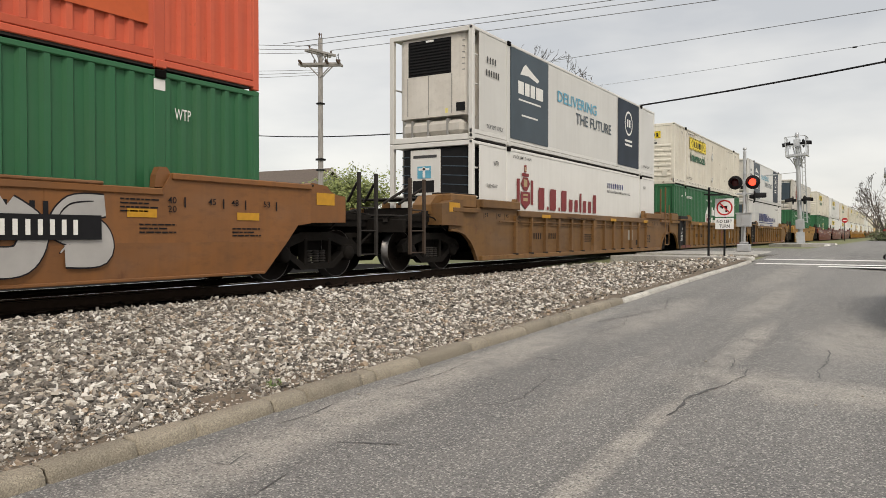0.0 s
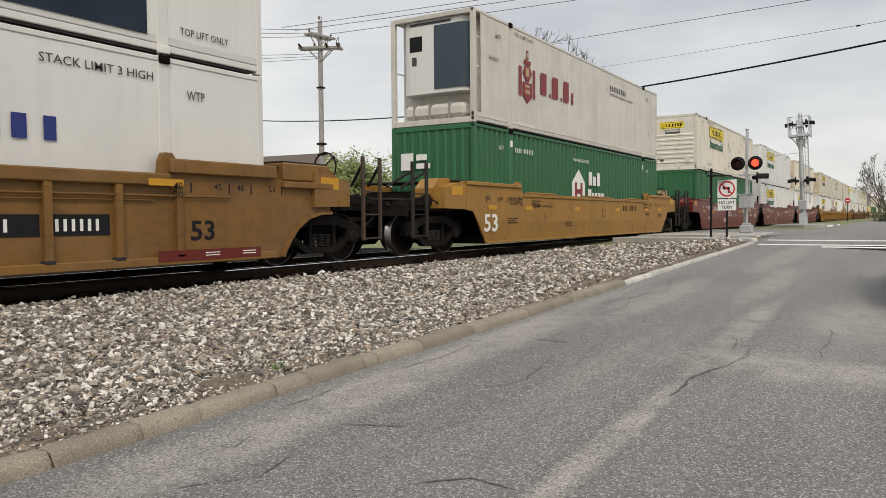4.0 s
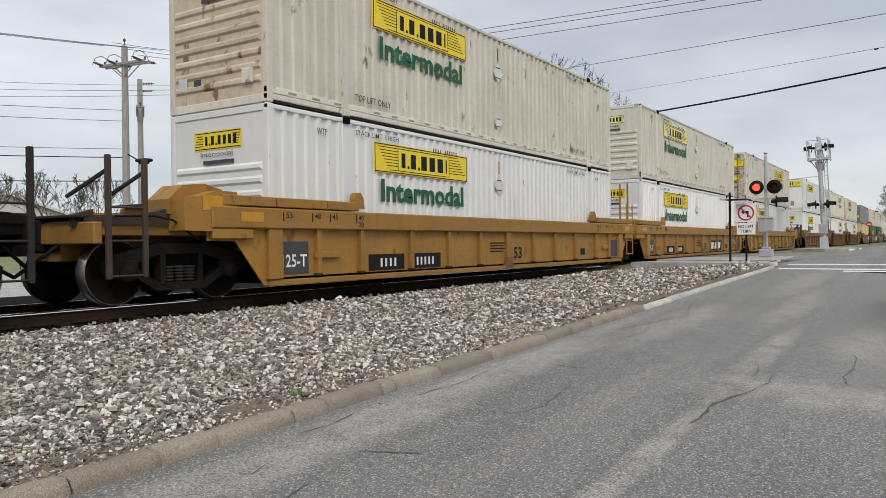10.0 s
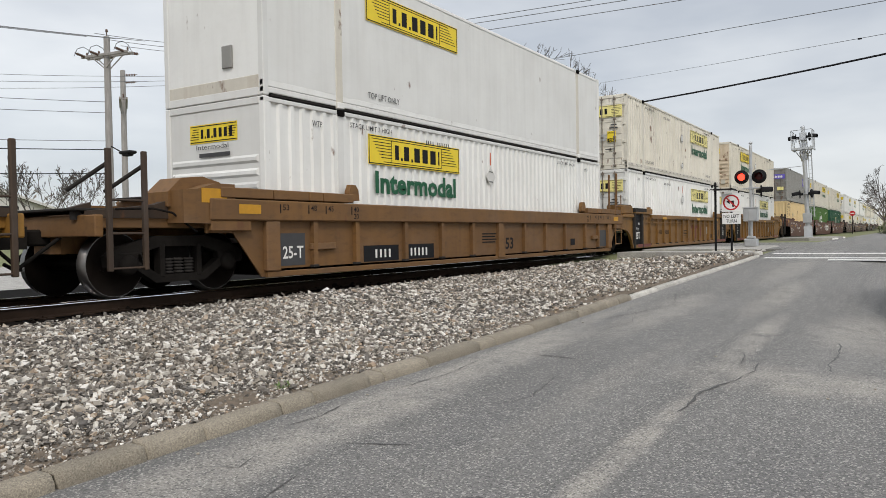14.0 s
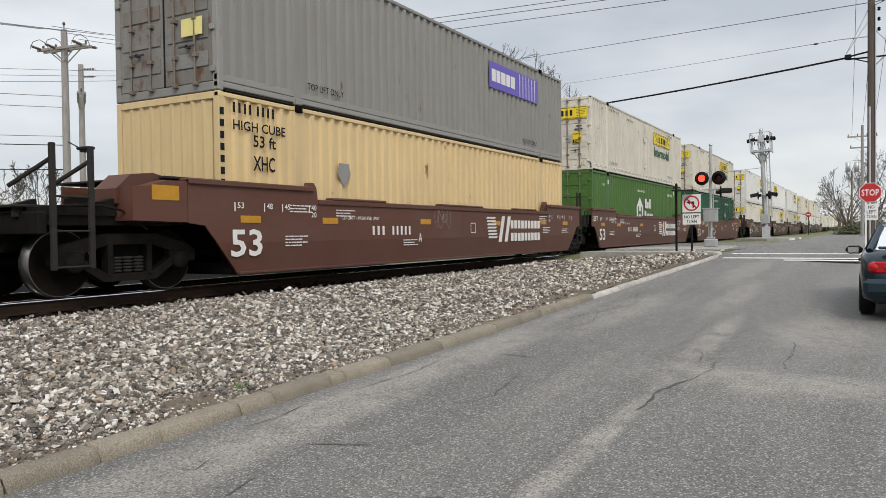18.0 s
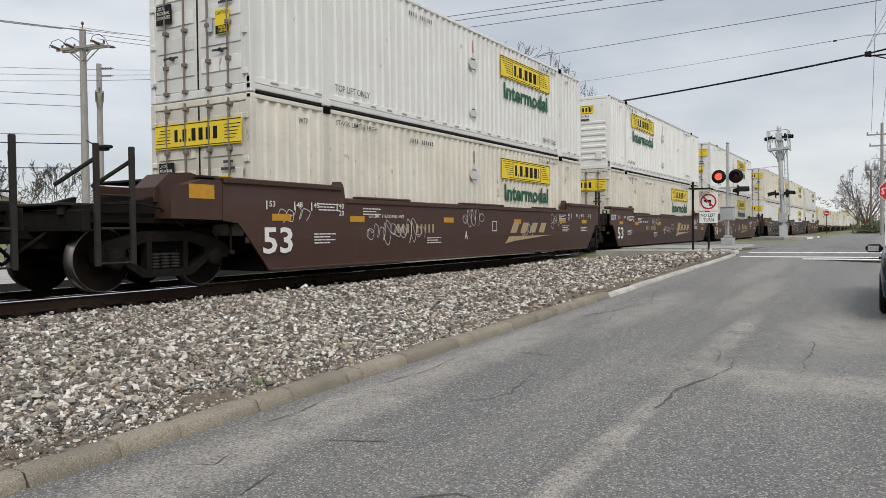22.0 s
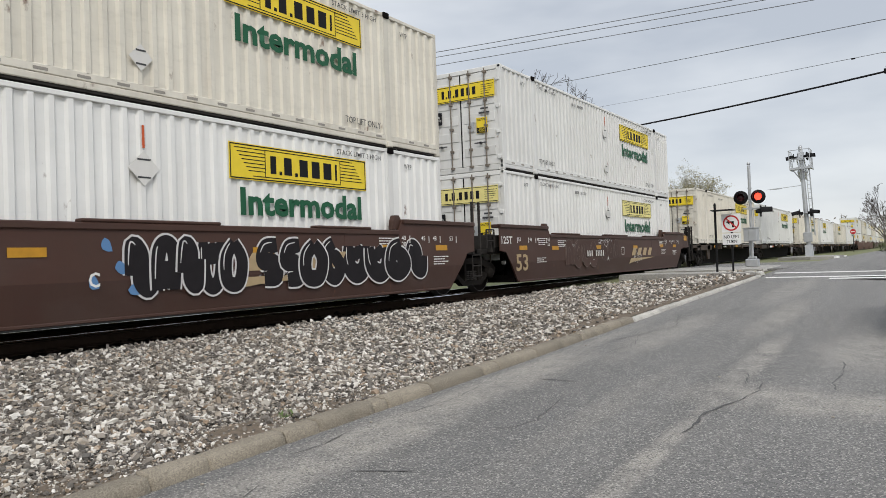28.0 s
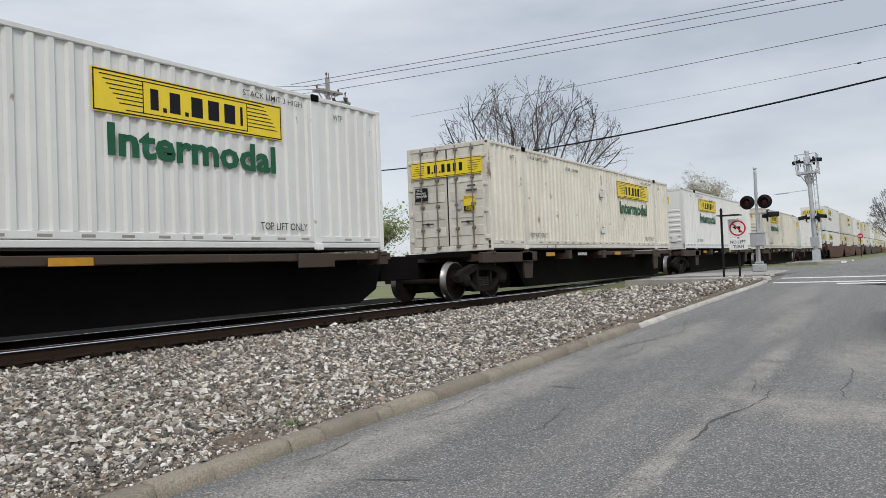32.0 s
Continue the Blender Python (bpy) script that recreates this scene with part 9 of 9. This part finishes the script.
def limb(s, p, d, length, r, depth, rnd, dome):
    """A sinuous limb that turns upward, forks, and stops at the rounded outline of the crown."""
    n = 8 if depth > 2 else 6 if depth == 2 else 4 if depth == 1 else 3
    half, low, tall = dome
    side = rnd.choice((-1, 1))
    for i in range(n):
        q = p + d * (length / n)
        reach = (q.x * q.x + q.y * q.y) / (half * half) + ((q.z - low) / tall) ** 2
        if reach > 1.0 + rnd.uniform(-0.10, 0.05):
            return
        s.rod(p, q, r, r * 0.87, 6 if depth > 1 else 4 if depth == 1 else 3, False)
        p, r = q, max(0.02, r * 0.87)
        d = (d + Vector((rnd.gauss(0, 0.15), rnd.gauss(0, 0.15), rnd.gauss(0.045, 0.10)))).normalized()
        if depth > 0 and i > (0 if depth < 3 else 2):
            side = -side
            across = d.cross(Vector((rnd.gauss(0, 1), rnd.gauss(0, 1), rnd.gauss(0, 0.4)))).normalized()
            e = (d + across * side * rnd.uniform(0.5, 0.95)).normalized()
            limb(s, p, e, length * rnd.uniform(0.34, 0.50) * (1.10 - 0.06 * i), max(0.02, r * rnd.uniform(0.42, 0.60)), depth - 1, rnd, dome)
    if depth > 0:
        for k in (-1, 1):
            e = (d + Vector((rnd.gauss(0, 0.40), rnd.gauss(0, 0.40), rnd.gauss(0.05, 0.25)))).normalized()
            limb(s, p, e, length * rnd.uniform(0.26, 0.38), max(0.02, r * 0.75), depth - 1, rnd, dome)


def crown_tree(x, y, z, h, width, seed, label, limbs=11):
    """A broad leafless tree whose long limbs fan out from a low fork under a domed crown."""
    rnd = random.Random(seed)
    root = tagged(new("tree"), label, "tree")
    root.location = (x, y, z)
    part("trunk", Shape().rod((0, 0, -0.3), (0.1, 0.05, h * 0.10), h * 0.042, h * 0.034, 12, False).rod((0.1, 0.05, h * 0.10), (0.0, 0.1, h * 0.17), h * 0.034, h * 0.030, 12, False), "bark_dark", root)
    for i in range(limbs):
        a = 2 * math.pi * 0.618 * i + rnd.uniform(-0.2, 0.2)
        out = (0.10 + 0.90 * math.sqrt(i / (limbs - 1))) * width / h
        e = Vector((out * math.cos(a), out * math.sin(a), 1.0)).normalized()
        s = Shape()
        limb(s, Vector((0.0, 0.08, h * 0.15)), e, h * rnd.uniform(0.66, 0.76), h * rnd.uniform(0.0066, 0.0092), 3, rnd, (width * 0.5, h * 0.46, h * 0.54))
        part("limb", s, "bark_dark", root)
    return root


crown_tree(79.5, 38.6, 0.2, 23.2, 25.0, 12, "large bare spreading tree against the sky beyond the track", 20)
tree(53.0, 42.0, 0.2, 7.2, 8, 3, "leaf", 0.17, 9, "small tree in fresh yellow-green leaf", 0.6)
tree(50.0, 42.5, 0.2, 6.0, 9, 3, "leaf", 0.15, 7, "small tree in fresh yellow-green leaf", 0.6)
tree(56.0, 43.5, 0.2, 6.2, 19, 3, "leaf", 0.15, 8, "small tree in fresh yellow-green leaf", 0.6)
crown_tree(35.0, 62.0, 0.2, 8.5, 6.5, 10, "far leafless tree with fine grey twigs", 8)
crown_tree(42.0, 66.0, 0.2, 8.5, 6.5, 14, "far leafless tree with fine grey twigs", 8)
crown_tree(28.0, 60.0, 0.2, 8.5, 6.5, 15, "far leafless tree with fine grey twigs", 8)
tree(181.0, 46.0, 0.2, 19.5, 16, 4, "bud", 0.14, 5, "far tree with pale pinkish buds behind the train")
crown_tree(116.0, 2.4, 0.2, 10.0, 9.0, 17, "dark leafless street tree beyond the crossing", 11)
crown_tree(128.0, -1.0, 0.2, 13.0, 11.0, 18, "dark leafless street tree beyond the crossing", 9)
tree(150.0, 4.5, 0.2, 9.0, 22, 3, None, label="dark leafless street tree beyond the crossing", spread=0.62)


def shrub(x, y, z, w, h, seed, material, label):
    g = random.Random(seed)
    pts = [Vector((g.gauss(0, w * 0.3), g.gauss(0, w * 0.3), abs(g.gauss(0.45, 0.25)) * h)) for _ in range(70)]
    ob = tagged(new("shrub"), label, "shrub")
    ob.location = (x, y, z)
    part("foliage", leaf_clumps(pts, 0.14 * w ** 0.5, 6, seed), material, ob)
    st = Shape()
    for p in pts[:16]:
        st.rod((0, 0, -0.1), p, 0.02, 0.008, 4, False)
    part("stem_cluster", st, "bark", ob)


for i in range(7):
    shrub(96.0 + 7 * i, 1.8 - 0.9 * i, 0.3, 2.6, 1.6 + 0.3 * (i % 3), 40 + i, "shrub", "dark evergreen shrub beside the far road")
for i in range(5):
    shrub(34.0 + 4.0 * i, 36.0 + (i % 2) * 2, 0.2, 2.4, 2.2, 60 + i, "leaf", "yellow-green spring shrub beyond the track")


def wood_edge(name, x0, x1, y0, y1, h, n, seed, label):
    """A far belt of twiggy trees in one mesh."""
    g = random.Random(seed)
    s = Shape()
    for _ in range(n):
        u = g.random()
        x, y = x0 + (x1 - x0) * u, y0 + (y1 - y0) * u + g.gauss(0, 2)
        hh = h * g.uniform(0.55, 1.05)
        s.rod((x, y, 0), (x, y, hh * 0.6), 0.14, 0.07, 4, False)
        for _ in range(40):
            c = Vector((x + g.gauss(0, hh * 0.2), y + g.gauss(0, hh * 0.2), hh * g.uniform(0.25, 1.0)))
            a = Vector((g.gauss(0, 1), g.gauss(0, 1), g.gauss(0.4, 1))).normalized() * hh * 0.07
            b = a.orthogonal().normalized() * hh * 0.02
            s.add([c - a, c + b, c + a, c - b], [(0, 1, 2, 3)])
    return tagged(part(name, s, "far_wood"), label, "wood", kind="stuff")


wood_edge("far_wood", -60, 120, 110, 130, 10, 60, 71, "far belt of leafless brown trees on the skyline")
wood_edge("far_wood", 260, 420, 60, -60, 13, 70, 72, "far belt of leafless brown trees at the end of the street")
wood_edge("far_wood", 150, 330, -14, -60, 12, 60, 73, "far belt of leafless brown trees beside the street")


def house(x, y, z, w, d, h, roof_h, wall, label, turn=0):
    ob = tagged(new("house"), label, "house")
    ob.matrix_basis = pose(x, y, z, 0, 0, turn)
    part("wall", Shape().box(-w / 2, w / 2, -d / 2, d / 2, -0.3, h).prism([(-w / 2, h), (w / 2, h), (0, h + roof_h)], -d / 2, d / 2), wall, ob)
    for sg in (-1, 1):
        e, k = sg * (w / 2 + 0.45), 0.45 * roof_h / (w / 2)
        part("roof", Shape().prism([(e, h - k), (0, h + roof_h + 0.02), (0, h + roof_h + 0.24), (e, h - k + 0.22)][::-sg], -d / 2 - 0.45, d / 2 + 0.45), "roof", ob)
        part("barge_board", Shape().prism([(e, h - k - 0.05), (0, h + roof_h - 0.05), (0, h + roof_h + 0.26), (e, h - k + 0.24)][::-sg], -d / 2 - 0.50, -d / 2 - 0.455), "siding", ob)
    for sx in (-w / 4, w / 4):
        win = part("window", Shape().box(sx - 0.5, sx + 0.5, -d / 2 - 0.04, -d / 2 + 0.05, h * 0.42, h * 0.42 + 1.3), "siding", ob)
        part("pane", Shape().box(sx - 0.42, sx + 0.42, -d / 2 - 0.06, -d / 2 - 0.03, h * 0.42 + 0.08, h * 0.42 + 1.22), "window", win)
    return ob


house(55.0, 53.0, 0.1, 8.2, 12.0, 4.6, 2.9, "siding", "white house with a brown gabled roof beyond the track", 4)
house(190.0, -12.0, 0.0, 14.0, 10.0, 4.0, 2.5, "brick_wall", "low brick house far down the street", 0)
house(40.0, 84.0, 0.1, 16.0, 9.0, 4.5, 2.5, "siding", "long pale building far beyond the track", 0)
lot = part("far_lot", Shape().prism_z([(-40, 18.6), (27.5, 18.6), (27.5, 36), (-40, 36)], 0.25, 0.335), "walk")
tagged(lot, "pale concrete yard beyond the track", "yard", kind="structure")


# ---- the parked car ----
def parked_car():
    car = tagged(new("parked_car"), "dark teal four-door sedan parked beside the road", "car")
    car.location = (14.85, -0.78, surface_z(13.6, -0.83) + 0.012)
    stations = [(-2.45, 0.60, 0.42, 0.62, 0.70), (-2.38, 0.80, 0.30, 0.80, 0.92), (-2.1, 0.87, 0.22, 0.92, 1.00), (-1.45, 0.89, 0.20, 0.95, 1.02), (-0.4, 0.89, 0.20, 0.94, 0.97), (0.7, 0.89, 0.20, 0.92, 0.94), (1.4, 0.88, 0.22, 0.88, 0.93), (2.0, 0.84, 0.24, 0.80, 0.84), (2.32, 0.72, 0.32, 0.66, 0.70), (2.42, 0.5, 0.42, 0.56, 0.58)]
    s = Shape()
    v = []
    for x, w, zb, zs, zt in stations:
        prof = [(-w * 0.8, zb), (-w * 0.97, zb + 0.08), (-w, (zb + zs) / 2), (-w * 0.985, zs - 0.05), (-w * 0.93, zs + 0.02), (-w * 0.6, zt), (w * 0.6, zt), (w * 0.93, zs + 0.02), (w * 0.985, zs - 0.05), (w, (zb + zs) / 2), (w * 0.97, zb + 0.08), (w * 0.8, zb)]
        v += [(x, y, z) for y, z in prof]
    n = 12
    s.add(v, [(i * n + j, i * n + (j + 1) % n, (i + 1) * n + (j + 1) % n, (i + 1) * n + j)[::-1] for i in range(len(stations) - 1) for j in range(n)], True)
    s.add(v[:n], [tuple(range(n))])
    s.add(v[-n:], [tuple(range(n - 1, -1, -1))])
    part("body", s, "car_paint", car)
    cab = [(-1.75, 0.72, 1.00), (-1.05, 0.60, 1.33), (-0.6, 0.58, 1.385), (0.1, 0.58, 1.385), (0.5, 0.60, 1.33), (1.25, 0.72, 0.95)]
    s = Shape()
    v = []
    for x, w, z in cab:
        v += [(x, -w, z), (x, -w * 0.6, z + 0.02), (x, w * 0.6, z + 0.02), (x, w, z)]
    s.add(v[4:20], [(i * 4 + j, (i + 1) * 4 + j, (i + 1) * 4 + j + 1, i * 4 + j + 1) for i in range(3) for j in range(3)], True)
    part("roof", s, "car_paint", car)
    part("rear_window", Shape().add([(-1.75, -0.68, 1.0), (-1.75, 0.68, 1.0), (-1.05, 0.57, 1.34), (-1.05, -0.57, 1.34)], [(0, 1, 2, 3)]), "glass", car)
    part("windscreen", Shape().add([(1.25, -0.68, 0.95), (1.25, 0.68, 0.95), (0.5, 0.57, 1.34), (0.5, -0.57, 1.34)], [(0, 1, 2, 3)]), "glass", car)
    for sg in (-1, 1):
        part("side_window", Shape().add([(-1.45, sg * 0.80, 0.98), (1.1, sg * 0.80, 0.95), (0.45, sg * 0.60, 1.33), (-1.0, sg * 0.60, 1.33)], [(0, 1, 2, 3)]), "glass", car)
        part("pillar", Shape().rod((-1.75, sg * 0.76, 0.98), (-1.05, sg * 0.6, 1.34), 0.05, n=6).rod((-0.25, sg * 0.80, 0.96), (-0.3, sg * 0.6, 1.36), 0.04, n=6).rod((1.25, sg * 0.76, 0.94), (0.5, sg * 0.6, 1.34), 0.035, n=6).rod((-1.05, sg * 0.6, 1.345), (0.5, sg * 0.6, 1.345), 0.035, n=6), "car_paint", car)
        part("tail_lamp", Shape().lathe([(-2.46, 0.0), (-2.45, 0.05), (-2.41, 0.085), (-2.2, 0.09)], 14, 'x', (0, sg * 0.70, 0.76)).lathe([(-2.47, 0.0), (-2.46, 0.05), (-2.43, 0.085), (-2.2, 0.09)], 14, 'x', (0, sg * 0.53, 0.76)).box(-2.45, -2.2, sg * 0.53, sg * 0.70, 0.675, 0.845, 0.02), "tail_red", car, "red tail lamp cluster")
        mir = part("mirror", Shape().box(0.80, 0.92, sg * 0.86, sg * 1.14, 0.86, 1.01, 0.055), "car_black", car)
        part("mirror_glass", Shape().box(0.795, 0.799, sg * 0.93, sg * 1.10, 0.885, 0.985), "chrome", mir)
        part("door_handle", Shape().box(-0.95, -0.75, sg * 0.88, sg * 0.915, 0.80, 0.84, 0.008), "car_paint", car)
        part("side_moulding", Shape().box(-1.1, 1.2, sg * 0.885, sg * 0.905, 0.50, 0.58, 0.008), "car_black", car)
        for x in (-1.45, 1.42):
            wh = part("tyre", Shape().lathe([(-0.1, 0.20), (-0.11, 0.27), (-0.08, 0.32), (0.08, 0.32), (0.11, 0.27), (0.1, 0.20)], 24, 'y'), "car_black", car, m=pose(x, sg * 0.79, 0.32))
            part("rim", Shape().lathe([(-0.105, 0.0), (-0.10, 0.06), (-0.07, 0.17), (-0.10, 0.20), (0.1, 0.2), (0.07, 0.17), (0.10, 0.06), (0.105, 0.0)], 20, 'y'), "chrome", wh)
    part("bumper", Shape().box(-2.54, -2.3, -0.84, 0.84, 0.36, 0.60, 0.06), "car_paint", car)
    part("number_plate", Shape().box(-2.46, -2.44, -0.16, 0.16, 0.70, 0.86, 0.004), "sign_white", car, "number plate with plain bars")
    part("plate_mark", Shape().box(-2.468, -2.461, -0.12, 0.12, 0.75, 0.81), "grey_mark", car)
    part("boot_spoiler", Shape().box(-2.4, -2.2, -0.65, 0.65, 1.02, 1.06, 0.015), "car_paint", car)
    return car


parked_car()

# ---- small things by the kerb ----
litter = tagged(new("paper_scrap"), "crumpled white paper scrap on the ballast", "litter")
litter.location = (10.5, 9.12, 0.49)
part("paper", Shape().add([(-0.09, -0.06, 0.0), (0.08, -0.07, 0.02), (0.10, 0.05, 0.05), (-0.07, 0.07, 0.03), (0.0, 0.0, 0.09)], [(0, 1, 4), (1, 2, 4), (2, 3, 4), (3, 0, 4)]), "sign_white", litter)


def weed(x, y, seed):
    g = random.Random(seed)
    s = Shape()
    for _ in range(40):
        a, l = g.uniform(0, 6.28), g.uniform(0.03, 0.07)
        d = Vector((math.cos(a), math.sin(a), g.uniform(0.3, 1.3))).normalized() * l
        o = Vector((g.gauss(0, 0.045), g.gauss(0, 0.03), 0))
        w = Vector((-math.sin(a), math.cos(a), 0)) * 0.008
        s.add([o - w, o + w, o + d * 0.6 + w, o + d, o + d * 0.6 - w], [(0, 1, 2, 3, 4)])
    ob = tagged(part("weed_tuft", s, "grass"), "small green weed tuft at the kerb", "weed")
    ob.location = (x, y, shoulder_z(x, y) + 0.01)


weed(4.72, 4.62, 1)
weed(4.85, 4.72, 2)
stick = tagged(part("stick", Shape().rod((0, 0, 0), (0.3, 0.06, 0.02), 0.014, 0.009, 6).rod((0.14, 0.03, 0.01), (0.22, 0.10, 0.04), 0.007, 0.004, 5), "bark"), "short dark dead stick by the kerb", "stick")
stick.location = (5.55, 4.65, shoulder_z(5.55, 4.65) + 0.02)
for i, (x, y) in enumerate(PEBBLES):
    p = tagged(part("pebble", Shape().lathe([(-0.006, 0.0), (-0.004, 0.013), (0.003, 0.014), (0.009, 0.0)], 6, 'z'), "stone"), "small loose stone lying on the asphalt", "pebble", "pebbles on the road")
    p.location = (x, y, surface_z(x, y) + 0.006)


# ---- what moves ----
V, A = 15.55, -0.003


def along(s, t):
    """Where a place of the train is at t seconds."""
    return s - V * t - A * t * (t - 32)


def motions():
    times = (0.0, 8.0, 16.0, 24.0, 32.0)
    for ob, s, z in TRAIN:
        walk(ob, [(t, pose(along(s, t), YT, ZR + RIDE + z)) for t in times])
    # wheels roll while they pass near by
    for w, s, dx in WHEELS:
        near = [k for k in range(32 * FPS + 1) if -8 < along(s, k / FPS) < 34]
        if len(near) < 3:
            continue
        x0 = along(s, near[0] / FPS)
        rows = [(k / FPS, pose(dx, 0, 0.483, 0, math.degrees((along(s, k / FPS) - x0) / 0.483), 0)) for k in near]
        if near[0] > 0:
            rows.insert(0, (0.0, rows[0][1]))
        if near[-1] < 32 * FPS:
            rows.append((32.0, rows[-1][1]))
        walk(w, rows)
    # added two-faced discs turn to and from the road, so the lamps blink by turns
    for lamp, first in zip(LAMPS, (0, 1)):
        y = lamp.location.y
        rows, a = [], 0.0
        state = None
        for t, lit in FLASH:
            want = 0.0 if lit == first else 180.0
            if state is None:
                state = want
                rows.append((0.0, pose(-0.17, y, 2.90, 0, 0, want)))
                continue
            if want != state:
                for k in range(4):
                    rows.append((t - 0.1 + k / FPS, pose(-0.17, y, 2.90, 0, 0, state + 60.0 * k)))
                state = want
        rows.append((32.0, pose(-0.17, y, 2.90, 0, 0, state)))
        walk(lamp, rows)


motions()
